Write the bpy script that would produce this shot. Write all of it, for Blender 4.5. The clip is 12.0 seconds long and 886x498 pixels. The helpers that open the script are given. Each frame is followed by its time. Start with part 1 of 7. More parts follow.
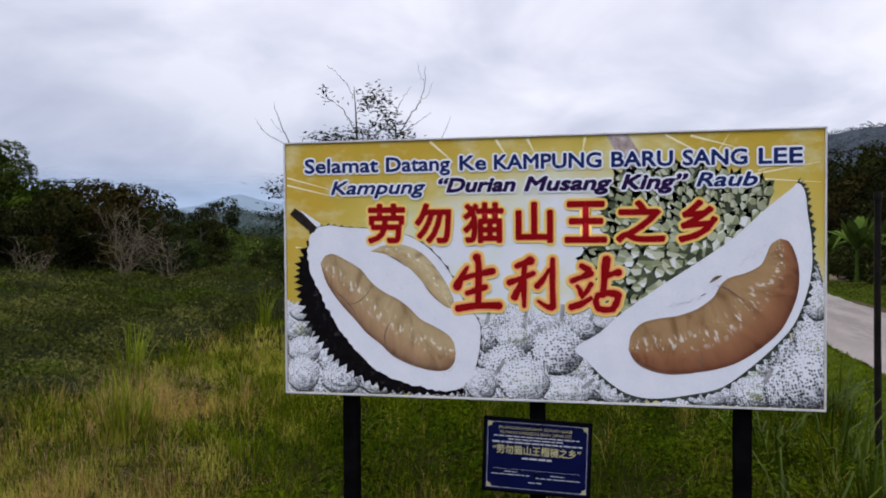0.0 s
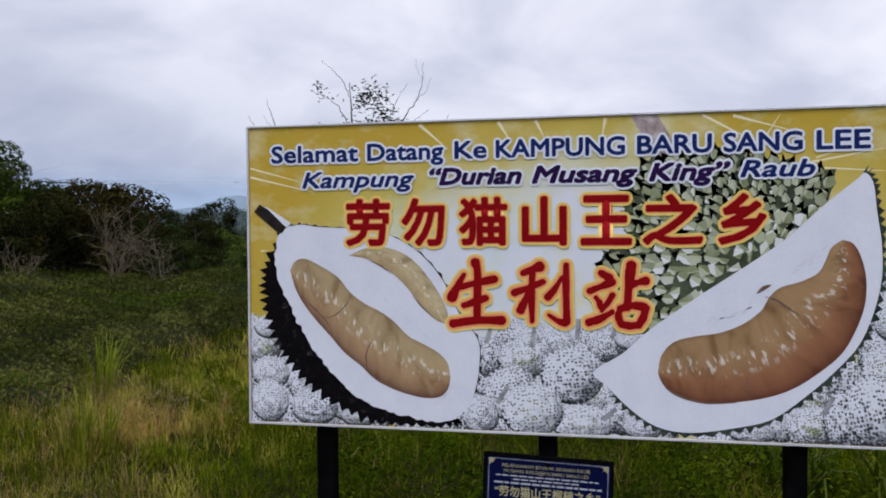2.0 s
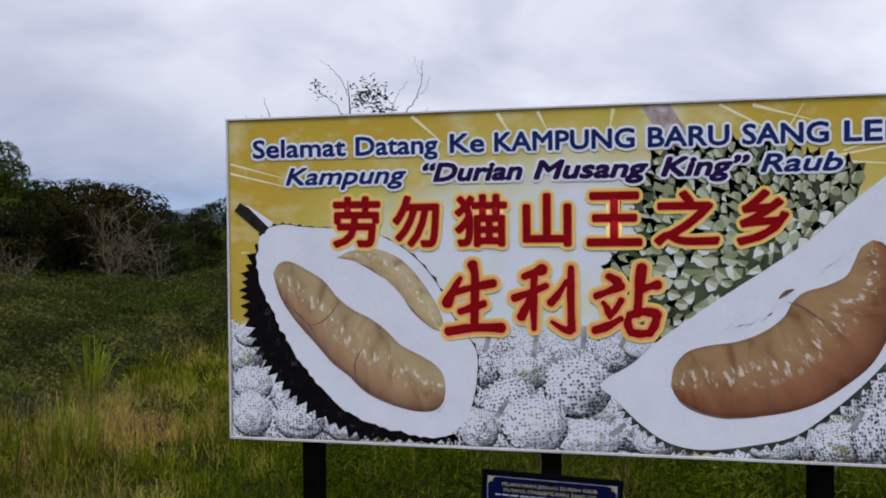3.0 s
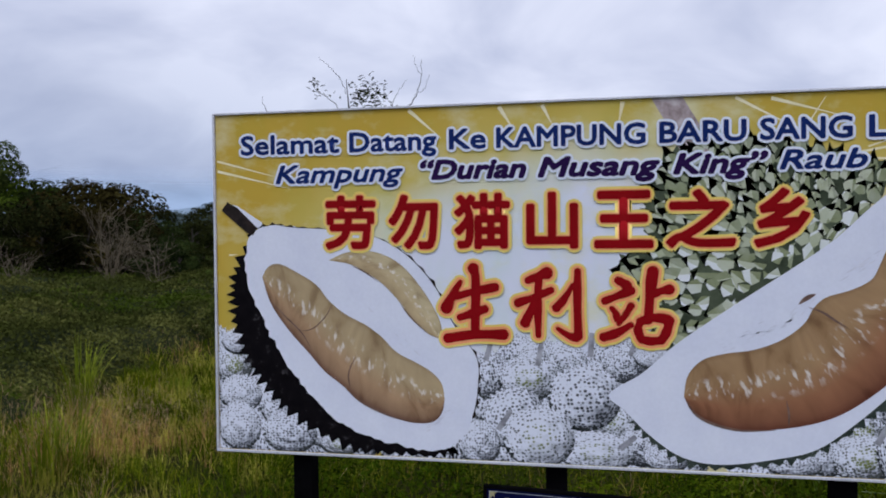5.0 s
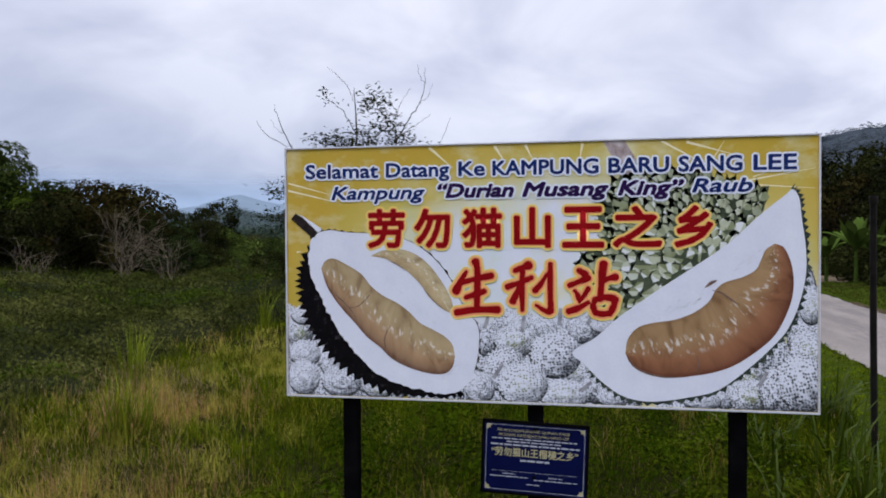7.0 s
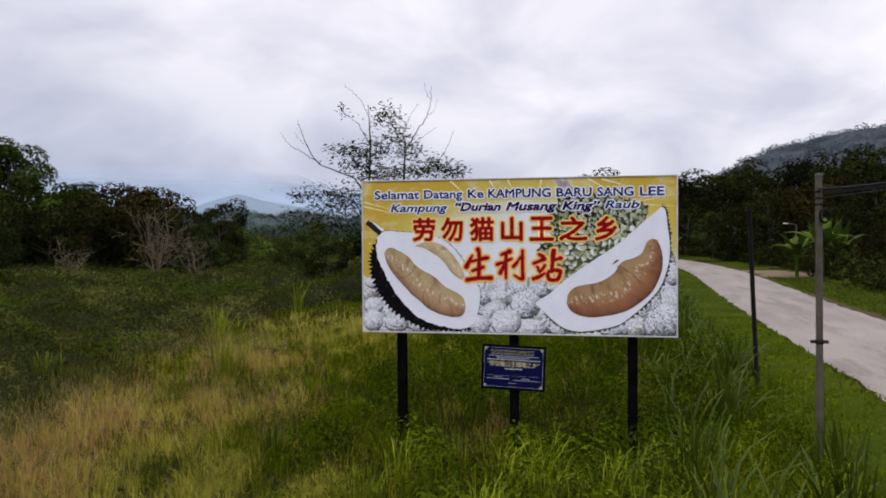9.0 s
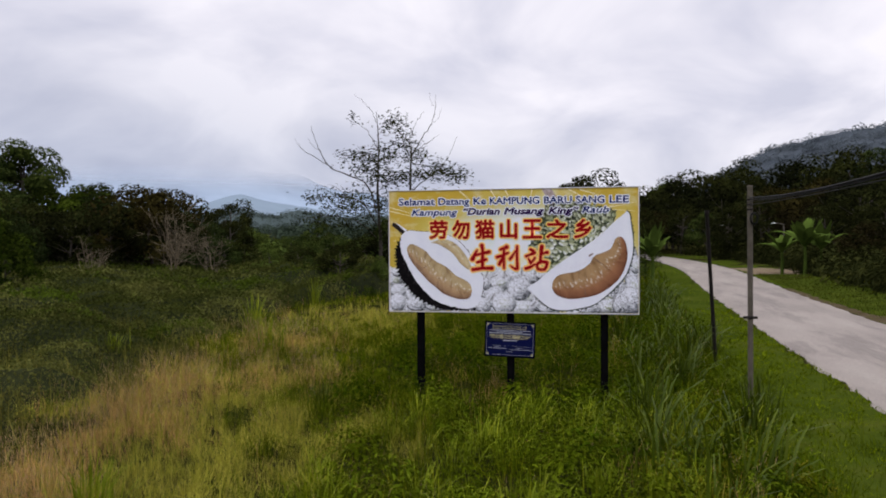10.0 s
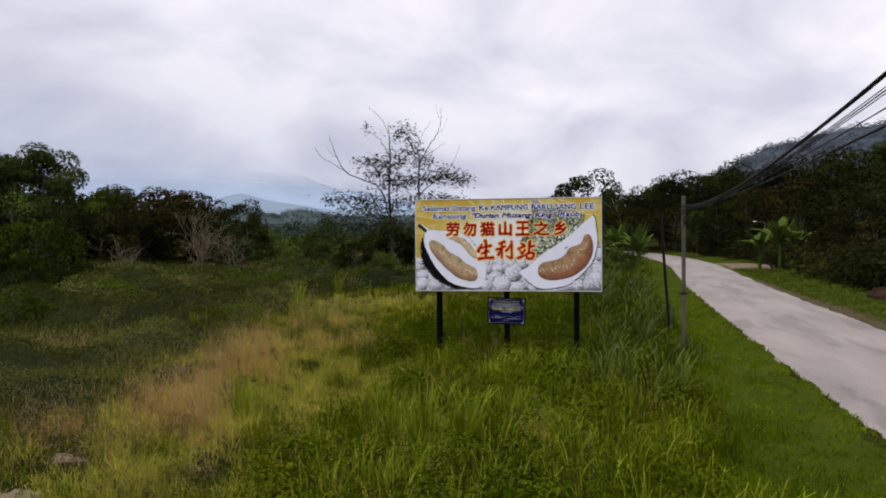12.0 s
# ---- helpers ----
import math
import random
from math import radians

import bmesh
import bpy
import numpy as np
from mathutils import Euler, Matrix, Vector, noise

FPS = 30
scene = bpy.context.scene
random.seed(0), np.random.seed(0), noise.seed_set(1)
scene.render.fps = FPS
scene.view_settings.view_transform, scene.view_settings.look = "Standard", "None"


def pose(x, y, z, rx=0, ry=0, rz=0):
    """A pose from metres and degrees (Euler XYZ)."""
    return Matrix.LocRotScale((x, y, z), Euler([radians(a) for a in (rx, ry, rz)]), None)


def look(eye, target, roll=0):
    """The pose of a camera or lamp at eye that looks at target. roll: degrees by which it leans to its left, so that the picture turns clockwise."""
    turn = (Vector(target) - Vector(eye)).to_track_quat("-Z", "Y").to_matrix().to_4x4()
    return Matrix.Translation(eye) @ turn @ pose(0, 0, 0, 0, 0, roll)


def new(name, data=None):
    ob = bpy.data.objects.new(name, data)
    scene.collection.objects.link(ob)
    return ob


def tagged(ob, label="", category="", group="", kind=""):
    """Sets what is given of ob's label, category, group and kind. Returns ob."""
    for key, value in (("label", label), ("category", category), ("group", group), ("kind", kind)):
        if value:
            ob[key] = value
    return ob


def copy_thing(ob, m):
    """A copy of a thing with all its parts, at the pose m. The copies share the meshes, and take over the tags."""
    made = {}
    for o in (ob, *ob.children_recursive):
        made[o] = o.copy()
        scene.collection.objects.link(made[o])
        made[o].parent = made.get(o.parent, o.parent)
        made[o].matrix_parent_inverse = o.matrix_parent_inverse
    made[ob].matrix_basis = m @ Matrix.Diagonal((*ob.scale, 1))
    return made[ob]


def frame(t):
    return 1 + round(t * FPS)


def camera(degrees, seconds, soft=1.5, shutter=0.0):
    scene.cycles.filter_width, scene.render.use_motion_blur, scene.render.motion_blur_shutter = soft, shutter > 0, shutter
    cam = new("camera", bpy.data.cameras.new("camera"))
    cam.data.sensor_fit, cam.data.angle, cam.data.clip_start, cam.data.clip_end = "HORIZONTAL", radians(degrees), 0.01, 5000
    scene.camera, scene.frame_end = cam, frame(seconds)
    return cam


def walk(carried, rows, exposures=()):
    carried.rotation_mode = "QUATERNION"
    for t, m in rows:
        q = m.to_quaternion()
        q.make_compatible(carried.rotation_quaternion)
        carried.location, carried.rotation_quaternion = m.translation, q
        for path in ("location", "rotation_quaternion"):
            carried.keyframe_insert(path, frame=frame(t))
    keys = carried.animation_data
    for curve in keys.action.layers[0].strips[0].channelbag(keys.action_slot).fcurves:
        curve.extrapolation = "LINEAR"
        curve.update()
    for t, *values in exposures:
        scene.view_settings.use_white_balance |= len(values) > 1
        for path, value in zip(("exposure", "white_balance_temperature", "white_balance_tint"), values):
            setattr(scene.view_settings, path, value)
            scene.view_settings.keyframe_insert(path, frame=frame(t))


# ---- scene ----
cam = camera(61.1, 12.0, soft=1.9)
PATH = [
    (0, (0.312, -5.164, 2.462), (-0.058, -3.199, 2.422), -0.35),
    (0.5, (0.284, -4.961, 2.466), (-0.086, -2.995, 2.427), -0.4),
    (1, (0.26, -4.783, 2.461), (-0.109, -2.818, 2.422), -0.4),
    (1.5, (0.218, -4.485, 2.467), (-0.152, -2.519, 2.429), -0.4),
    (2, (0.199, -4.322, 2.462), (-0.17, -2.357, 2.424), -0.4),
    (2.5, (0.177, -4.11, 2.468), (-0.193, -2.145, 2.431), -0.4),
    (3, (0.171, -3.99, 2.464), (-0.2, -2.025, 2.426), -0.5),
    (5, (0.133, -3.767, 2.472), (-0.237, -1.802, 2.433), -0.5),
    (5.5, (0.136, -3.867, 2.479), (-0.234, -1.902, 2.44), -0.5),
    (6, (0.172, -4.165, 2.487), (-0.197, -2.2, 2.448), -0.45),
    (6.5, (0.24, -4.618, 2.49), (-0.13, -2.653, 2.451), -0.4),
    (7, (0.33, -5.227, 2.494), (-0.04, -3.262, 2.455), -0.35),
    (9, (0.8, -8.737, 2.484), (0.431, -6.772, 2.444), -0.35),
    (9.5, (0.931, -9.783, 2.49), (0.561, -7.818, 2.448), -0.4),
    (10, (1.064, -10.987, 2.478), (0.694, -9.021, 2.437), -0.4),
    (10.5, (1.211, -12.131, 2.485), (0.84, -10.166, 2.442), -0.4),
    (11, (1.353, -13.28, 2.476), (0.98, -11.316, 2.433), -0.45),
    (11.5, (1.461, -14.3, 2.476), (1.09, -12.335, 2.432), -0.5),
    (12, (1.5, -14.72, 2.48), (1.13, -12.755, 2.435), -0.55),
]
walk(cam, [(t, look(eye, target, roll)) for t, eye, target, roll in PATH],
     [(0, 0.0, 6150, 11), (1.5, -0.05, 6120, 11), (3, -0.15, 6080, 11), (5.5, -0.18, 5740, 11), (6.5, -0.12, 5850, 11), (7, -0.05, 5950, 11), (9, 0.04, 6450, 12), (12, 0.03, 6500, 12)])

# ---- world and light: overcast sky, wide soft sun high behind the camera ----
SUN_EL, SUN_AZ = 62.0, 205.0
world = bpy.data.worlds.new("overcast_sky")
scene.world = world
world.use_nodes = True
wt = world.node_tree
wt.nodes.clear()


def wnode(kind, **props):
    n = wt.nodes.new(kind)
    for k, v in props.items():
        if k == "op":
            n.operation = v
        elif k == "blend":
            n.data_type, n.blend_type = "RGBA", v
    return n


def wmath(op, a, b=None, c=None):
    n = wnode("ShaderNodeMath", op=op)
    for i, v in enumerate((a, b, c)):
        if v is None:
            continue
        if isinstance(v, (int, float)):
            n.inputs[i].default_value = v
        else:
            wt.links.new(v, n.inputs[i])
    return n.outputs[0]


coord = wnode("ShaderNodeTexCoord")
split = wnode("ShaderNodeSeparateXYZ")
wt.links.new(coord.outputs["Generated"], split.inputs[0])
up = wmath("MAXIMUM", split.outputs[2], 0.0)
flat = wmath("ADD", up, 0.42)
join = wnode("ShaderNodeCombineXYZ")
wt.links.new(wmath("DIVIDE", split.outputs[0], flat), join.inputs[0])
wt.links.new(wmath("DIVIDE", split.outputs[1], flat), join.inputs[1])
cloud = wnode("ShaderNodeTexNoise")
cloud.inputs["Scale"].default_value = 2.3
cloud.inputs["Detail"].default_value = 5.0
cloud.inputs["Roughness"].default_value = 0.5
cloud.inputs["Distortion"].default_value = 0.4
wt.links.new(join.outputs[0], cloud.inputs["Vector"])
ramp = wnode("ShaderNodeValToRGB")
ramp.color_ramp.elements[0].position, ramp.color_ramp.elements[0].color = 0.38, (0.65, 0.66, 0.75, 1)
ramp.color_ramp.elements[1].position, ramp.color_ramp.elements[1].color = 0.62, (0.965, 0.945, 0.98, 1)
wt.links.new(cloud.outputs["Fac"], ramp.inputs[0])
# dim and bluish low over the horizon, brightest towards the zenith
lift = wnode("ShaderNodeValToRGB")
e = lift.color_ramp.elements
e[0].position, e[0].color = 0.0, (0.42, 0.49, 0.61, 1)
e[1].position, e[1].color = 1.0, (2.1, 2.07, 2.04, 1)
for at, col in ((0.08, (0.60, 0.65, 0.75)), (0.17, (0.80, 0.82, 0.87)), (0.28, (0.95, 0.95, 0.98)), (0.5, (1.03, 1.02, 1.03))):
    el = e.new(at)
    el.color = (*col, 1)
# the cloud is thicker to the left, over the mountains
side = wmath("MULTIPLY", wmath("SMOOTH_MIN", wmath("MAXIMUM", wmath("ADD", split.outputs[0], 0.52), 0.0), 0.62, 0.2), 0.24)
wt.links.new(wmath("ADD", up, side), lift.inputs[0])
mul = wnode("ShaderNodeMix", blend="MULTIPLY")
mul.inputs["Factor"].default_value = 1.0
wt.links.new(ramp.outputs[0], mul.inputs["A"])
wt.links.new(lift.outputs[0], mul.inputs["B"])
nishita = wnode("ShaderNodeTexSky")
nishita.sky_type, nishita.sun_disc = "NISHITA", False
nishita.sun_elevation, nishita.sun_rotation = radians(SUN_EL), radians(SUN_AZ)
thin = wnode("ShaderNodeMix", blend="MULTIPLY")
thin.inputs["Factor"].default_value = 1.0
wt.links.new(nishita.outputs[0], thin.inputs["A"])
thin.inputs["B"].default_value = (0.08, 0.08, 0.08, 1)
over = wnode("ShaderNodeMix", blend="MIX")
over.inputs["Factor"].default_value = 0.94
wt.links.new(thin.outputs["Result"], over.inputs["A"])
wt.links.new(mul.outputs["Result"], over.inputs["B"])
back = wnode("ShaderNodeBackground")
back.inputs["Strength"].default_value = 1.06
wt.links.new(over.outputs["Result"], back.inputs["Color"])
wout = wnode("ShaderNodeOutputWorld")
wt.links.new(back.outputs[0], wout.inputs[0])

sun = new("sun", bpy.data.lights.new("sun", "SUN"))
sun.data.energy, sun.data.angle, sun.data.color = 1.5, radians(22), (1.0, 0.97, 0.92)
az, el_ = radians(SUN_AZ), radians(SUN_EL)
sun.matrix_world = look((0, 0, 0), (-math.sin(az) * math.cos(el_), -math.cos(az) * math.cos(el_), -math.sin(el_)))

# ---- materials ----


def link(tree, a, b):
    tree.links.new(a, b)


def base_mat(name):
    m = bpy.data.materials.new(name)
    m.use_nodes = True
    t = m.node_tree
    b = t.nodes["Principled BSDF"]
    return m, t, b


def ramp_node(t, stops):
    r = t.nodes.new("ShaderNodeValToRGB")
    el = r.color_ramp.elements
    el[0].position, el[0].color = stops[0][0], (*stops[0][1], 1)
    el[1].position, el[1].color = stops[-1][0], (*stops[-1][1], 1)
    for p, c in stops[1:-1]:
        n = el.new(p)
        n.color = (*c, 1)
    return r


def noise_node(t, scale, detail=4.0, coords="Object", stretch=None, rough=0.55):
    tc = t.nodes.new("ShaderNodeTexCoord")
    n = t.nodes.new("ShaderNodeTexNoise")
    n.inputs["Scale"].default_value, n.inputs["Detail"].default_value, n.inputs["Roughness"].default_value = scale, detail, rough
    if stretch:
        mp = t.nodes.new("ShaderNodeMapping")
        mp.inputs["Scale"].default_value = stretch
        link(t, tc.outputs[coords], mp.inputs[0])
        link(t, mp.outputs[0], n.inputs["Vector"])
    else:
        link(t, tc.outputs[coords], n.inputs["Vector"])
    return n


def mixed(t, blend, fac, a, b):
    m = t.nodes.new("ShaderNodeMix")
    m.data_type, m.blend_type = "RGBA", blend
    for key, v in (("Factor", fac), ("A", a), ("B", b)):
        if isinstance(v, tuple):
            m.inputs[key].default_value = (*v, 1)
        elif isinstance(v, (int, float)):
            m.inputs[key].default_value = v
        else:
            link(t, v, m.inputs[key])
    return m.outputs["Result"]


def plain(name, stops, scale=6.0, fine=60.0, rough=0.7, bump=0.2, metal=0.0, dist=0.01):
    """Two scales of noise in the colour and a fine relief."""
    m, t, b = base_mat(name)
    big, small = noise_node(t, scale), noise_node(t, fine)
    r = ramp_node(t, stops)
    link(t, big.outputs["Fac"], r.inputs[0])
    g = ramp_node(t, [(0.3, (0.8, 0.8, 0.8)), (0.7, (1.12, 1.12, 1.12))])
    link(t, small.outputs["Fac"], g.inputs[0])
    link(t, mixed(t, "MULTIPLY", 1.0, r.outputs[0], g.outputs[0]), b.inputs["Base Color"])
    b.inputs["Roughness"].default_value, b.inputs["Metallic"].default_value = rough, metal
    b.inputs["Specular IOR Level"].default_value = 0.5 if rough < 0.65 else 0.0 if rough > 0.9 else 0.15
    bp = t.nodes.new("ShaderNodeBump")
    bp.inputs["Strength"].default_value, bp.inputs["Distance"].default_value = bump, dist
    link(t, small.outputs["Fac"], bp.inputs["Height"])
    link(t, bp.outputs[0], b.inputs["Normal"])
    return m


def foliage(name, stops, thin=0.16, rough=0.7, patch=0.25, patch_amount=0.5, gloss=0.0, spread=0.45, own_tone=0.0):
    """Leaves and blades: each takes its own tone; broad patches shift all of them."""
    m, t, b = base_mat(name)
    geo = t.nodes.new("ShaderNodeNewGeometry")
    at = [p for p, c in stops]
    cols = np.array([c for p, c in stops])
    narrow = cols[len(cols) // 2] * (1 - spread) + cols * spread
    along = np.linspace(0, 1, 50)
    for ch in range(3):
        narrow[:, ch] *= np.interp(along, at, cols[:, ch]).mean() / np.interp(along, at, narrow[:, ch]).mean()
    r = ramp_node(t, [(p, tuple(c)) for p, c in zip(at, narrow)])
    link(t, geo.outputs["Random Per Island"], r.inputs[0])
    n = noise_node(t, patch, 3.0)
    g = ramp_node(t, [(0.3, (1 - patch_amount,) * 3), (0.7, (1 + patch_amount,) * 3)])
    link(t, n.outputs["Fac"], g.inputs[0])
    n2 = noise_node(t, patch * 5, 3.0)
    g2 = ramp_node(t, [(0.3, (0.72, 0.72, 0.72)), (0.7, (1.25, 1.22, 1.15))])
    link(t, n2.outputs["Fac"], g2.inputs[0])
    col = mixed(t, "MULTIPLY", 1.0, mixed(t, "MULTIPLY", 1.0, r.outputs[0], g.outputs[0]), g2.outputs[0])
    if own_tone:
        info = t.nodes.new("ShaderNodeObjectInfo")
        g3 = ramp_node(t, [(0.0, (1 - own_tone, 1 - own_tone, 1 - 0.6 * own_tone)), (1.0, (1 + own_tone, 1 + 0.9 * own_tone, 1 + 0.5 * own_tone))])
        link(t, info.outputs["Random"], g3.inputs[0])
        col = mixed(t, "MULTIPLY", 1.0, col, g3.outputs[0])
    link(t, col, b.inputs["Base Color"])
    b.inputs["Roughness"].default_value = rough
    b.inputs["Specular IOR Level"].default_value = gloss
    tr = t.nodes.new("ShaderNodeBsdfTranslucent")
    link(t, col, tr.inputs["Color"])
    ms = t.nodes.new("ShaderNodeMixShader")
    ms.inputs[0].default_value = thin
    link(t, b.outputs[0], ms.inputs[1])
    link(t, tr.outputs[0], ms.inputs[2])
    link(t, ms.outputs[0], t.nodes["Material Output"].inputs["Surface"])
    return m


M_GRASS = foliage("green_grass", [(0, (0.03443, 0.04891, 0.001424)), (0.5, (0.1036, 0.1318, 0.003965)), (0.85, (0.2302, 0.2414, 0.008919)), (1, (0.4341, 0.3448, 0.02331))], patch=0.5, patch_amount=0.35)
M_LUSH = foliage("lush_grass", [(0, (0.0118, 0.02128, 0.0005559)), (0.6, (0.04317, 0.07271, 0.00171)), (1, (0.125, 0.1572, 0.006064))], patch=0.7, patch_amount=0.35)
M_YELLOW = foliage("yellowing_grass", [(0, (0.1072, 0.1284, 0.01087)), (0.5, (0.2443, 0.2441, 0.02523)), (1, (0.4931, 0.4298, 0.08336))], patch=0.5, patch_amount=0.3)
M_DRY = foliage("dry_grass", [(0, (0.12, 0.07355, 0.01962)), (0.5, (0.3179, 0.181, 0.05803)), (0.85, (0.5708, 0.3396, 0.1332)), (1, (0.7691, 0.4776, 0.2308))], patch=0.6, patch_amount=0.3)
M_LAWN = foliage("verge_grass", [(0, (0.02924, 0.049, 0.00108)), (0.6, (0.08084, 0.1196, 0.0027)), (1, (0.172, 0.2058, 0.0072))], patch=0.8, patch_amount=0.3)
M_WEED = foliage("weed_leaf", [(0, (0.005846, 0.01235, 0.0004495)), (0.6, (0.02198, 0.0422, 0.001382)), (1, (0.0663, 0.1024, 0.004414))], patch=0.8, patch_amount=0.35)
M_NEARWEED = foliage("near_weed_leaf", [(0, (0.02574, 0.0396, 0.00156)), (0.6, (0.0495, 0.07326, 0.002673)), (1, (0.09405, 0.1238, 0.005791))], patch=0.8, patch_amount=0.35)
M_SCRUB = foliage("scrub_leaf", [(0, (0.02133, 0.02635, 0.005971)), (0.6, (0.03747, 0.0463, 0.01015)), (1, (0.0672, 0.07584, 0.01865))], patch=0.3, patch_amount=0.35, spread=0.3)
M_GREYSCRUB = foliage("grey_scrub_leaf", [(0, (0.04383, 0.04968, 0.01299)), (0.6, (0.07598, 0.08282, 0.02021)), (1, (0.1314, 0.1353, 0.03753))], patch=0.3, patch_amount=0.3, spread=0.3)
M_PLUME = foliage("seed_plume", [(0, (0.1398, 0.09036, 0.04545)), (0.5, (0.2797, 0.1847, 0.1014)), (1, (0.4545, 0.3284, 0.2028))], patch=0.6, patch_amount=0.25)
M_BROWNWEED = foliage("withered_weed", [(0, (0.0405, 0.0297, 0.0135)), (0.6, (0.1148, 0.081, 0.0378)), (1, (0.2295, 0.1755, 0.0945))], patch=0.8, patch_amount=0.3)
M_FRESH = foliage("fresh_blade", [(0, (0.05868, 0.08694, 0.002795)), (0.6, (0.1304, 0.1801, 0.00559)), (1, (0.313, 0.3353, 0.01676))], patch=0.7, patch_amount=0.3, rough=0.55, gloss=0.08)
M_THICKET = foliage("thicket_leaf", [(0, (0.02228, 0.03644, 0.003375)), (0.6, (0.04084, 0.0648, 0.006188)), (1, (0.08167, 0.1093, 0.01463))], patch=0.3, patch_amount=0.3, spread=0.3)
M_OLIVEWEED = foliage("olive_weed_leaf", [(0, (0.03321, 0.0345, 0.001941)), (0.6, (0.09056, 0.09487, 0.004205)), (1, (0.2415, 0.2084, 0.01811))], patch=0.8, patch_amount=0.35)
M_REED = foliage("reed_blade", [(0, (0.01156, 0.02023, 0.0006503)), (0.6, (0.03613, 0.06069, 0.001951)), (1, (0.09392, 0.1228, 0.006502))], patch=0.7, patch_amount=0.3, rough=0.5, gloss=0.12)
M_BUSH = foliage("bright_bush_leaf", [(0, (0.006697, 0.01269, 0.001849)), (0.6, (0.02289, 0.03941, 0.004738)), (1, (0.05845, 0.08059, 0.01211))], patch=0.2, own_tone=0.5)
M_LEAF = foliage("tree_leaf", [(0, (0.0106, 0.01843, 0.004802)), (0.6, (0.03621, 0.05816, 0.01277)), (1, (0.1002, 0.1314, 0.03026))], patch=0.15, own_tone=0.5)
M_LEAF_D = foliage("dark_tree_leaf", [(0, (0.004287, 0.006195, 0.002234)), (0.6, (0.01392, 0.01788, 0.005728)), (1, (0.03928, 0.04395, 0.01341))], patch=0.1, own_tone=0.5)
M_LEAF_B = foliage("brownish_leaf", [(0, (0.008512, 0.007711, 0.002677)), (0.6, (0.02619, 0.02342, 0.007315)), (1, (0.06039, 0.0514, 0.01635))], patch=0.2, own_tone=0.5)
M_BANANA = foliage("banana_leaf", [(0, (0.0297, 0.05569, 0.008316)), (0.6, (0.05941, 0.09654, 0.01663)), (1, (0.1411, 0.1856, 0.05197))], patch=0.3)
# hill canopy: pale blue-grey haze is put into the leaf colour
M_HILL = foliage("far_hill_leaf_hazed", [(0, (0.07436, 0.09133, 0.1103)), (0.6, (0.08073, 0.09873, 0.1189)), (1, (0.08815, 0.1063, 0.1267))], thin=0.5, patch=0.01, patch_amount=0.2, spread=0.3)
# valley woods: distance haze is put into the bluish leaf colour
M_VALLEY = foliage("valley_leaf_hazed", [(0, (0.031, 0.04315, 0.03776)), (0.6, (0.04262, 0.05654, 0.04817)), (1, (0.05812, 0.0744, 0.06119))], patch=0.01, patch_amount=0.3, spread=0.2)
M_BARK = plain("bark", [(0.3, (0.03, 0.025, 0.02)), (0.7, (0.07, 0.06, 0.05))], 3, 40, 0.9, 0.6)
M_PALEBARK = plain("pale_bark", [(0.3, (0.085, 0.066, 0.042)), (0.7, (0.15, 0.122, 0.080))], 3, 40, 0.9, 0.5)
M_EARTH = plain("field_earth", [(0.3, (0.012, 0.014, 0.004)), (0.55, (0.020, 0.020, 0.006)), (0.75, (0.034, 0.027, 0.012))], 0.4, 12, 0.95, 0.5, dist=0.03)
M_SOIL = plain("bare_soil", [(0.3, (0.04966, 0.03802, 0.02106)), (0.7, (0.07615, 0.06178, 0.03716))], 2.0, 30, 0.95, 0.5, dist=0.02)
M_SAND = plain("pale_sandy_dirt", [(0.3, (0.115, 0.088, 0.058)), (0.7, (0.19, 0.15, 0.105))], 1.2, 20, 0.95, 0.4, dist=0.02)
M_BLACKSTEEL = plain("black_painted_steel", [(0.3, (0.0024, 0.0024, 0.0027)), (0.7, (0.0054, 0.0054, 0.006))], 8, 90, 0.92, 0.08, dist=0.002)
M_RUST = plain("rusty_dark_steel", [(0.3, (0.007, 0.006, 0.006)), (0.7, (0.020, 0.016, 0.014))], 7, 60, 0.7, 0.2, dist=0.003)
M_GREYPOLE = plain("weathered_grey_pole", [(0.3, (0.050, 0.043, 0.034)), (0.7, (0.100, 0.088, 0.070))], 5, 70, 0.75, 0.2, dist=0.003)
M_ALU = plain("aluminium_edge", [(0.3, (0.50, 0.50, 0.55)), (0.7, (0.62, 0.62, 0.67))], 5, 80, 0.5, 0.05, dist=0.001)
M_CABLE = plain("black_cable", [(0.3, (0.0048, 0.0048, 0.0052)), (0.7, (0.012, 0.012, 0.0128))], 8, 60, 0.75, 0.1, dist=0.001)
M_VERGE = plain("verge_turf", [(0.3, (0.022, 0.034, 0.004)), (0.55, (0.036, 0.051, 0.006)), (0.75, (0.058, 0.066, 0.011))], 0.7, 9, 0.95, 0.6, dist=0.02)
M_BRIGHTWEED = foliage("bright_weed_leaf", [(0, (0.05022, 0.07967, 0.003766)), (0.6, (0.0837, 0.1195, 0.006591)), (1, (0.1395, 0.1707, 0.01318))], patch=0.8, patch_amount=0.3)

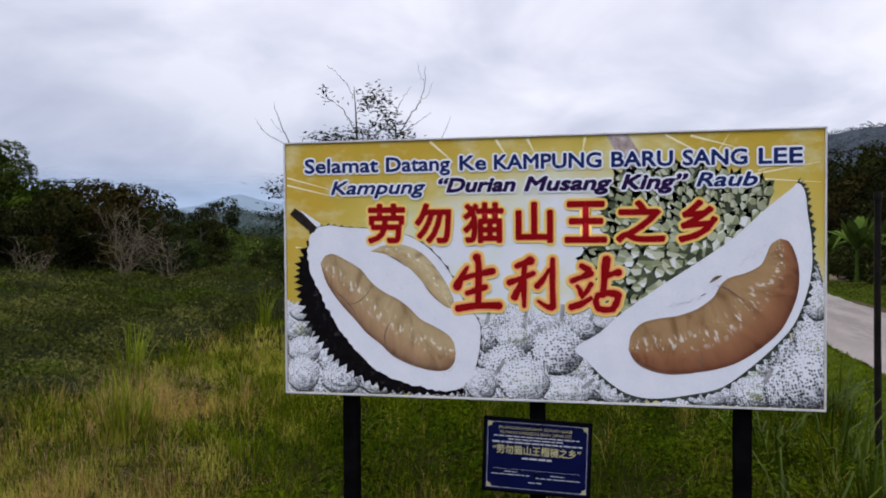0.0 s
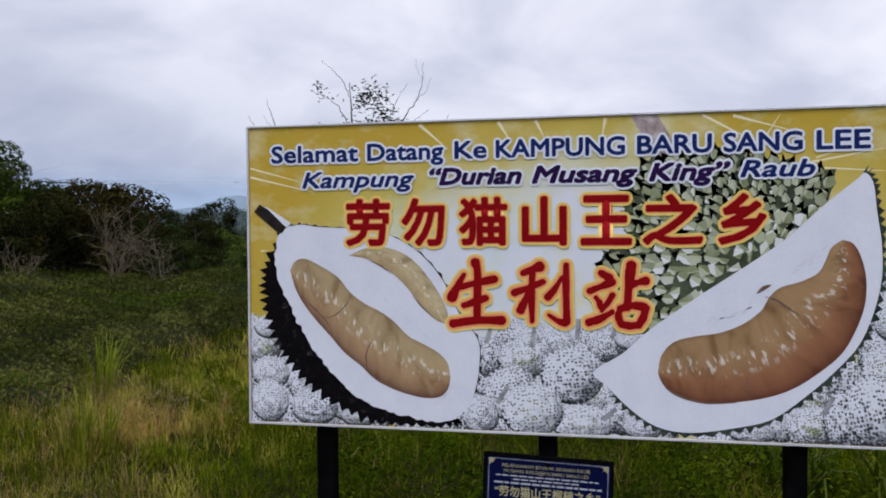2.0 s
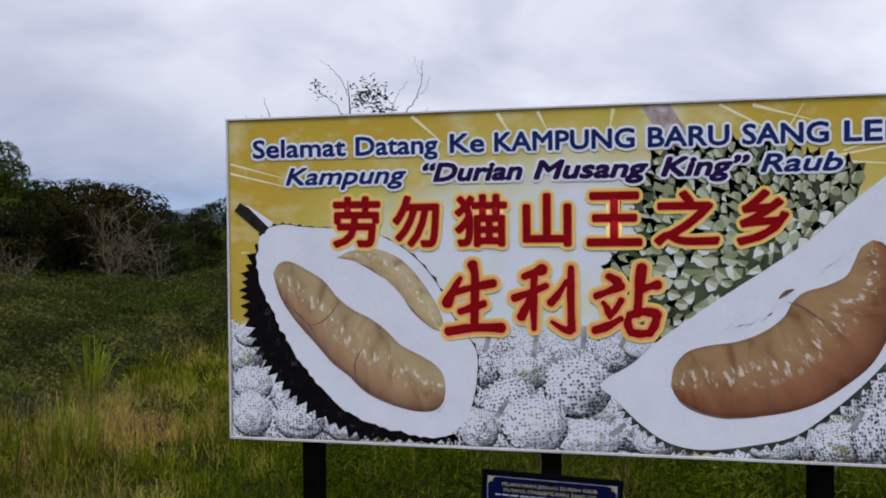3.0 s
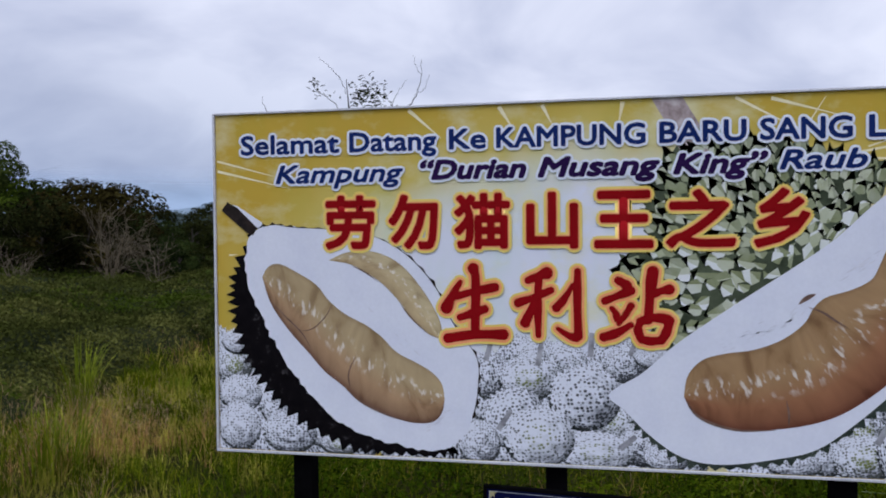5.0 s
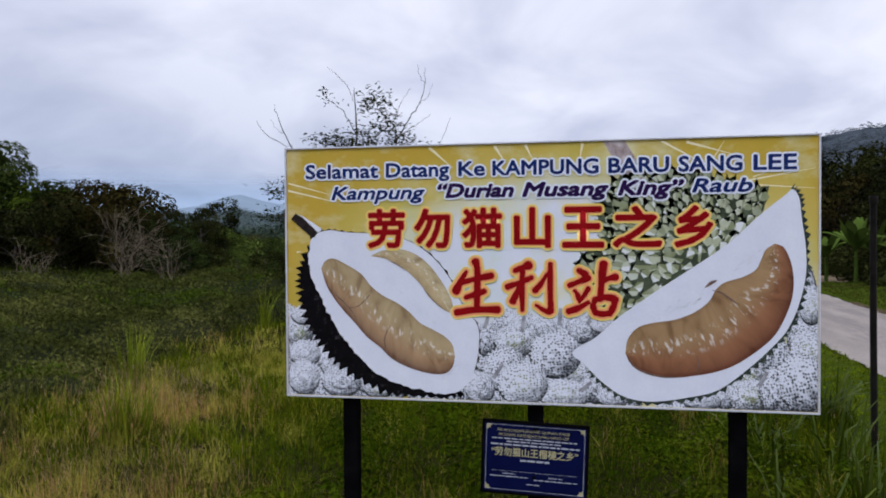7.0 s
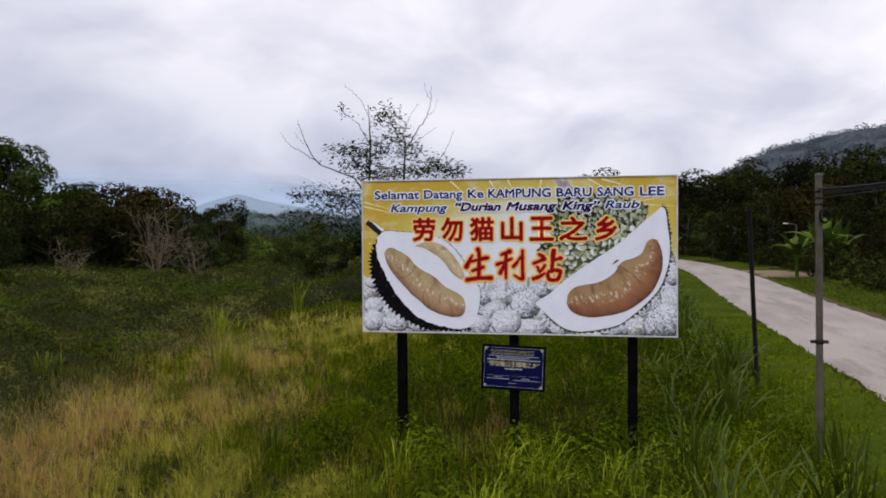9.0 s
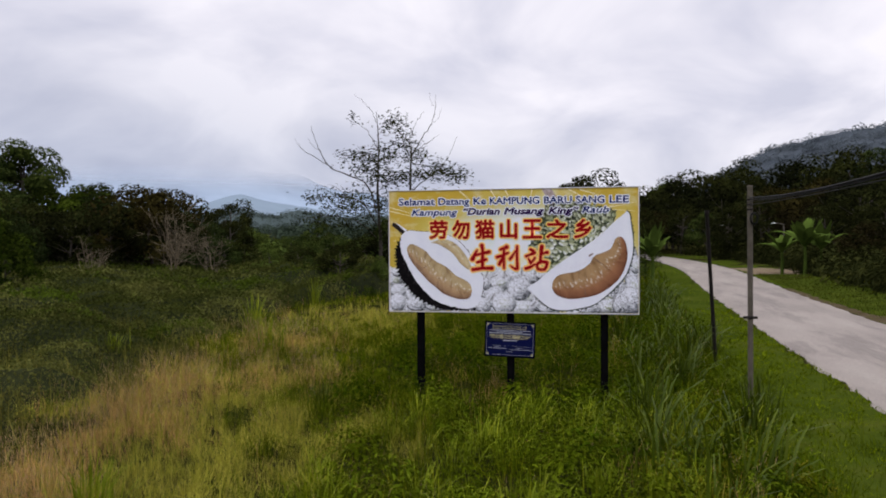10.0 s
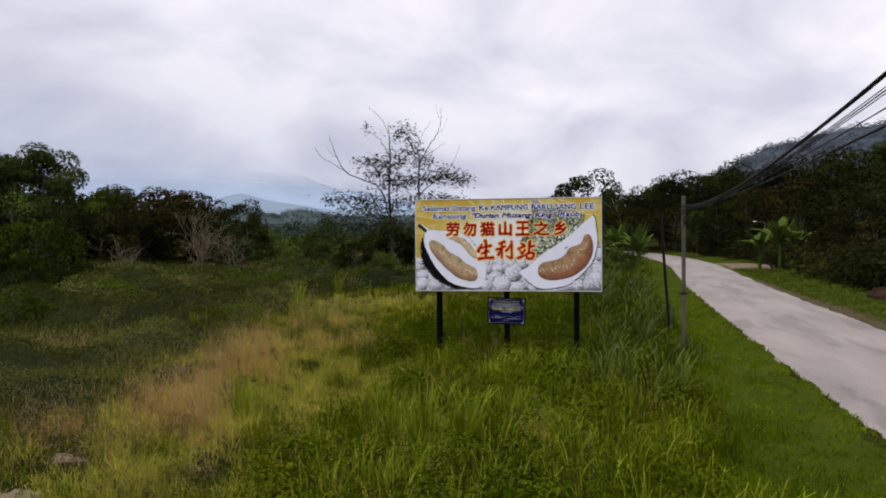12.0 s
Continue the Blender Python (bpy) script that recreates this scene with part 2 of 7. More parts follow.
M_FARLAWN = foliage("far_verge_grass", [(0, (0.027, 0.038, 0.0048)), (0.6, (0.0504, 0.066, 0.0088)), (1, (0.09, 0.105, 0.0176))], patch=0.6, patch_amount=0.35)
M_OLIVEGRASS = foliage("olive_grass", [(0, (0.060, 0.062, 0.010)), (0.6, (0.115, 0.112, 0.020)), (1, (0.20, 0.175, 0.045))], patch=0.6, patch_amount=0.3)
# haze of the far ground is put into this greyed green
M_FARWOOD = foliage("far_wood_leaf_hazed", [(0, (0.026, 0.040, 0.028)), (0.6, (0.036, 0.053, 0.038)), (1, (0.052, 0.072, 0.050))], patch=0.02, patch_amount=0.35, spread=0.4)
# filler below the scrub leaves: inner shade put in as a darker leaf colour
M_BED = plain("scrub_fill_shaded", [(0.3, (0.012, 0.015, 0.007)), (0.55, (0.020, 0.024, 0.010)), (0.75, (0.032, 0.036, 0.015))], 0.6, 9, 0.95, 0.6, dist=0.05)
M_MOUND = foliage("mound_leaf", [(0, (0.0391, 0.06412, 0.002815)), (0.6, (0.06725, 0.1001, 0.004574)), (1, (0.1173, 0.1486, 0.009146))], patch=0.8, patch_amount=0.3)

# ---- builders ----
rng = np.random.default_rng(7)


def fast_mesh(name, verts, *face_sets):
    """A mesh from arrays: verts (n, 3) and any number of (m, k) face arrays."""
    me = bpy.data.meshes.new(name)
    verts = np.asarray(verts, np.float32)
    face_sets = [np.asarray(f, np.int32) for f in face_sets if len(f)]
    loops = np.concatenate([f.ravel() for f in face_sets])
    sizes = np.concatenate([np.full(len(f), f.shape[1], np.int32) for f in face_sets])
    me.vertices.add(len(verts))
    me.vertices.foreach_set("co", verts.ravel())
    me.loops.add(len(loops))
    me.loops.foreach_set("vertex_index", loops)
    me.polygons.add(len(sizes))
    me.polygons.foreach_set("loop_start", np.r_[0, np.cumsum(sizes)[:-1]].astype(np.int32))
    me.update(calc_edges=True)
    me.validate()
    return me


def smooth(me):
    me.polygons.foreach_set("use_smooth", np.ones(len(me.polygons), bool))
    me.update()
    return me


def thing(name, label, category, group="", kind="", at=None):
    ob = new(name)
    ob.empty_display_size = 0.1
    if at is not None:
        ob.matrix_world = at
    return tagged(ob, label, category, group, kind)


def put(name, me, material, parent=None, label=""):
    ob = new(name, me)
    if material is not None:
        me.materials.append(material)
    if parent is not None:
        ob.parent = parent
    return tagged(ob, label) if label else ob


def bm_mesh(name, bm):
    me = bpy.data.meshes.new(name)
    bm.to_mesh(me)
    bm.free()
    return me


def part(name, bm, material, parent, label=""):
    return put(name, bm_mesh(name, bm), material, parent, label)


def box(x0, x1, y0, y1, z0, z1, bevel=0.0):
    bm = bmesh.new()
    bmesh.ops.create_cube(bm, size=1.0)
    for v in bm.verts:
        v.co = ((x0 + x1) / 2 + v.co.x * (x1 - x0), (y0 + y1) / 2 + v.co.y * (y1 - y0), (z0 + z1) / 2 + v.co.z * (z1 - z0))
    if bevel:
        bmesh.ops.bevel(bm, geom=bm.edges[:], offset=bevel, segments=2, affect="EDGES", profile=0.5)
    return bm


class Buf:
    """Vertices and quads gathered from many tubes."""

    def __init__(self):
        self.v, self.q, self.n = [], [], 0

    def tube(self, pts, radii, sides=6):
        pts = np.asarray(pts, float)
        k = len(pts)
        d = np.gradient(pts, axis=0)
        d /= np.linalg.norm(d, axis=1)[:, None] + 1e-9
        ref = np.where(np.abs(d[:, 2:3]) > 0.9, [[1.0, 0, 0]], [[0, 0, 1.0]])
        a = np.cross(d, ref)
        a /= np.linalg.norm(a, axis=1)[:, None] + 1e-9
        b = np.cross(d, a)
        th = np.arange(sides) / sides * 2 * np.pi
        ring = a[:, None] * np.cos(th)[None, :, None] + b[:, None] * np.sin(th)[None, :, None]
        self.v.append((pts[:, None] + ring * np.asarray(radii, float)[:, None, None]).reshape(-1, 3))
        i = np.arange((k - 1) * sides).reshape(k - 1, sides)
        j = np.roll(i, -1, axis=1)
        self.q.append(np.stack([i, j, j + sides, i + sides], -1).reshape(-1, 4) + self.n)
        self.n += k * sides

    def mesh(self, name):
        return smooth(fast_mesh(name, np.concatenate(self.v), np.concatenate(self.q)))


def wander(a, b, n, amount, r):
    """A crooked line from a to b."""
    t = np.linspace(0, 1, n)[:, None]
    line = np.asarray(a) * (1 - t) + np.asarray(b) * t
    off = np.cumsum(r.normal(0, 1, (n, 3)), axis=0)
    off -= t * off[-1]
    off[0] = 0
    return line + off * amount


def leaves(p, normal, length, width, r):
    """One folded four-cornered leaf for each place."""
    n = len(p)
    normal = normal / (np.linalg.norm(normal, axis=1)[:, None] + 1e-9)
    a = np.cross(normal, r.normal(0, 1, (n, 3)))
    a /= np.linalg.norm(a, axis=1)[:, None] + 1e-9
    b = np.cross(normal, a)
    L, W = np.broadcast_to(length, n)[:, None], np.broadcast_to(width, n)[:, None]
    v = np.stack([p - a * L / 2, p + b * W / 2 + normal * W * 0.15, p + a * L / 2 - normal * L * 0.12, p - b * W / 2 + normal * W * 0.15], 1)
    return v.reshape(-1, 3), np.arange(4 * n).reshape(n, 4)


def blades(p, height, width, lean, r):
    """Tapered, bent blades of grass: one quad and one tip each."""
    n = len(p)
    th = r.uniform(0, 2 * np.pi, n)
    face = r.uniform(0, 2 * np.pi, n)
    d = np.stack([np.cos(th), np.sin(th), 0 * th], 1)
    s = np.stack([np.cos(face), np.sin(face), 0 * face], 1)
    H, W = np.broadcast_to(height, n)[:, None], np.broadcast_to(width, n)[:, None]
    ln = np.abs(r.normal(0, 1, n))[:, None] * lean * H
    up = np.array([[0, 0, 1.0]])
    mid = p + up * H * 0.55 + d * ln * 0.35
    tip = p + up * np.maximum(H - 0.4 * ln, 0.35 * H) + d * ln
    v = np.stack([p - s * W / 2, p + s * W / 2, mid + s * W * 0.42, mid - s * W * 0.42, tip], 1).reshape(-1, 3)
    i = np.arange(n)[:, None] * 5
    return v, i + [[0, 1, 2, 3]], i + [[3, 2, 4]]


def wave(x, y, scale, seed=0):
    """Cheap smooth noise between about -1 and 1."""
    r = np.random.default_rng(100 + seed)
    out = 0
    for k in range(6):
        a, f, ph = r.uniform(0, 2 * np.pi), r.uniform(0.6, 1.9) / scale, r.uniform(0, 6.3)
        out = out + np.sin((x * np.cos(a) + y * np.sin(a)) * f * 2 * np.pi + ph)
    return out / 2.6


def step(a, b, x):
    t = np.clip((x - a) / (b - a), 0, 1)
    return t * t * (3 - 2 * t)


# ---- the lie of the land ----
def road_left(y):
    y = np.asarray(y, float)
    return 5.12 + 0.028 * y + 0.00075 * np.maximum(y, 0) ** 2 - 0.0042 * np.maximum(y - 34, 0) ** 2


ROAD_W = 3.45


def land(x, y):
    x, y = np.asarray(x, float), np.asarray(y, float)
    h = 0.10 * wave(x, y, 9, 1) + 0.035 * wave(x, y, 2.5, 2)
    left = road_left(np.clip(y, -40, 70))
    near_road = step(-2.2, -0.2, x - left) * (1 - step(ROAD_W + 0.2, ROAD_W + 2.5, x - left))
    h = h * (1 - near_road) - 0.03 * near_road
    h = h + 0.11 * np.clip(x - 15 - 0.03 * y, 0, 160)
    h = h - 0.35 * step(-12, -30, x) * (1 - step(60, 160, y))
    return h + step(160, 800, y) * (9 + 4 * wave(x, y, 260, 3)) * (1 - step(-60, 250, x) * 0.6)


def grid_axis(near, fine, far, n):
    a = np.arange(-near, near + fine, fine)
    b = near + (far - near) * (np.linspace(0, 1, n)[1:] ** 3)
    return np.r_[-b[::-1], a, b]


gx, gy = grid_axis(24, 0.5, 4200, 34), grid_axis(30, 0.5, 4200, 34)
X, Y = np.meshgrid(gx, gy)
nx, ny = len(gx), len(gy)
idx = np.arange(nx * ny).reshape(ny, nx)
quads = np.stack([idx[:-1, :-1], idx[:-1, 1:], idx[1:, 1:], idx[1:, :-1]], -1).reshape(-1, 4)
ground = put("ground", smooth(fast_mesh("ground", np.stack([X, Y, land(X, Y)], -1).reshape(-1, 3), quads)), M_EARTH)
tagged(ground, "dark earth and thatch under field grass", "ground", kind="structure")

# ---- road: pale worn concrete with crumbled edges ----
m, t, b = base_mat("worn_concrete_road")
n1, n2, n3 = noise_node(t, 0.9, 5, stretch=(1, 0.25, 1)), noise_node(t, 30, 3), noise_node(t, 0.35, 6, stretch=(2.2, 0.35, 1), rough=0.7)
r1 = ramp_node(t, [(0.3, (0.165, 0.142, 0.128)), (0.55, (0.215, 0.187, 0.168)), (0.75, (0.25, 0.225, 0.20))])
link(t, n1.outputs["Fac"], r1.inputs[0])
r2 = ramp_node(t, [(0.3, (0.82, 0.82, 0.82)), (0.7, (1.1, 1.1, 1.1))])
link(t, n2.outputs["Fac"], r2.inputs[0])
r3 = ramp_node(t, [(0.52, (1, 1, 1)), (0.58, (0.55, 0.54, 0.55)), (0.62, (0.62, 0.61, 0.62)), (0.68, (1, 1, 1))])
link(t, n3.outputs["Fac"], r3.inputs[0])
link(t, mixed(t, "MULTIPLY", 0.6, mixed(t, "MULTIPLY", 1.0, r1.outputs[0], r2.outputs[0]), r3.outputs[0]), b.inputs["Base Color"])
b.inputs["Roughness"].default_value = 0.9
bp = t.nodes.new("ShaderNodeBump")
bp.inputs["Strength"].default_value, bp.inputs["Distance"].default_value = 0.4, 0.01
link(t, n2.outputs["Fac"], bp.inputs["Height"])
link(t, bp.outputs[0], b.inputs["Normal"])
M_ROAD = m


def strip(name, ys, xl, xr, z, across, material, label, category, rag=0.0, thick=0.05):
    """A band laid along the road, with ragged edges that turn down into the earth."""
    ys = np.asarray(ys)
    xl = xl + rag * (wave(ys, 0 * ys, 1.3, 11) + 0.6 * wave(ys, 0 * ys, 0.35, 12))
    xr = xr + rag * (wave(ys, 0 * ys, 1.5, 13) + 0.6 * wave(ys, 0 * ys, 0.4, 14))
    s = np.linspace(0, 1, across)
    Xs = xl[:, None] * (1 - s) + xr[:, None] * s
    Ys = np.repeat(ys[:, None], across, 1)
    Zs = land(Xs, Ys) + z
    Zs[:, 0] -= thick
    Zs[:, -1] -= thick
    Xs[:, 0] -= 0.02
    Xs[:, -1] += 0.02
    k = np.arange(len(ys) * across).reshape(len(ys), across)
    q = np.stack([k[:-1, :-1], k[:-1, 1:], k[1:, 1:], k[1:, :-1]], -1).reshape(-1, 4)
    ob = put(name, smooth(fast_mesh(name, np.stack([Xs, Ys, Zs], -1).reshape(-1, 3), q)), material)
    return tagged(ob, label, category, kind="structure")


ry = np.arange(-30, 78, 0.18)
strip("road", ry, road_left(ry), road_left(ry) + ROAD_W, 0.045, 12, M_ROAD, "pale worn concrete village road with crumbled edges", "road", rag=0.05)
vy = np.arange(-2, 24, 0.2)
strip("road_shoulder", vy, road_left(vy) + ROAD_W - 0.15, road_left(vy) + ROAD_W + 0.35 + 0.5 * step(3, 9, vy) * (1 - step(11, 16, vy)), 0.022, 5, M_SOIL, "bare sandy shoulder beside the road", "road shoulder", rag=0.12)
dy = np.arange(35, 43, 0.25)
strip("dirt_drive", dy, road_left(dy) + ROAD_W - 0.2, road_left(dy) + ROAD_W + 5.5 * (1 - ((dy - 39) / 4.2) ** 2), 0.03, 8, M_SAND, "pale dirt drive leaving the road", "dirt drive", rag=0.2)

ly = np.arange(-30, 76, 0.3)
strip("road_verge", ly, road_left(ly) - 2.7, road_left(ly) + 0.45, 0.012, 6, M_VERGE, "short green turf beside the road", "verge", rag=0.12)
strip("road_verge", ly, road_left(ly) + ROAD_W - 0.45, road_left(ly) + ROAD_W + 3.6, 0.012, 8, M_VERGE, "short green turf beyond the road", "verge", rag=0.15)

def patch(name, cx, cy, rx, ry_, material, label, seed):
    """A bare, irregular patch lying just proud of the earth."""
    n, k = 48, 8
    th = np.linspace(0, 2 * np.pi, n, endpoint=False)
    edge_ = 1 + 0.25 * np.sin(3 * th + seed) + 0.16 * np.sin(7 * th + 2 * seed) + 0.08 * np.sin(13 * th)
    ring = np.linspace(0.02, 1, k)
    Xp = cx + rx * edge_[None] * ring[:, None] * np.cos(th)
    Yp = cy + ry_ * edge_[None] * ring[:, None] * np.sin(th)
    Zp = land(Xp, Yp) + 0.014 + 0.008 * wave(Xp, Yp, 0.12, 64)
    Zp[-1] -= 0.05
    i = np.arange(k * n).reshape(k, n)
    j = np.roll(i, -1, 1)
    q_ = np.stack([i[:-1], j[:-1], j[1:], i[1:]], -1).reshape(-1, 4)
    ob = put(name, smooth(fast_mesh(name, np.stack([Xp, Yp, Zp], -1).reshape(-1, 3), q_)), material)
    return tagged(ob, label, "bare soil", kind="structure")


patch("bare_patch", -4.0, -7.55, 0.2, 0.10, M_SAND, "bare sandy soil in the grass", 1.0)
patch("bare_patch", -6.9, 5.0, 0.42, 0.2, M_SOIL, "bare sandy soil in the grass", 2.0)
patch("bare_patch", -3.8, -8.5, 0.3, 0.14, M_SAND, "bare sandy soil in the grass", 3.0)

# ---- distance: hill on the far side, misty ranges ----
HILL_EYE = (1.5, -14.7)


def ridge_mesh(name, radius, depth, bearings, heights, n=220, rough=1.0, base=-5.0):
    """A long ridge seen from the field: rises from its foot to its crest and falls away behind."""
    bb = np.linspace(bearings[0], bearings[-1], n)
    hh = np.interp(bb, bearings, heights)
    k = np.linspace(0, 1, 26)
    prof = np.sin(np.clip(k / 0.7, 0, 1) * np.pi / 2) * (1 - 0.5 * step(0.7, 1, k))
    R = radius + depth * (k - 0.7)
    B = np.radians(bb)[:, None]
    Xh, Yh = HILL_EYE[0] + R * np.sin(B), HILL_EYE[1] + R * np.cos(B)
    Zh = base + (hh[:, None] - base) * prof + rough * wave(Xh, Yh, radius * 0.12, 21) * prof
    q = np.arange(n * 26).reshape(n, 26)
    q = np.stack([q[:-1, :-1], q[:-1, 1:], q[1:, 1:], q[1:, :-1]], -1).reshape(-1, 4)
    return np.stack([Xh, Yh, Zh], -1).reshape(-1, 3), q


hv, hq = ridge_mesh("wooded_hill", 400, 260, [1, 3, 5.5, 7.9, 10.6, 12.8, 15.9, 19.9, 24, 32, 50], [0, 2, 8, 23, 32.5, 40.5, 43.5, 48, 53, 62, 72], rough=1.6)
# slope under the canopy, the same haze put into its blue-grey
M_HILLBASE = plain("hill_slope_hazed", [(0.3, (0.046, 0.057, 0.071)), (0.7, (0.068, 0.080, 0.096))], 0.05, 0.35, 0.95, 0.5, dist=1.5)
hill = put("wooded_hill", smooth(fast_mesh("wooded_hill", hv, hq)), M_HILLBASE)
tagged(hill, "steep wooded hill under low cloud, haze put into its colour", "hill", kind="structure")
def canopy(name, label, verts, lo, hi, count, r0, r1, per, material):
    """Crowns too many to count, spread over a ridge."""
    face_ = verts.reshape(220, 26, 3)[:, lo:hi].reshape(-1, 3)
    pick = face_[rng.choice(len(face_), count)] + rng.normal(0, 1, (count, 3)) * (2, 3, 0)
    cr = rng.uniform(r0, r1, count)
    d = rng.normal(0, 1, (count, per, 3))
    d /= np.linalg.norm(d, axis=2)[..., None]
    P = (pick + np.stack([0 * cr, 0 * cr, cr * 0.2], 1))[:, None] + d * cr[:, None, None] * (1, 1, 0.8)
    S = np.repeat(cr * 0.55, per)
    v, q = leaves(P.reshape(-1, 3), (0.4 * d + (0, 0, 0.8)).reshape(-1, 3), S, S * 0.75, rng)
    tagged(put(name, fast_mesh(name, v, q), material), label, "forest", kind="stuff")


canopy("hill_forest", "dense forest canopy covering the hillside, mist put into its colour", hv, 5, 19, 3400, 0.9, 2.2, 20, M_HILL)


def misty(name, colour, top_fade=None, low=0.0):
    """A far range: haze put into plain pale blue-grey, its top dissolving in cloud."""
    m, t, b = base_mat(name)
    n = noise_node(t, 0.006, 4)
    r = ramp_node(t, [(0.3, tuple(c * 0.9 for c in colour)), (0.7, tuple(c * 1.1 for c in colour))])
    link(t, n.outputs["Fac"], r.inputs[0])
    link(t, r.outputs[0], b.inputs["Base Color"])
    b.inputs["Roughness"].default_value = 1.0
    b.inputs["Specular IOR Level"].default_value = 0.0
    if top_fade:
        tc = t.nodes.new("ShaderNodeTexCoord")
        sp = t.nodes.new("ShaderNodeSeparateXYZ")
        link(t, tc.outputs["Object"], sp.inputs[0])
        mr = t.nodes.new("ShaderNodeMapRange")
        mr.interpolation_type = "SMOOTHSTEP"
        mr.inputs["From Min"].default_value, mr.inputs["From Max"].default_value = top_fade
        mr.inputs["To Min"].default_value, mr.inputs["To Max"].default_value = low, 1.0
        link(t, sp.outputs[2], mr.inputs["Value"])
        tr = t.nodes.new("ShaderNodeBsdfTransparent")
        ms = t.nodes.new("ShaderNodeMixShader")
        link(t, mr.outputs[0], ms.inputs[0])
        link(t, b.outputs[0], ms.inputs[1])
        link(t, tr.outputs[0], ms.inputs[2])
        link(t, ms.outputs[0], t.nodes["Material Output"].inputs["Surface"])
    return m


# the ranges' blue-greys carry the haze, stronger with distance
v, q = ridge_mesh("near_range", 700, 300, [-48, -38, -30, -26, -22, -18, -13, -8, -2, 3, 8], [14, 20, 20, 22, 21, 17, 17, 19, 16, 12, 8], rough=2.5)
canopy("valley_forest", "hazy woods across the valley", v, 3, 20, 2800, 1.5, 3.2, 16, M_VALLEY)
tagged(put("valley_range", smooth(fast_mesh("valley_range", v, q)), misty("valley_haze", (0.052, 0.070, 0.072))), "low wooded rise across the valley, haze put into its colour", "hill", kind="structure")
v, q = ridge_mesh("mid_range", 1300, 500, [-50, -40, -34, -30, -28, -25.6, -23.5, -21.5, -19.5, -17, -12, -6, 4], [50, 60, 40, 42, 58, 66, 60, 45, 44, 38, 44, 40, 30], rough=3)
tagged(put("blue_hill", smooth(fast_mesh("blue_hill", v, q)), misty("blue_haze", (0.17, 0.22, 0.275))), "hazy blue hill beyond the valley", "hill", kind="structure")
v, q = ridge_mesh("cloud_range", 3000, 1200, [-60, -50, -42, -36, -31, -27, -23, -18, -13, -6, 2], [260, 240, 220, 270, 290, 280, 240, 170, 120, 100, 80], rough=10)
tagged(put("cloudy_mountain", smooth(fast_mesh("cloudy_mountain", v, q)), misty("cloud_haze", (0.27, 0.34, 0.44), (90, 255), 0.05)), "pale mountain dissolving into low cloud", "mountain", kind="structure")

# ---- billboard ----
BX, B0, BH = 1.83, 1.31, 1.82


def printed(name, stops, scale=5.0, rough=0.6):
    """Ink on vinyl: colour that drifts a little, a soft sheen, faint dirt."""
    m, t, b = base_mat(name)
    n1, n2 = noise_node(t, scale, 4), noise_node(t, 55, 3)
    r = ramp_node(t, stops)
    link(t, n1.outputs["Fac"], r.inputs[0])
    g = ramp_node(t, [(0.3, (0.97, 0.97, 0.97)), (0.7, (1.015, 1.015, 1.015))])
    link(t, n2.outputs["Fac"], g.inputs[0])
    link(t, mixed(t, "MULTIPLY", 1.0, r.outputs[0], g.outputs[0]), b.inputs["Base Color"])
    b.inputs["Roughness"].default_value = rough
    b.inputs["Specular IOR Level"].default_value = 0.05
    return m


WHITE = (0.70, 0.72, 0.82)
P_WHITE = printed("print_white", [(0.3, (0.67, 0.69, 0.80)), (0.7, (0.73, 0.75, 0.84))])
P_NAVY = printed("print_navy", [(0.3, (0.007, 0.016, 0.09)), (0.7, (0.011, 0.026, 0.13))])
P_PURPLE = printed("print_purple", [(0.3, (0.016, 0.005, 0.042)), (0.7, (0.024, 0.008, 0.06))])
P_RED = printed("print_red", [(0.3, (0.20, 0.002, 0.004)), (0.7, (0.26, 0.003, 0.006))])
P_ORANGE = printed("print_orange", [(0.3, (0.80, 0.30, 0.12)), (0.7, (0.86, 0.36, 0.16))])
P_GOLD = printed("print_gold", [(0.3, (0.72, 0.55, 0.12)), (0.7, (0.80, 0.62, 0.18))])
P_HALO = printed("print_pale_halo", [(0.3, (0.66, 0.74, 0.86)), (0.7, (0.74, 0.80, 0.90))])
P_RAY = printed("print_light_ray", [(0.3, (0.76, 0.68, 0.40)), (0.7, (0.84, 0.78, 0.58))], 9)
P_BLACKRIND = printed("print_black_rind", [(0.35, (0.0025, 0.002, 0.003)), (0.60, (0.005, 0.004, 0.005)), (0.70, (0.05, 0.045, 0.048))], 18)
P_DARKGREEN = printed("print_dark_green_rind", [(0.3, (0.010, 0.016, 0.014)), (0.7, (0.06, 0.075, 0.06))], 9)
P_STALK = printed("print_stalk", [(0.3, (0.012, 0.010, 0.010)), (0.7, (0.035, 0.025, 0.022))], 20)
P_BRANCH = printed("print_branch", [(0.3, (0.20, 0.15, 0.14)), (0.5, (0.40, 0.33, 0.33)), (0.7, (0.60, 0.55, 0.56))], 14)
P_SPIKE_L = printed("print_spike_light", [(0.3, (0.34, 0.37, 0.22)), (0.5, (0.46, 0.49, 0.36)), (0.7, (0.56, 0.59, 0.52))], 4)
P_SPIKE_M = printed("print_spike_mid", [(0.3, (0.15, 0.17, 0.07)), (0.5, (0.26, 0.29, 0.17)), (0.7, (0.38, 0.40, 0.33))], 5)
P_SPIKE_D = printed("print_spike_shade", [(0.3, (0.02, 0.028, 0.016)), (0.7, (0.10, 0.12, 0.075))], 6)
P_FRUIT_D = printed("print_fruit_gap", [(0.3, (0.008, 0.010, 0.011)), (0.7, (0.05, 0.055, 0.055))], 9)
P_SPIKE_W = printed("print_spike_white", [(0.3, (0.60, 0.64, 0.58)), (0.7, (0.74, 0.76, 0.80))], 4)
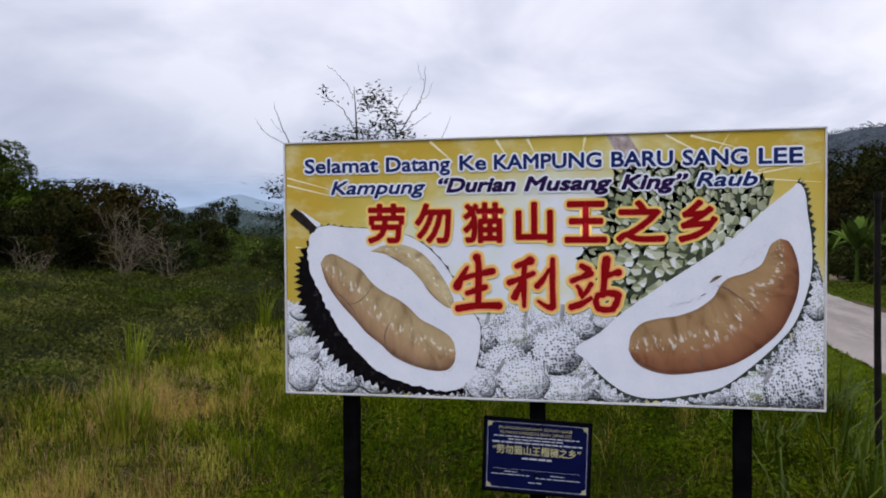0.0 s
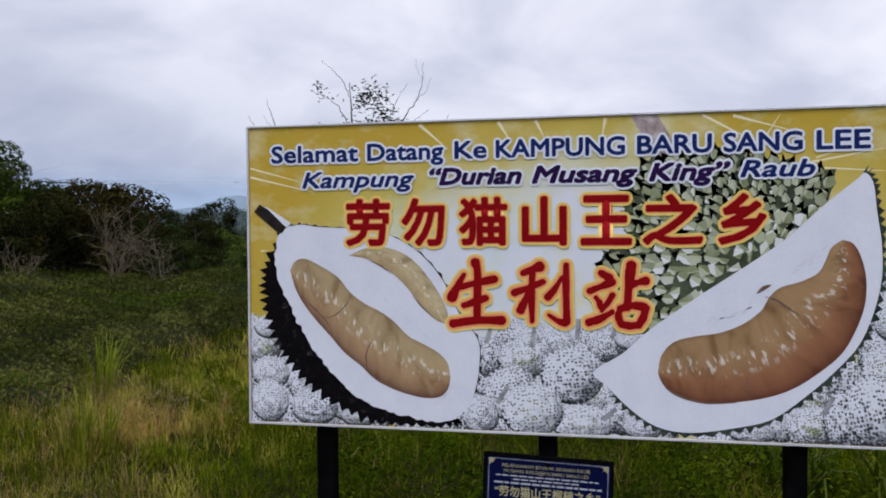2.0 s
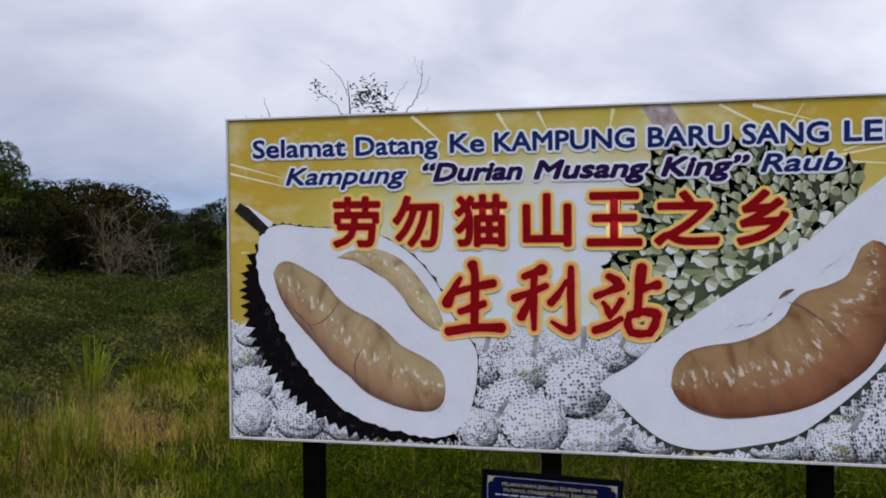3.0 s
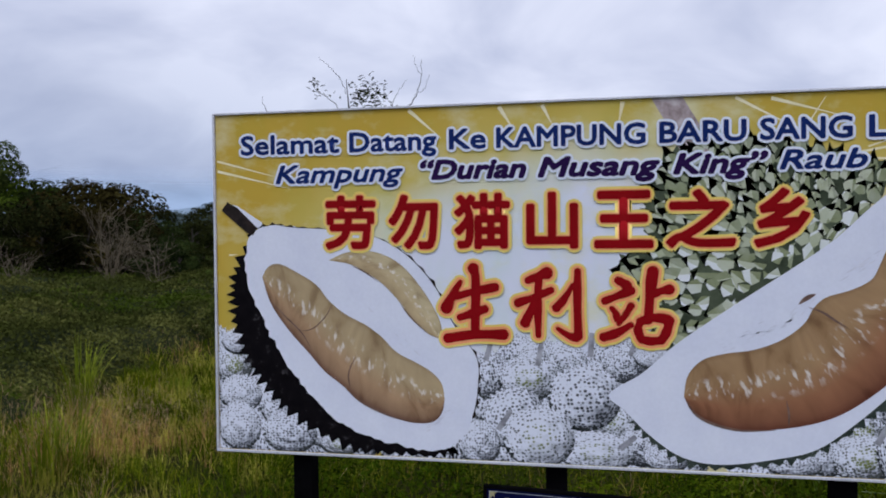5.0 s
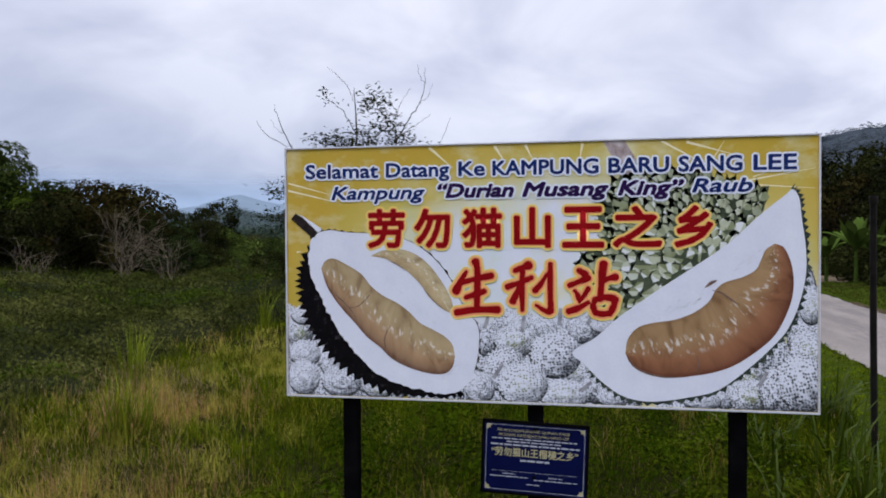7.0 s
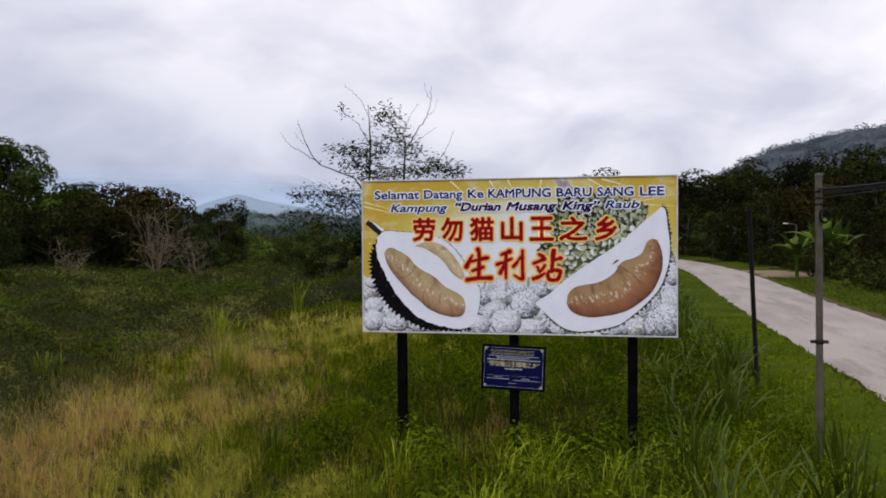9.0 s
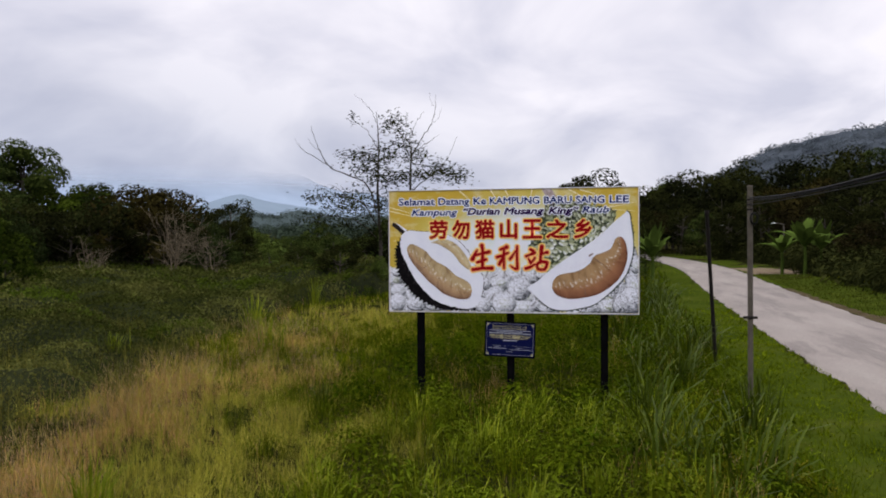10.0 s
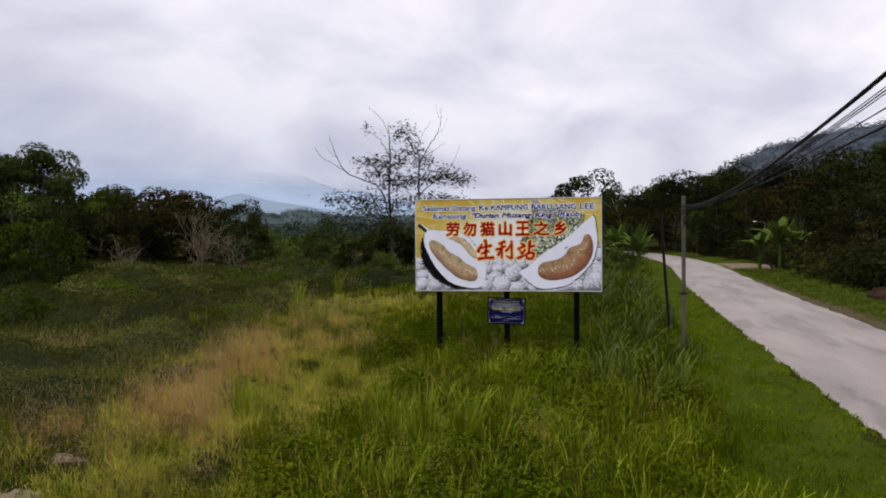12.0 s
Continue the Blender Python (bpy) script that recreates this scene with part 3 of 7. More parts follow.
P_CREASE = printed("print_crease", [(0.3, (0.10, 0.06, 0.05)), (0.7, (0.20, 0.13, 0.10))], 20)
P_FLESHSHADE = printed("print_flesh_shade", [(0.3, (0.56, 0.57, 0.66)), (0.7, (0.70, 0.71, 0.79))], 14)



def skin_ink(name, dark, green):
    """A spiny fruit printed in black and white: pale thorns over a ball, dark gaps between them, shaded below."""
    m, t, b = base_mat(name)

    def calc(op, a, b_=None, c=None):
        n = t.nodes.new("ShaderNodeMath")
        n.operation = op
        for i, v in enumerate((a, b_, c)):
            if v is None:
                continue
            if isinstance(v, (int, float)):
                n.inputs[i].default_value = v
            else:
                link(t, v, n.inputs[i])
        return n.outputs[0]

    uv = t.nodes.new("ShaderNodeUVMap")
    sp = t.nodes.new("ShaderNodeSeparateXYZ")
    link(t, uv.outputs[0], sp.inputs[0])
    q, u = sp.outputs[0], sp.outputs[1]
    rr = calc("ADD", calc("MULTIPLY", q, q), calc("MULTIPLY", u, u))
    w = calc("SQRT", calc("MAXIMUM", calc("SUBTRACT", 1.0, rr), 0.004))
    ball = t.nodes.new("ShaderNodeCombineXYZ")
    for i, v in enumerate((q, u, w)):
        link(t, v, ball.inputs[i])
    info = t.nodes.new("ShaderNodeObjectInfo")
    shift = t.nodes.new("ShaderNodeVectorMath")
    shift.operation = "MULTIPLY_ADD"
    link(t, ball.outputs[0], shift.inputs[0])
    shift.inputs[1].default_value = (8.2, 8.2, 8.2)
    link(t, calc("MULTIPLY", info.outputs["Random"], 61.0), shift.inputs[2])
    cells = t.nodes.new("ShaderNodeTexVoronoi")
    cells.inputs["Scale"].default_value, cells.inputs["Randomness"].default_value = 1.0, 0.55
    link(t, shift.outputs[0], cells.inputs["Vector"])
    soft_n = t.nodes.new("ShaderNodeTexNoise")
    soft_n.inputs["Scale"].default_value, soft_n.inputs["Detail"].default_value = 0.35, 2.0
    link(t, shift.outputs[0], soft_n.inputs["Vector"])
    lit = calc("ADD", calc("ADD", calc("MULTIPLY", q, -0.20), calc("MULTIPLY", u, 0.42)), calc("MULTIPLY_ADD", w, 0.22, 0.36))
    lit = calc("ADD", lit, calc("MULTIPLY_ADD", soft_n.outputs["Fac"], 1.1, -0.55))
    gap = calc("MULTIPLY_ADD", calc("SUBTRACT", 1.0, lit), -0.10 - 0.26 * dark, cells.outputs["Distance"])
    g = ramp_node(t, [(0.16, (1, 1, 1)), (0.38, (0, 0, 0))])
    link(t, gap, g.inputs[0])
    tone = ramp_node(t, [(0.0, (0.20, 0.21, 0.24)), (0.3, (0.54, 0.56, 0.63)), (0.58, (0.72, 0.74, 0.83))])
    link(t, calc("SUBTRACT", lit, 0.12 * dark), tone.inputs[0])
    pit = (0.035, 0.038, 0.044)
    if green:
        core = ramp_node(t, [(0.05, (0.17, 0.20, 0.04)), (0.35, (0.06, 0.065, 0.06))])
        link(t, rr, core.inputs[0])
        pit = core.outputs[0]
    link(t, mixed(t, "MIX", g.outputs[0], tone.outputs[0], pit), b.inputs["Base Color"])
    b.inputs["Roughness"].default_value = 0.6
    b.inputs["Specular IOR Level"].default_value = 0.05
    return m


P_SKIN = {(d, g_): skin_ink("print_fruit_skin", (0.1, 0.5, 1.0)[d], g_) for d in (0, 1, 2) for g_ in (0, 1)}

# the yellow ground of the print, glowing white behind the words
m, t, b = base_mat("print_ground")
tc = t.nodes.new("ShaderNodeTexCoord")
mp = t.nodes.new("ShaderNodeMapping")
mp.inputs["Location"].default_value = (-0.25 / 1.42, 0, -2.10 / 0.74)
mp.inputs["Scale"].default_value = (1 / 1.42, 0, 1 / 0.74)
link(t, tc.outputs["Object"], mp.inputs[0])
ln = t.nodes.new("ShaderNodeVectorMath")
ln.operation = "LENGTH"
link(t, mp.outputs[0], ln.inputs[0])
nz = noise_node(t, 2.2, 4, rough=0.5)
ad = t.nodes.new("ShaderNodeMath")
ad.operation = "MULTIPLY_ADD"
link(t, nz.outputs["Fac"], ad.inputs[0])
ad.inputs[1].default_value = 0.5
link(t, ln.outputs["Value"], ad.inputs[2])
r = ramp_node(t, [(1.0 / 2, WHITE), (1.22 / 2, (0.64, 0.62, 0.46)), (1.42 / 2, (0.56, 0.45, 0.11)), (1.75 / 2, (0.50, 0.34, 0.04))])
hf = t.nodes.new("ShaderNodeMath")
hf.operation = "MULTIPLY"
hf.inputs[1].default_value = 0.5
link(t, ad.outputs[0], hf.inputs[0])
link(t, hf.outputs[0], r.inputs[0])
n2 = noise_node(t, 3.5, 3, stretch=(1.4, 1, 0.5))
tint = ramp_node(t, [(0.45, (1, 1, 1)), (0.75, (0.72, 0.95, 0.60))])
link(t, n2.outputs["Fac"], tint.inputs[0])
n3 = noise_node(t, 2.6, 5, stretch=(1.0, 1, 1.6), rough=0.6)
bloom = ramp_node(t, [(0.50, (0, 0, 0)), (0.72, (0.75, 0.75, 0.75))])
link(t, n3.outputs["Fac"], bloom.inputs[0])
link(t, mixed(t, "MIX", bloom.outputs[0], mixed(t, "MULTIPLY", 0.35, r.outputs[0], tint.outputs[0]), (0.70, 0.68, 0.44)), b.inputs["Base Color"])
b.inputs["Roughness"].default_value = 0.6
b.inputs["Specular IOR Level"].default_value = 0.15
P_GROUND = m

bb = thing("billboard", "large printed roadside fruit billboard on three black steel posts", "billboard", at=pose(0, 0, 0))


def spline(pts, n, closed=False):
    """Catmull-Rom through the points."""
    p = np.asarray(pts, float)
    p = np.r_[p[-1:], p, p[:2]] if closed else np.r_[2 * p[:1] - p[1:2], p, 2 * p[-1:] - p[-2:-1]]
    k = len(p) - 3
    out = []
    for s in np.linspace(0, k, n, endpoint=not closed):
        i = min(int(s), k - 1)
        f = s - i
        a, b_, c, d = p[i : i + 4]
        out.append(0.5 * (2 * b_ + (c - a) * f + (2 * a - 5 * b_ + 4 * c - d) * f * f + (3 * b_ - a - 3 * c + d) * f**3))
    return np.array(out)


LAYER = 0.0004


def face(name, outlines, layer, material, label="", parent=None):
    """Flat printed shapes lying on the panel: outlines in metres, x across and z above the panel's foot."""
    bm = bmesh.new()
    for line in outlines:
        vs = [bm.verts.new((x, -layer * LAYER, B0 + z)) for x, z in line]
        f = bm.faces.new(vs)
        f.normal_update()
        if f.normal.y > 0:
            f.normal_flip()
    return part(name, bm, material, parent or sheet, label)


def teeth(line, low, high, outward=1.0, seed=0):
    """A line turned into a row of uneven thorns."""
    r = np.random.default_rng(seed)
    line = np.asarray(line)
    d = np.gradient(line, axis=0)
    nrm = np.stack([-d[:, 1], d[:, 0]], 1)
    nrm /= np.linalg.norm(nrm, axis=1)[:, None]
    amt = np.where(np.arange(len(line)) % 2 == 0, low, high) * r.uniform(0.6, 1.25, len(line))
    return line + outward * nrm * amt[:, None] + r.normal(0, 0.004, line.shape)


def inside(poly, x, z):
    poly = np.asarray(poly)
    a, b_ = poly, np.roll(poly, -1, 0)
    hit = ((a[:, 1] > z) != (b_[:, 1] > z)) & (x < (b_[:, 0] - a[:, 0]) * (z - a[:, 1]) / (b_[:, 1] - a[:, 1] + 1e-12) + a[:, 0])
    return hit.sum() % 2 == 1


# panel, edges, posts and rails
part("panel", box(-BX, BX, 0.0, 0.018, B0, B0 + BH, 0.002), M_ALU, bb, "grey metal backing sheet")
sheet = bb
sheet = face("printed_sheet", [[(-BX + 0.004, 0.004), (BX - 0.004, 0.004), (BX - 0.004, BH - 0.004), (-BX + 0.004, BH - 0.004)]], 2, P_GROUND, "yellow and white printed vinyl sheet")
for x0, x1, z0, z1 in ((-BX - 0.004, BX + 0.004, B0 + BH - 0.009, B0 + BH + 0.003), (-BX - 0.004, BX + 0.004, B0 - 0.003, B0 + 0.009), (-BX - 0.004, -BX + 0.009, B0 + 0.0095, B0 + BH - 0.0095), (BX - 0.009, BX + 0.003, B0 + 0.0095, B0 + BH - 0.0095)):
    part("edge_trim", box(x0, x1, -0.012, 0.022, z0, z1, 0.002), M_ALU, bb, "pale aluminium edge trim")
for x in (-1.371, -0.012, 1.347):
    part("post", box(x - 0.053, x + 0.053, 0.06, 0.166, -0.4, B0 + BH - 0.06, 0.006), M_BLACKSTEEL, bb, "square black steel post")
for z in (B0 + 0.18, B0 + 0.9, B0 + 1.62):
    part("rail", box(-1.78, 1.78, 0.0185, 0.0595, z, z + 0.05, 0.003), M_BLACKSTEEL, bb, "black steel back rail")

# rays of light in the yellow ground
rays = []
for xa, za, xb, zb, w in ((-1.812, 1.566, -1.46, 1.47, 0.012), (-1.812, 1.512, -1.40, 1.412, 0.014), (-0.75, 1.80, -0.58, 1.65, 0.02), (-0.285, 1.80, -0.21, 1.68, 0.022), (-0.07, 1.80, -0.02, 1.70, 0.02), (0.32, 1.80, 0.30, 1.69, 0.022), (0.84, 1.80, 1.12, 1.64, 0.016), (1.0, 1.79, 1.30, 1.70, 0.018), (1.16, 1.66, 1.24, 1.79, 0.010), (1.35, 1.52, 1.80, 1.60, 0.014), (1.40, 1.50, 1.80, 1.47, 0.012), (-1.75, 1.06, -1.70, 1.062, 0.01), (1.42, 1.55, 1.66, 1.63, 0.008)):
    d = np.array([xb - xa, zb - za])
    nn = np.array([-d[1], d[0]]) / np.linalg.norm(d) * w / 2
    a, b_ = np.array([xa, za]), np.array([xb, zb])
    rays.append([a + nn, a - nn, b_ - nn * 0.15, b_ + nn * 0.15])
for line in rays:
    face("printed_ray", [line], 3, P_RAY)

# whole spiny fruit behind, pale green
GREEN = spline([(0.314, 1.03), (0.44, 1.106), (0.427, 1.353), (0.519, 1.52), (0.739, 1.60), (1.026, 1.58), (1.308, 1.518), (1.508, 1.43), (1.30, 1.121), (0.96, 0.872), (0.58, 0.590), (0.482, 0.668), (0.38, 0.858)], 90, True)
face("printed_whole_fruit", [teeth(GREEN, 0.0, 0.03, 1, 4)], 4, P_SPIKE_D, "printed pale green whole spiny fruit")
r = np.random.default_rng(5)
row = 0
z = 1.64
while z > 0.56:
    size = 0.040 + 0.016 * float(step(1.5, 0.9, z))
    x = 0.25 + (row % 2) * size * 0.72
    while x < 1.6:
        cx, cz = x + r.normal(0, 0.011), z + r.normal(0, 0.011)
        if inside(GREEN, cx, cz):
            s = size * r.uniform(0.85, 1.2)
            out = np.array([cx - 1.0, cz - 1.16])
            far_ = np.linalg.norm(out)
            out = 0.75 * out / (far_ + 0.22) + (-0.22, 0.45) + r.normal(0, 0.16, 2)
            c0 = np.array([cx, cz])
            tip = c0 + s * 1.85 * out
            ring = [c0 + s * r.uniform(0.50, 0.92) * np.array([math.cos(a), math.sin(a)]) for a in np.arange(6) / 6 * 2 * math.pi + r.uniform(0, 1)]
            spot = [(tip, ring[k], ring[(k + 1) % 6]) for k in range(6)]
            stud = face("printed_spine", spot, 5 + 0.9 * (1.7 - z) + 0.05 * r.random(), None)
            for ink in (P_SPIKE_W, P_SPIKE_L, P_SPIKE_M, P_SPIKE_D):
                stud.data.materials.append(ink)
            pale = 0.15 + r.normal(0, 0.2)
            for k, poly in enumerate(stud.data.polygons):
                d = (ring[k] + ring[(k + 1) % 6]) / 2 - tip
                flank = (d[1] * out[0] - d[0] * out[1]) / (np.linalg.norm(d) * np.linalg.norm(out) + 1e-6)
                lit = 1.1 * flank + pale
                poly.material_index = 0 if lit > 0.62 else 1 if lit > 0.15 else 2 if lit > -0.30 else 3
        x += size * 1.35
    z -= size * 1.1
    row += 1
face("printed_branch", [[(0.455, 1.81), (0.60, 1.81), (0.70, 1.64), (0.72, 1.54), (0.60, 1.53), (0.54, 1.66)]], 5, P_BRANCH)

# heap of small spiny fruits along the foot
r = np.random.default_rng(11)


def heap_top(x):
    if x < -1.36:
        return 0.64
    if -0.52 < x < 0.48:
        return 0.60
    if x > 1.6:
        return 0.92
    if x > 1.3:
        return 0.5
    return 0.24


fruits = []
z, row = 0.86, 0
while z > -0.02:
    x = -1.86 + (row % 2) * 0.115
    while x < 1.9:
        cx, cz = x + r.normal(0, 0.03), z + r.normal(0, 0.03)
        if cz < heap_top(cx) - 0.06:
            fruits.append((cx, cz, 0.120 * r.uniform(0.85, 1.2), 0.130 * r.uniform(0.85, 1.2), r.normal(0, 0.35), 1.3, 0))
        x += 0.235
    z -= 0.165
    row += 1
# the fruits in front: middle, half sizes, lean, depth of shade, green
fruits += [
    (-0.108, 0.569, 0.09, 0.08, 0.2, 0.3, 0), (0.039, 0.536, 0.10, 0.09, -0.3, 0.5, 0), (0.327, 0.521, 0.10, 0.08, 0.1, 0.9, 0), (0.456, 0.561, 0.08, 0.05, 0, 0.4, 0), (-0.333, 0.449, 0.10, 0.115, 0.2, 0.95, 0),
    (-0.145, 0.443, 0.14, 0.10, 0, 0.55, 1), (0.257, 0.249, 0.115, 0.10, -0.5, 0.6, 1), (0.13, 0.354, 0.165, 0.15, 0.1, 0.75, 0), (-0.219, 0.24, 0.15, 0.14, 0.3, 0.5, 0), (-0.396, 0.105, 0.10, 0.10, 0, 0.6, 0),
    (0.40, 0.12, 0.10, 0.085, -0.4, 0.85, 0), (0.186, 0.086, 0.175, 0.09, 0, 0.35, 1), (-0.095, 0.146, 0.165, 0.14, 0.1, 0.45, 1), (0.52, 0.07, 0.10, 0.06, 0, 0.7, 0),
    (-1.73, 0.481, 0.10, 0.10, 0.2, 0.95, 1), (-1.70, 0.60, 0.09, 0.06, 0, 0.2, 0), (-1.482, 0.276, 0.10, 0.14, 0.4, 0.5, 0), (-1.695, 0.321, 0.115, 0.09, 0, 0.45, 0), (-1.232, 0.128, 0.07, 0.07, 0, 0.7, 0),
    (-1.413, 0.119, 0.14, 0.10, 0, 0.55, 0), (-1.703, 0.146, 0.115, 0.115, 0, 0.3, 0), (-1.136, 0.067, 0.10, 0.05, 0, 0.9, 1),
    (1.78, 0.697, 0.07, 0.10, 0, 0.6, 1), (1.762, 0.409, 0.10, 0.13, 0.2, 0.6, 1), (1.392, 0.229, 0.10, 0.10, 0, 1.1, 1), (1.247, 0.131, 0.10, 0.10, 0, 0.45, 0), (1.10, 0.063, 0.115, 0.05, 0, 0.6, 0), (1.408, 0.107, 0.13, 0.10, 0.2, 1.3, 1), (1.58, 0.144, 0.115, 0.15, 0.1, 1.4, 0), (1.722, 0.21, 0.145, 0.18, 0.2, 0.6, 0),
]


def clip(x, z):
    return np.stack([np.clip(x, -BX + 0.012, BX - 0.012), np.clip(z, 0.012, BH)], 1)


for k, (cx, cz, rx, rz, tilt, depth, greenish) in enumerate(fruits):
    lay = 3.4 + k * 0.06
    th = np.linspace(0, 2 * np.pi, 64, endpoint=False)
    rag = (1 + 0.13 * (np.arange(64) % 2)) * r.uniform(0.94, 1.06, 64)
    ct, st = math.cos(tilt), math.sin(tilt)
    ex, ez = rx * np.cos(th), rz * np.sin(th)
    rim = clip(cx + (ex * ct - ez * st) * 1.08, cz + (ex * st + ez * ct) * 1.08 - 0.012)
    body = clip(cx + (ex * ct - ez * st) * rag, cz + (ex * st + ez * ct) * rag)
    fruit = face("printed_small_fruit", [rim], lay, P_FRUIT_D)
    fruit.data.materials.append(P_SKIN[(0 if depth < 0.48 else 1 if depth < 0.8 else 2), greenish])
    bm = bmesh.new()
    bm.from_mesh(fruit.data)
    uvl = bm.loops.layers.uv.new("UVMap")
    f = bm.faces.new([bm.verts.new((x, -(lay + 0.03) * LAYER, B0 + z_)) for x, z_ in body])
    f.normal_update()
    if f.normal.y > 0:
        f.normal_flip()
    f.material_index = 1
    for lp in f.loops:
        dx, dz = lp.vert.co.x - cx, lp.vert.co.z - B0 - cz
        lp[uvl].uv = ((dx * ct + dz * st) / rx * 0.92, (-dx * st + dz * ct) / rz * 0.92)
    bm.to_mesh(fruit.data)
    bm.free()
stalks = []
for cx, cz, a, w, ln_ in ((-1.52, 0.50, 1.1, 0.03, 0.1), (-0.36, 0.52, 1.3, 0.028, 0.12), (-0.30, 0.17, 1.0, 0.03, 0.12), (-0.10, 0.50, 1.4, 0.028, 0.12), (0.16, 0.55, 1.5, 0.03, 0.12), (0.30, 0.10, 0.7, 0.03, 0.1), (1.46, 0.17, 1.1, 0.03, 0.11), (1.70, 0.62, 2.3, 0.028, 0.10), (0.35, 0.56, 1.2, 0.025, 0.08)):
    d, nn = np.array([math.cos(a), math.sin(a)]) * ln_, np.array([-math.sin(a), math.cos(a)]) * w / 2
    c = np.array([cx, cz])
    stalks.append([c - nn, c + d - nn * 0.8, c + d + nn * 0.8, c + nn])
P_GREYSTALK = (printed("print_grey_stalk", [(0.3, (0.16, 0.16, 0.18)), (0.7, (0.42, 0.42, 0.46))], 18))
for line in stalks:
    face("printed_fruit_stalk", [line], 8, P_GREYSTALK)

# opened fruit with the black rind
FL = spline([(-1.626, 1.166), (-1.506, 1.219), (-1.378, 1.205), (-1.168, 1.192), (-0.941, 1.155), (-0.758, 1.05), (-0.618, 0.892), (-0.519, 0.695), (-0.408, 0.539), (-0.401, 0.382), (-0.433, 0.223), (-0.502, 0.103), (-0.642, 0.05), (-0.845, 0.079), (-1.051, 0.133), (-1.217, 0.242), (-1.364, 0.401), (-1.49, 0.583), (-1.595, 0.786), (-1.649, 0.97)], 150, True)
RO = spline([(-1.60, 1.19), (-1.704, 0.99), (-1.731, 0.846), (-1.712, 0.682), (-1.650, 0.508), (-1.567, 0.387), (-1.44, 0.246), (-1.25, 0.125), (-1.052, 0.044), (-0.846, 0.020), (-0.643, 0.020), (-0.50, 0.055)], 74)
rind = teeth(RO, -0.016, 0.036, -1, 2)
rind[:, 1] = np.maximum(rind[:, 1], 0.014)
face("printed_black_rind", [np.r_[rind, [(-0.7, 0.3), (-1.3, 0.9)]]], 9, P_BLACKRIND, "printed black spiny rind")
face("printed_white_flesh", [teeth(FL, 0.0, 0.006, 1, 21)], 10, P_WHITE, "printed white fruit flesh")
edge = FL[2:76]
d = np.gradient(edge, axis=0)
nn = np.stack([-d[:, 1], d[:, 0]], 1) / np.linalg.norm(d, axis=1)[:, None]
r = np.random.default_rng(3)
w = np.where(np.arange(len(edge)) % 3 == 0, 0.016, 0.003) * r.uniform(0.5, 1.3, len(edge))
w[15:34] *= 0.4
face("printed_rind_line", [np.r_[edge + nn * w[:, None], edge[::-1] - nn[::-1] * 0.001]], 11, P_STALK)
face("printed_stem", [[(-1.79, 1.30), (-1.755, 1.345), (-1.70, 1.315), (-1.585, 1.205), (-1.61, 1.165), (-1.64, 1.175)]], 11, P_STALK, "printed dark fruit stem")
face("printed_stem_light", [[(-1.745, 1.335), (-1.70, 1.325), (-1.56, 1.235), (-1.54, 1.205), (-1.585, 1.205), (-1.70, 1.315)]], 11, P_WHITE)

# the other half, white with a green thorned rim
FR = spline([(0.249, 0.369), (0.407, 0.476), (0.556, 0.612), (0.739, 0.747), (0.92, 0.872), (1.098, 0.992), (1.274, 1.121), (1.447, 1.285), (1.617, 1.428), (1.661, 1.464), (1.702, 1.409), (1.72, 1.264), (1.744, 1.083), (1.744, 0.902), (1.705, 0.72), (1.638, 0.555), (1.536, 0.425), (1.381, 0.274), (1.206, 0.139), (1.028, 0.084), (0.776, 0.045), (0.593, 0.073), (0.444, 0.171), (0.332, 0.283)], 168, True)
rimline = teeth(FR[62:160], 0.008, 0.04, 1, 8)
rimline = np.stack([np.minimum(rimline[:, 0], BX - 0.02), np.maximum(rimline[:, 1], 0.014)], 1)
face("printed_green_rim", [np.r_[rimline, [(1.0, 0.5), (1.3, 1.0)]]], 9, P_DARKGREEN, "printed dark green thorned rim")
face("printed_white_flesh", [FR], 10, P_WHITE, "printed white fruit flesh")

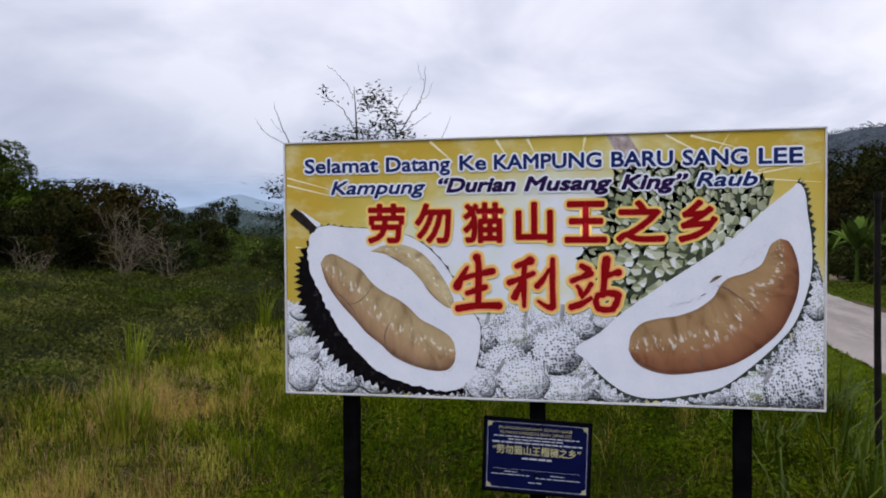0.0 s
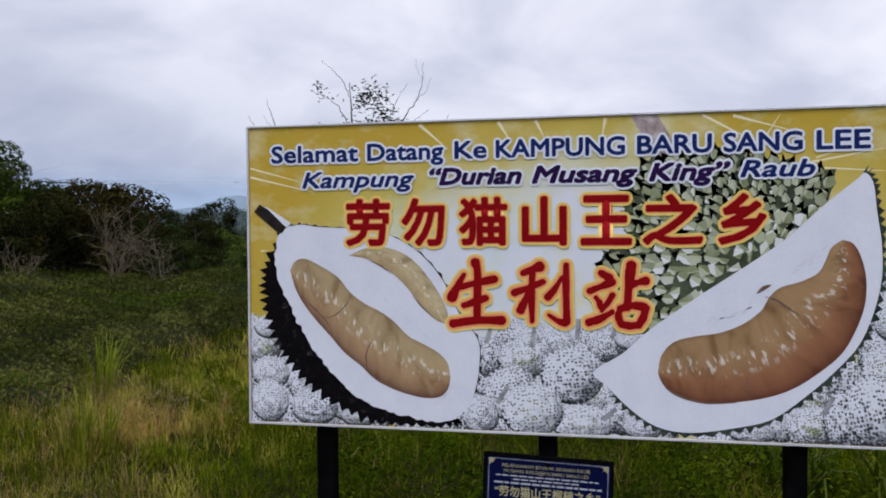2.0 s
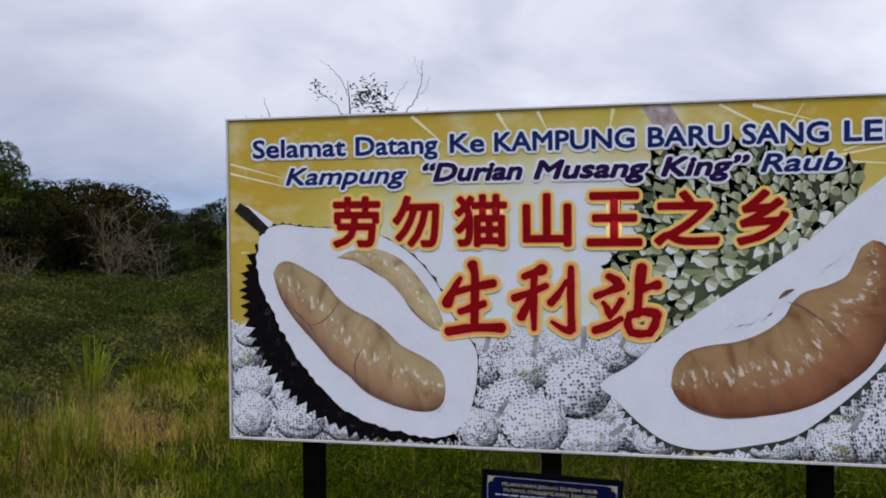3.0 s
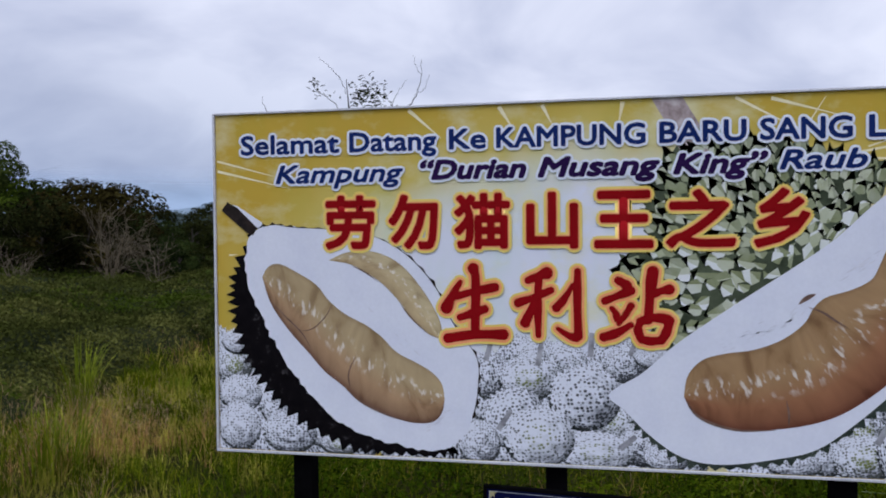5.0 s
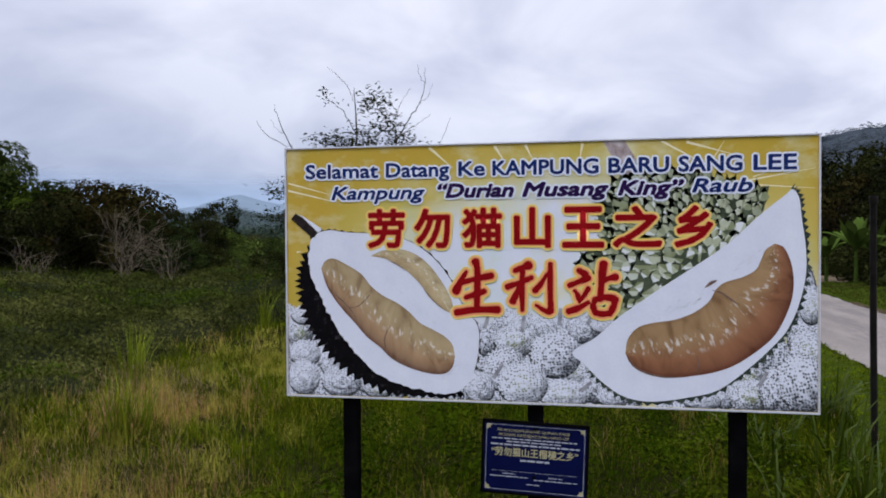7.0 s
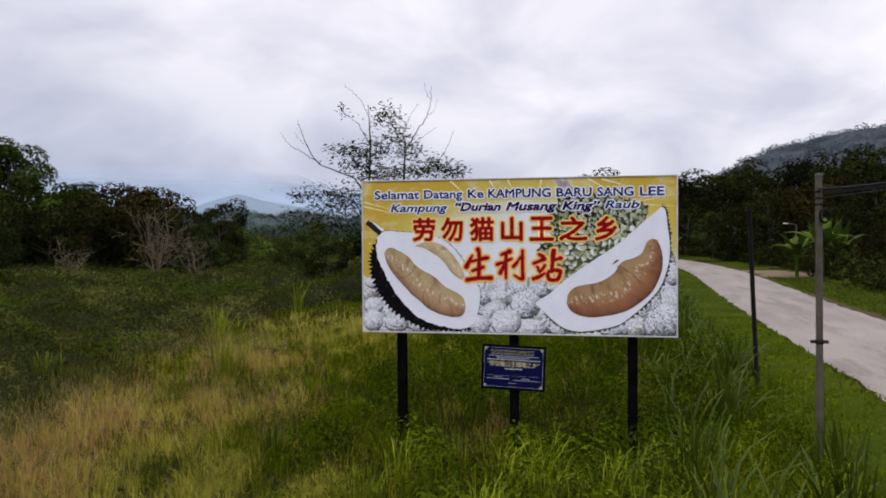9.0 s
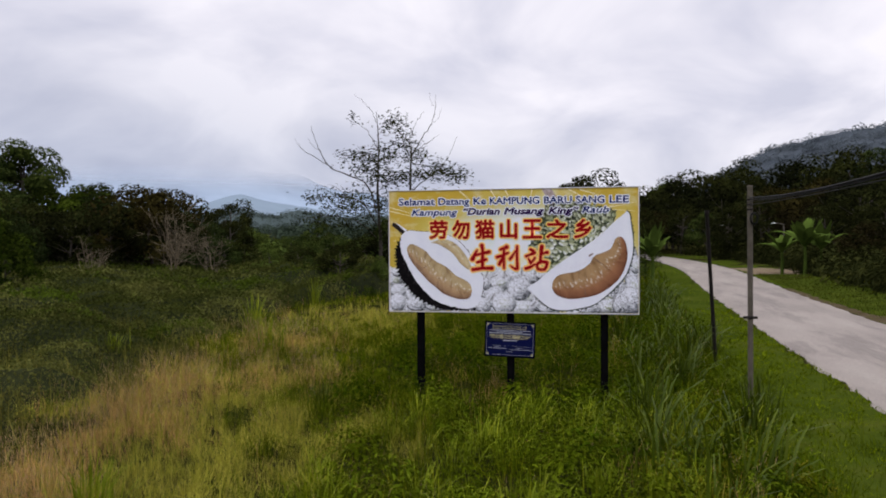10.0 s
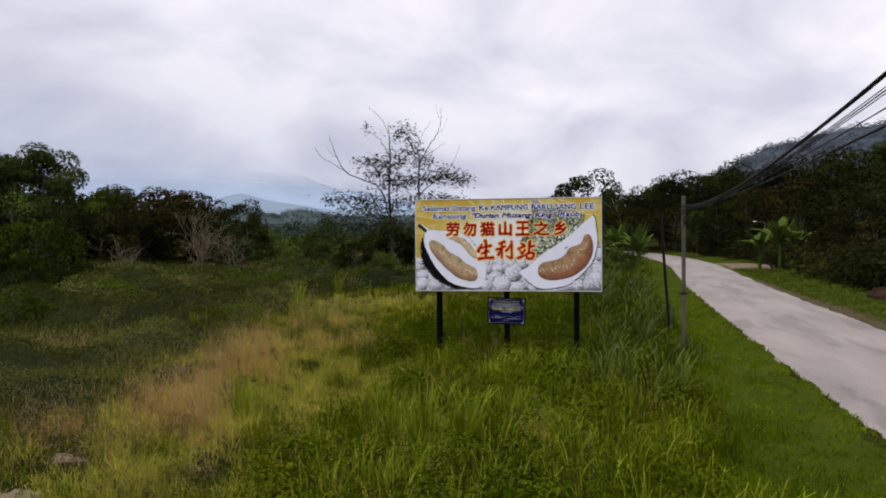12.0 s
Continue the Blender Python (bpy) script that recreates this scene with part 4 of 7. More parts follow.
# pulp lobes
def pulp_ink(name, edge_c, mid_c, warm_c):
    m, t, b = base_mat(name)
    uv = t.nodes.new("ShaderNodeUVMap")
    sp = t.nodes.new("ShaderNodeSeparateXYZ")
    link(t, uv.outputs[0], sp.inputs[0])
    body = ramp_node(t, [(0.0, edge_c), (0.10, tuple((a + b_) / 2 for a, b_ in zip(edge_c, warm_c))), (0.3, warm_c), (0.62, mid_c), (0.93, tuple(c * 0.95 for c in mid_c)), (1.0, tuple(c * 0.72 for c in mid_c))])
    link(t, sp.outputs[1], body.inputs[0])
    mpn = t.nodes.new("ShaderNodeMapping")
    mpn.inputs["Scale"].default_value = (9, 1.6, 1)
    link(t, uv.outputs[0], mpn.inputs[0])
    wr = t.nodes.new("ShaderNodeTexNoise")
    wr.inputs["Scale"].default_value, wr.inputs["Detail"].default_value, wr.inputs["Distortion"].default_value = 1.0, 4.0, 0.8
    link(t, mpn.outputs[0], wr.inputs["Vector"])
    fold = ramp_node(t, [(0.30, (0.62, 0.56, 0.52)), (0.44, (0.94, 0.92, 0.9)), (0.5, (1, 1, 1)), (0.68, (1.16, 1.17, 1.18))])
    link(t, wr.outputs["Fac"], fold.inputs[0])
    col = mixed(t, "MULTIPLY", 1.0, body.outputs[0], fold.outputs[0])
    mp2 = t.nodes.new("ShaderNodeMapping")
    mp2.inputs["Scale"].default_value = (36, 5.5, 1)
    mp2.inputs["Rotation"].default_value = (0, 0, 0.25)
    link(t, uv.outputs[0], mp2.inputs[0])
    gl = t.nodes.new("ShaderNodeTexNoise")
    gl.inputs["Scale"].default_value, gl.inputs["Detail"].default_value = 1.0, 2.0
    link(t, mp2.outputs[0], gl.inputs["Vector"])
    spark = ramp_node(t, [(0.54, (0, 0, 0)), (0.66, (1, 1, 1))])
    link(t, gl.outputs["Fac"], spark.inputs[0])
    band = ramp_node(t, [(0.34, (0, 0, 0)), (0.48, (1, 1, 1)), (0.62, (1, 1, 1)), (0.74, (0, 0, 0))])
    link(t, sp.outputs[1], band.inputs[0])
    glint = mixed(t, "MULTIPLY", 1.0, spark.outputs[0], band.outputs[0])
    glint = mixed(t, "MULTIPLY", 1.0, glint, (0.6, 0.6, 0.6))
    link(t, mixed(t, "MIX", glint, col, (0.84, 0.80, 0.74)), b.inputs["Base Color"])
    b.inputs["Roughness"].default_value = 0.6
    b.inputs["Specular IOR Level"].default_value = 0.15
    return m


def lobe(name, low, high, layer, material, label, across=15, n=60):
    """A lobe between its lower and its upper edge; UV: along, and across from the lower to the upper edge."""
    a, c = spline(low, n), spline(high, n)
    s_ = np.linspace(0, 1, across)
    pos = a[:, None] * (1 - s_)[None, :, None] + c[:, None] * s_[None, :, None]
    mid = (a + c) / 2
    run = np.r_[0, np.cumsum(np.linalg.norm(np.diff(mid, axis=0), axis=1))]
    v = np.stack([pos[..., 0], np.full((n, across), -layer * LAYER), B0 + pos[..., 1]], -1).reshape(-1, 3)
    k = np.arange(n * across).reshape(n, across)
    q = np.stack([k[:-1, :-1], k[1:, :-1], k[1:, 1:], k[:-1, 1:]], -1).reshape(-1, 4)
    me = fast_mesh(name, v, q)
    uv = me.uv_layers.new(name="UVMap")
    uvs = np.stack([np.repeat(run[:, None], across, 1), np.repeat(s_[None], n, 0)], -1).reshape(-1, 2)
    ids = np.empty(len(me.loops), np.int32)
    me.loops.foreach_get("vertex_index", ids)
    uv.data.foreach_set("uv", uvs[ids].astype(np.float32).ravel())
    return put(name, me, material, sheet, label)


P_PULP_A = pulp_ink("print_pulp_tan", (0.12, 0.06, 0.04), (0.40, 0.30, 0.165), (0.37, 0.235, 0.13))
P_PULP_B = pulp_ink("print_pulp_pale", (0.32, 0.24, 0.13), (0.50, 0.41, 0.24), (0.47, 0.36, 0.20))
P_PULP_C = pulp_ink("print_pulp_brown", (0.11, 0.035, 0.02), (0.33, 0.205, 0.10), (0.265, 0.12, 0.058))
lobe("printed_pulp", [(-1.56, 0.943), (-1.522, 0.82), (-1.463, 0.722), (-1.386, 0.628), (-1.302, 0.54), (-1.218, 0.447), (-1.113, 0.368), (-1.009, 0.281), (-0.865, 0.22), (-0.743, 0.191), (-0.641, 0.197), (-0.589, 0.246), (-0.573, 0.318)],
     [(-1.56, 0.943), (-1.526, 0.996), (-1.462, 1.012), (-1.364, 0.967), (-1.258, 0.902), (-1.183, 0.813), (-1.091, 0.744), (-0.988, 0.693), (-0.905, 0.633), (-0.824, 0.554), (-0.722, 0.503), (-0.641, 0.456), (-0.589, 0.398), (-0.573, 0.318)], 12, P_PULP_A, "printed tan pulp lobe")
lobe("printed_pulp", [(-1.187, 1.031), (-1.091, 1.015), (-1.008, 0.982), (-0.905, 0.914), (-0.823, 0.834), (-0.742, 0.734), (-0.661, 0.655), (-0.588, 0.624)],
     [(-1.187, 1.031), (-1.091, 1.071), (-0.966, 1.079), (-0.851, 1.042), (-0.762, 0.974), (-0.681, 0.874), (-0.62, 0.775), (-0.588, 0.695), (-0.588, 0.624)], 12, P_PULP_B, "printed pale pulp lobe")
lobe("printed_pulp", [(0.602, 0.369), (0.639, 0.298), (0.723, 0.247), (0.851, 0.216), (1.013, 0.224), (1.173, 0.254), (1.313, 0.309), (1.452, 0.408), (1.555, 0.509), (1.623, 0.638), (1.663, 0.767), (1.669, 0.894), (1.648, 1.004), (1.607, 1.088), (1.552, 1.11)],
     [(0.602, 0.369), (0.62, 0.469), (0.686, 0.546), (0.796, 0.581), (0.922, 0.601), (1.047, 0.651), (1.143, 0.727), (1.185, 0.801), (1.241, 0.853), (1.346, 0.887), (1.433, 0.935), (1.47, 1.005), (1.498, 1.07), (1.552, 1.11)], 12, P_PULP_C, "printed brown pulp lobe")
creases = []
for pts, w in (([(-1.514, 0.812), (-1.429, 0.73), (-1.34, 0.645), (-1.293, 0.568)], 0.008), ([(-1.35, 0.655), (-1.28, 0.67), (-1.208, 0.735), (-1.17, 0.80)], 0.007), ([(-1.045, 0.53), (-1.084, 0.44), (-1.076, 0.348)], 0.008), ([(1.164, 0.805), (1.224, 0.783), (1.277, 0.746), (1.34, 0.706)], 0.012), ([(1.066, 0.364), (1.077, 0.304), (1.077, 0.24)], 0.010), ([(0.612, 0.36), (0.65, 0.29), (0.73, 0.243), (0.86, 0.214), (1.02, 0.222)], 0.014), ([(-0.743, 0.194), (-0.865, 0.222), (-1.009, 0.283), (-1.10, 0.355)], 0.010), ([(1.12, 0.82), (1.157, 0.85), (1.195, 0.868)], 0.022), ([(-1.06, 1.0), (-1.0, 0.975), (-0.92, 0.92)], 0.007), ([(-0.80, 0.80), (-0.74, 0.728), (-0.66, 0.655)], 0.008)):
    line = spline(pts, 14)
    d = np.gradient(line, axis=0)
    nn = np.stack([-d[:, 1], d[:, 0]], 1) / np.linalg.norm(d, axis=1)[:, None] * (w / 2 * np.sin(np.linspace(0.15, np.pi - 0.15, 14)))[:, None]
    creases.append(np.r_[line + nn, (line - nn)[::-1]])
for line in creases:
    face("printed_crease", [line], 13, P_CREASE)
torn = []
r = np.random.default_rng(17)
for x0, z0, x1, z1, k in ((0.78, 0.61, 1.10, 0.75, 34), (1.05, 0.72, 1.17, 0.84, 12), (1.28, 0.93, 1.46, 1.06, 20), (-0.68, 0.16, -0.53, 0.25, 16), (-1.0, 0.80, -0.72, 0.56, 8)):
    for i in range(k):
        f = r.random()
        c = np.array([x0 + (x1 - x0) * f, z0 + (z1 - z0) * f]) + r.normal(0, 0.013, 2)
        d = np.array([x1 - x0, z1 - z0]) / np.hypot(x1 - x0, z1 - z0) * r.uniform(0.006, 0.028)
        nn = np.array([-d[1], d[0]]) * 0.22
        torn.append([c - d, c - nn * r.uniform(0.4, 1), c + d, c + nn * r.uniform(0.4, 1)])
for line in torn:
    face("printed_flesh_tear", [line], 11, P_FLESHSHADE)


# words
def glyphs(body, shear=0.0):
    cu = bpy.data.curves.new("words", "FONT")
    cu.body, cu.size, cu.shear, cu.resolution_u = body, 1.0, shear, 3
    ob = bpy.data.objects.new("words", cu)
    scene.collection.objects.link(ob)
    dg = bpy.context.evaluated_depsgraph_get()
    me = bpy.data.meshes.new_from_object(ob.evaluated_get(dg))
    bpy.data.objects.remove(ob)
    bpy.data.curves.remove(cu)
    co = np.empty(len(me.vertices) * 3, np.float32)
    me.vertices.foreach_get("co", co)
    me.calc_loop_triangles()
    tri = np.empty(len(me.loop_triangles) * 3, np.int32)
    me.loop_triangles.foreach_get("vertices", tri)
    bpy.data.meshes.remove(me)
    return co.reshape(-1, 3), tri.reshape(-1, 3)


def words(name, body, x0, x1, z0, z1, styles, parent, shear=0.0, caps=None, label="", y=0.0):
    """Lettering fitted to its width and, from the baseline to the capitals' tops, its height. styles: (metres by which the
    strokes are thickened, layer, ink)."""
    co, tri = glyphs(body, shear)
    cap = glyphs(caps, shear)[0] if caps else co
    lx, hx = co[:, 0].min(), co[:, 0].max()
    lz, hz = (0.0, cap[:, 1].max()) if caps else (co[:, 1].min(), co[:, 1].max())
    x = x0 + (co[:, 0] - lx) / (hx - lx) * (x1 - x0)
    z = z0 + (co[:, 1] - lz) / (hz - lz) * (z1 - z0)
    for fat, layer, material in styles:
        turns = [(0.0, 0.0)] if fat < 0.001 else [(fat * math.cos(k * math.pi / 6), fat * math.sin(k * math.pi / 6)) for k in range(12)] + [(0.0, 0.0)]
        v = [np.stack([x + dx, np.full(len(x), y - layer * LAYER - k * 0.000012), z + dz], 1) for k, (dx, dz) in enumerate(turns)]
        f = [tri + k * len(x) for k in range(len(turns))]
        put(name, fast_mesh(name, np.concatenate(v), np.concatenate(f)), material, parent, label)


Z = B0
def latin(ink, bold=0.0042):
    return ((bold + 0.0125, 14, P_HALO), (bold + 0.0085, 14.5, P_WHITE), (bold, 15.5, ink))


IN = 0.005
for body, x0, x1 in (("Selamat", -1.674, -1.121), ("Datang", -1.068, -0.604), ("Ke", -0.541, -0.350), ("KAMPUNG", -0.300, 0.428), ("BARU", 0.490, 0.890), ("SANG", 0.948, 1.354), ("LEE", 1.420, 1.690)):
    words("lettering", body, x0 + IN, x1 - IN, Z + 1.596, Z + 1.692, latin(P_NAVY), sheet, caps="K", label="navy printed words with a white outline")
words("lettering", "Kampung", -1.478 + IN, -0.780 - IN, Z + 1.440, Z + 1.530, latin(P_NAVY), sheet, shear=0.25, caps="K", label="navy slanted words with a white outline")
for body, x0, x1 in (("\u201cDurian", -0.690, -0.150), ("Musang", -0.092, 0.493), ("King\u201d", 0.556, 0.985)):
    words("lettering", body, x0 + IN, x1 - IN, Z + 1.446, Z + 1.536, latin(P_PURPLE, 0.0068), sheet, shear=0.25, caps="K", label="dark purple slanted words with a white outline")
words("lettering", "Raub", 1.034 + IN, 1.418 - IN, Z + 1.456, Z + 1.542, latin(P_NAVY), sheet, shear=0.25, caps="R", label="navy slanted word with a white outline")
for ch, x0, x1 in (("\u52b3", -1.205, -0.928), ("\u52ff", -0.862, -0.598), ("\u732b", -0.518, -0.232), ("\u5c71", -0.152, 0.105), ("\u738b", 0.180, 0.464), ("\u4e4b", 0.519, 0.845), ("\u4e61", 0.920, 1.172)):
    words("lettering", ch, x0 + 0.010, x1 - 0.010, Z + 1.095, Z + 1.360, ((0.029, 14, P_GOLD), (0.016, 14.7, P_ORANGE), (0.0095, 15.5, P_RED)), sheet, label="bold red character outlined in gold")


def brushed(strokes):
    """A character written with a brush: each stroke a middle line with its width at the start, middle and end."""
    for fat, layer, ink in ((0.026, 16, P_GOLD), (0.014, 16.7, P_ORANGE), (0.0005, 17.5, P_RED)):
        V, Q, n0 = [], [], 0
        for k, (w, pts) in enumerate(strokes):
            mid = spline(pts, 22)
            half = np.interp(np.linspace(0, 1, 22), [0, 0.5, 1], w) * 0.6 * (1 + 0.07 * np.sin(np.linspace(0, 9, 22) + k)) + fat
            d = np.gradient(mid, axis=0)
            d /= np.linalg.norm(d, axis=1)[:, None]
            for end, sg in ((0, -1.0), (21, 1.0)):
                cap_n = 4
                steps_ = np.linspace(0, 1, cap_n + 1)[1:]
                extra = mid[end] + sg * d[end] * (half[end] * 0.9 * steps_)[:, None]
                eh = half[end] * np.sqrt(np.maximum(1 - (0.97 * steps_) ** 2, 0))
                if sg < 0:
                    mid_all, half_all, d_all = extra[::-1], eh[::-1], np.repeat(d[:1], cap_n, 0)
                    mid_all, half_all, d_all = np.r_[mid_all, mid], np.r_[half_all, half], np.r_[d_all, d]
                else:
                    mid_all, half_all, d_all = np.r_[mid_all, extra], np.r_[half_all, eh], np.r_[d_all, np.repeat(d[-1:], cap_n, 0)]
            nn = np.stack([-d_all[:, 1], d_all[:, 0]], 1) * half_all[:, None]
            a, b_ = mid_all + nn, mid_all - nn
            m_ = len(a)
            y_ = np.full(m_, -layer * LAYER - k * 0.000012)
            V += [np.stack([a[:, 0], y_, B0 + a[:, 1]], 1), np.stack([b_[:, 0], y_, B0 + b_[:, 1]], 1)]
            i = np.arange(m_ - 1) + n0
            Q.append(np.stack([i, i + m_, i + m_ + 1, i + 1], 1))
            n0 += 2 * m_
        put("lettering", fast_mesh("lettering", np.concatenate(V), np.concatenate(Q)), ink, sheet, "red brush-written character outlined in gold")


brushed([((0.02, 0.035, 0.05), [(-0.487, 0.92), (-0.527, 0.854), (-0.560, 0.785)]), ((0.03, 0.032, 0.04), [(-0.529, 0.841), (-0.417, 0.871), (-0.310, 0.893)]), ((0.045, 0.036, 0.04), [(-0.421, 0.99), (-0.408, 0.92), (-0.413, 0.665)]),
         ((0.03, 0.04, 0.036), [(-0.490, 0.739), (-0.423, 0.761), (-0.362, 0.783)]), ((0.045, 0.036, 0.045), [(-0.555, 0.632), (-0.423, 0.652), (-0.268, 0.655)])])
brushed([((0.03, 0.035, 0.05), [(-0.145, 0.928), (-0.091, 0.950), (-0.050, 0.966)]), ((0.035, 0.03, 0.03), [(-0.196, 0.815), (-0.110, 0.846), (-0.030, 0.880)]), ((0.03, 0.036, 0.025), [(-0.091, 0.93), (-0.097, 0.82), (-0.094, 0.652)]),
         ((0.03, 0.036, 0.045), [(-0.116, 0.813), (-0.142, 0.754), (-0.160, 0.715)]), ((0.04, 0.03, 0.02), [(-0.005, 0.792), (0.032, 0.834), (0.076, 0.905)]), ((0.03, 0.034, 0.034), [(0.100, 0.975), (0.098, 0.822), (0.102, 0.650)]), ((0.036, 0.03, 0.015), [(0.096, 0.645), (0.055, 0.655), (0.0, 0.690)])])
brushed([((0.03, 0.036, 0.04), [(0.292, 0.931), (0.312, 0.920), (0.338, 0.903)]), ((0.03, 0.03, 0.04), [(0.230, 0.828), (0.291, 0.853), (0.355, 0.880)]), ((0.02, 0.028, 0.03), [(0.264, 0.793), (0.283, 0.767), (0.290, 0.738)]),
         ((0.03, 0.026, 0.02), [(0.356, 0.806), (0.329, 0.761), (0.297, 0.716)]), ((0.04, 0.036, 0.025), [(0.224, 0.650), (0.286, 0.671), (0.355, 0.712)]), ((0.05, 0.04, 0.034), [(0.459, 0.975), (0.447, 0.877), (0.436, 0.735)]),
         ((0.034, 0.03, 0.04), [(0.453, 0.862), (0.497, 0.878), (0.538, 0.887)]), ((0.032, 0.036, 0.04), [(0.398, 0.730), (0.465, 0.748), (0.528, 0.742)]), ((0.04, 0.036, 0.036), [(0.534, 0.735), (0.526, 0.690), (0.505, 0.648)]), ((0.03, 0.034, 0.036), [(0.398, 0.725), (0.388, 0.690), (0.400, 0.650)]), ((0.036, 0.034, 0.036), [(0.405, 0.642), (0.450, 0.634), (0.500, 0.640)])])

# ---- blue plaque on the middle post ----
plaque = thing("plaque_sign", "small blue plaque with gold lettering, hung askew on the post", "sign", at=pose(-0.018, 0.045, 0.909, 0, 2.1, 0))
M_BLUE = printed("plaque_blue", [(0.3, (0.0028, 0.0042, 0.032)), (0.7, (0.004, 0.006, 0.046))], 6, 0.35)
M_PGOLD = printed("plaque_gold", [(0.3, (0.32, 0.29, 0.15)), (0.7, (0.46, 0.42, 0.24))], 20)
M_PPALE = printed("plaque_pale_ink", [(0.3, (0.34, 0.36, 0.44)), (0.7, (0.46, 0.48, 0.54))], 20)
PW, PH = 0.374, 0.262
part("backing", box(-PW, PW, 0.0, 0.0145, -PH, PH, 0.002), M_BLACKSTEEL, plaque)
part("face_plate", box(-PW + 0.018, PW - 0.018, -0.0035, -0.0005, -PH + 0.018, PH - 0.018), M_BLUE, plaque, "deep blue enamelled plate")
for x0, x1, z0, z1 in ((-PW, PW, PH - 0.018, PH), (-PW, PW, -PH, -PH + 0.018), (-PW, -PW + 0.018, -PH + 0.0185, PH - 0.0185), (PW - 0.018, PW, -PH + 0.0185, PH - 0.0185)):
    part("frame_bar", box(x0, x1, -0.010, -0.0002, z0, z1, 0.002), M_BLACKSTEEL, plaque, "black frame bar")
for x0, x1, z0, z1 in ((-PW + 0.03, PW - 0.03, PH - 0.033, PH - 0.0305), (-PW + 0.03, PW - 0.03, -PH + 0.0305, -PH + 0.033), (-PW + 0.03, -PW + 0.0325, -PH + 0.033, PH - 0.033), (PW - 0.0325, PW - 0.03, -PH + 0.033, PH - 0.033)):
    part("border_line", box(x0, x1, -0.0045, -0.0037, z0, z1), M_PPALE, plaque)
for sx in (-1, 1):
    for sz in (-1, 1):
        bm = bmesh.new()
        cx, cz = sx * (PW - 0.05), sz * (PH - 0.05)
        pts = [(cx + sx * 0.018, cz + sz * 0.018), (cx - sx * 0.022, cz + sz * 0.016), (cx - sx * 0.006, cz + sz * 0.004), (cx - sx * 0.010, cz - sz * 0.010), (cx + sx * 0.004, cz - sz * 0.006), (cx + sx * 0.016, cz - sz * 0.022)]
        f = bm.faces.new([bm.verts.new((x, -0.0046, z)) for x, z in pts])
        f.normal_update()
        if f.normal.y > 0:
            f.normal_flip()
        part("corner_ornament", bm, M_PGOLD, plaque, "gold corner ornament")
Y0 = -0.0038
words("lettering", "PELANCARAN JENAMA DURIAN RAUB", -0.265, 0.24, 0.184, 0.203, ((0.0, 0.6, M_PGOLD),), plaque, caps="P", y=Y0)
words("lettering", "MUSANG KING@KG.BARU SANG LEE", -0.255, 0.235, 0.152, 0.171, ((0.0, 0.6, M_PGOLD),), plaque, caps="M", y=Y0)
words("lettering", "\u201c\u52b3\u52ff\u732b\u5c71\u738b\u69b4\u69e4\u4e4b\u4e61\u201d", -0.305, 0.300, 0.010, 0.072, ((0.0012, 0.6, M_PGOLD),), plaque, y=Y0)
for x0, x1, z, h in ((-0.30, 0.29, 0.130, 0.010), (-0.20, 0.18, 0.110, 0.010), (-0.31, 0.31, 0.086, 0.014), (-0.10, 0.11, -0.022, 0.016), (-0.22, -0.13, -0.118, 0.008), (0.10, 0.20, -0.128, 0.008), (-0.31, -0.04, -0.138, 0.008), (0.0, 0.30, -0.150, 0.008), (-0.05, 0.04, -0.185, 0.008)):
    x = x0
    r = np.random.default_rng(int(1000 * (z + 1)))
    while x < x1:
        w = min(r.uniform(0.02, 0.06), x1 - x)
        part("text_bar", box(x, x + w, Y0 - 0.0008, Y0 - 0.0002, z, z + h * 0.75), M_PPALE, plaque)
        x += w + 0.008
part("border_line", box(-0.30, 0.30, Y0 - 0.0008, Y0 - 0.0002, -0.098, -0.0965), M_PPALE, plaque)
for z in (0.17, -0.17):
    part("bolt", box(-0.012, 0.012, -0.014, 0.0, z + 0.03, z + 0.054, 0.004), M_BLACKSTEEL, plaque)


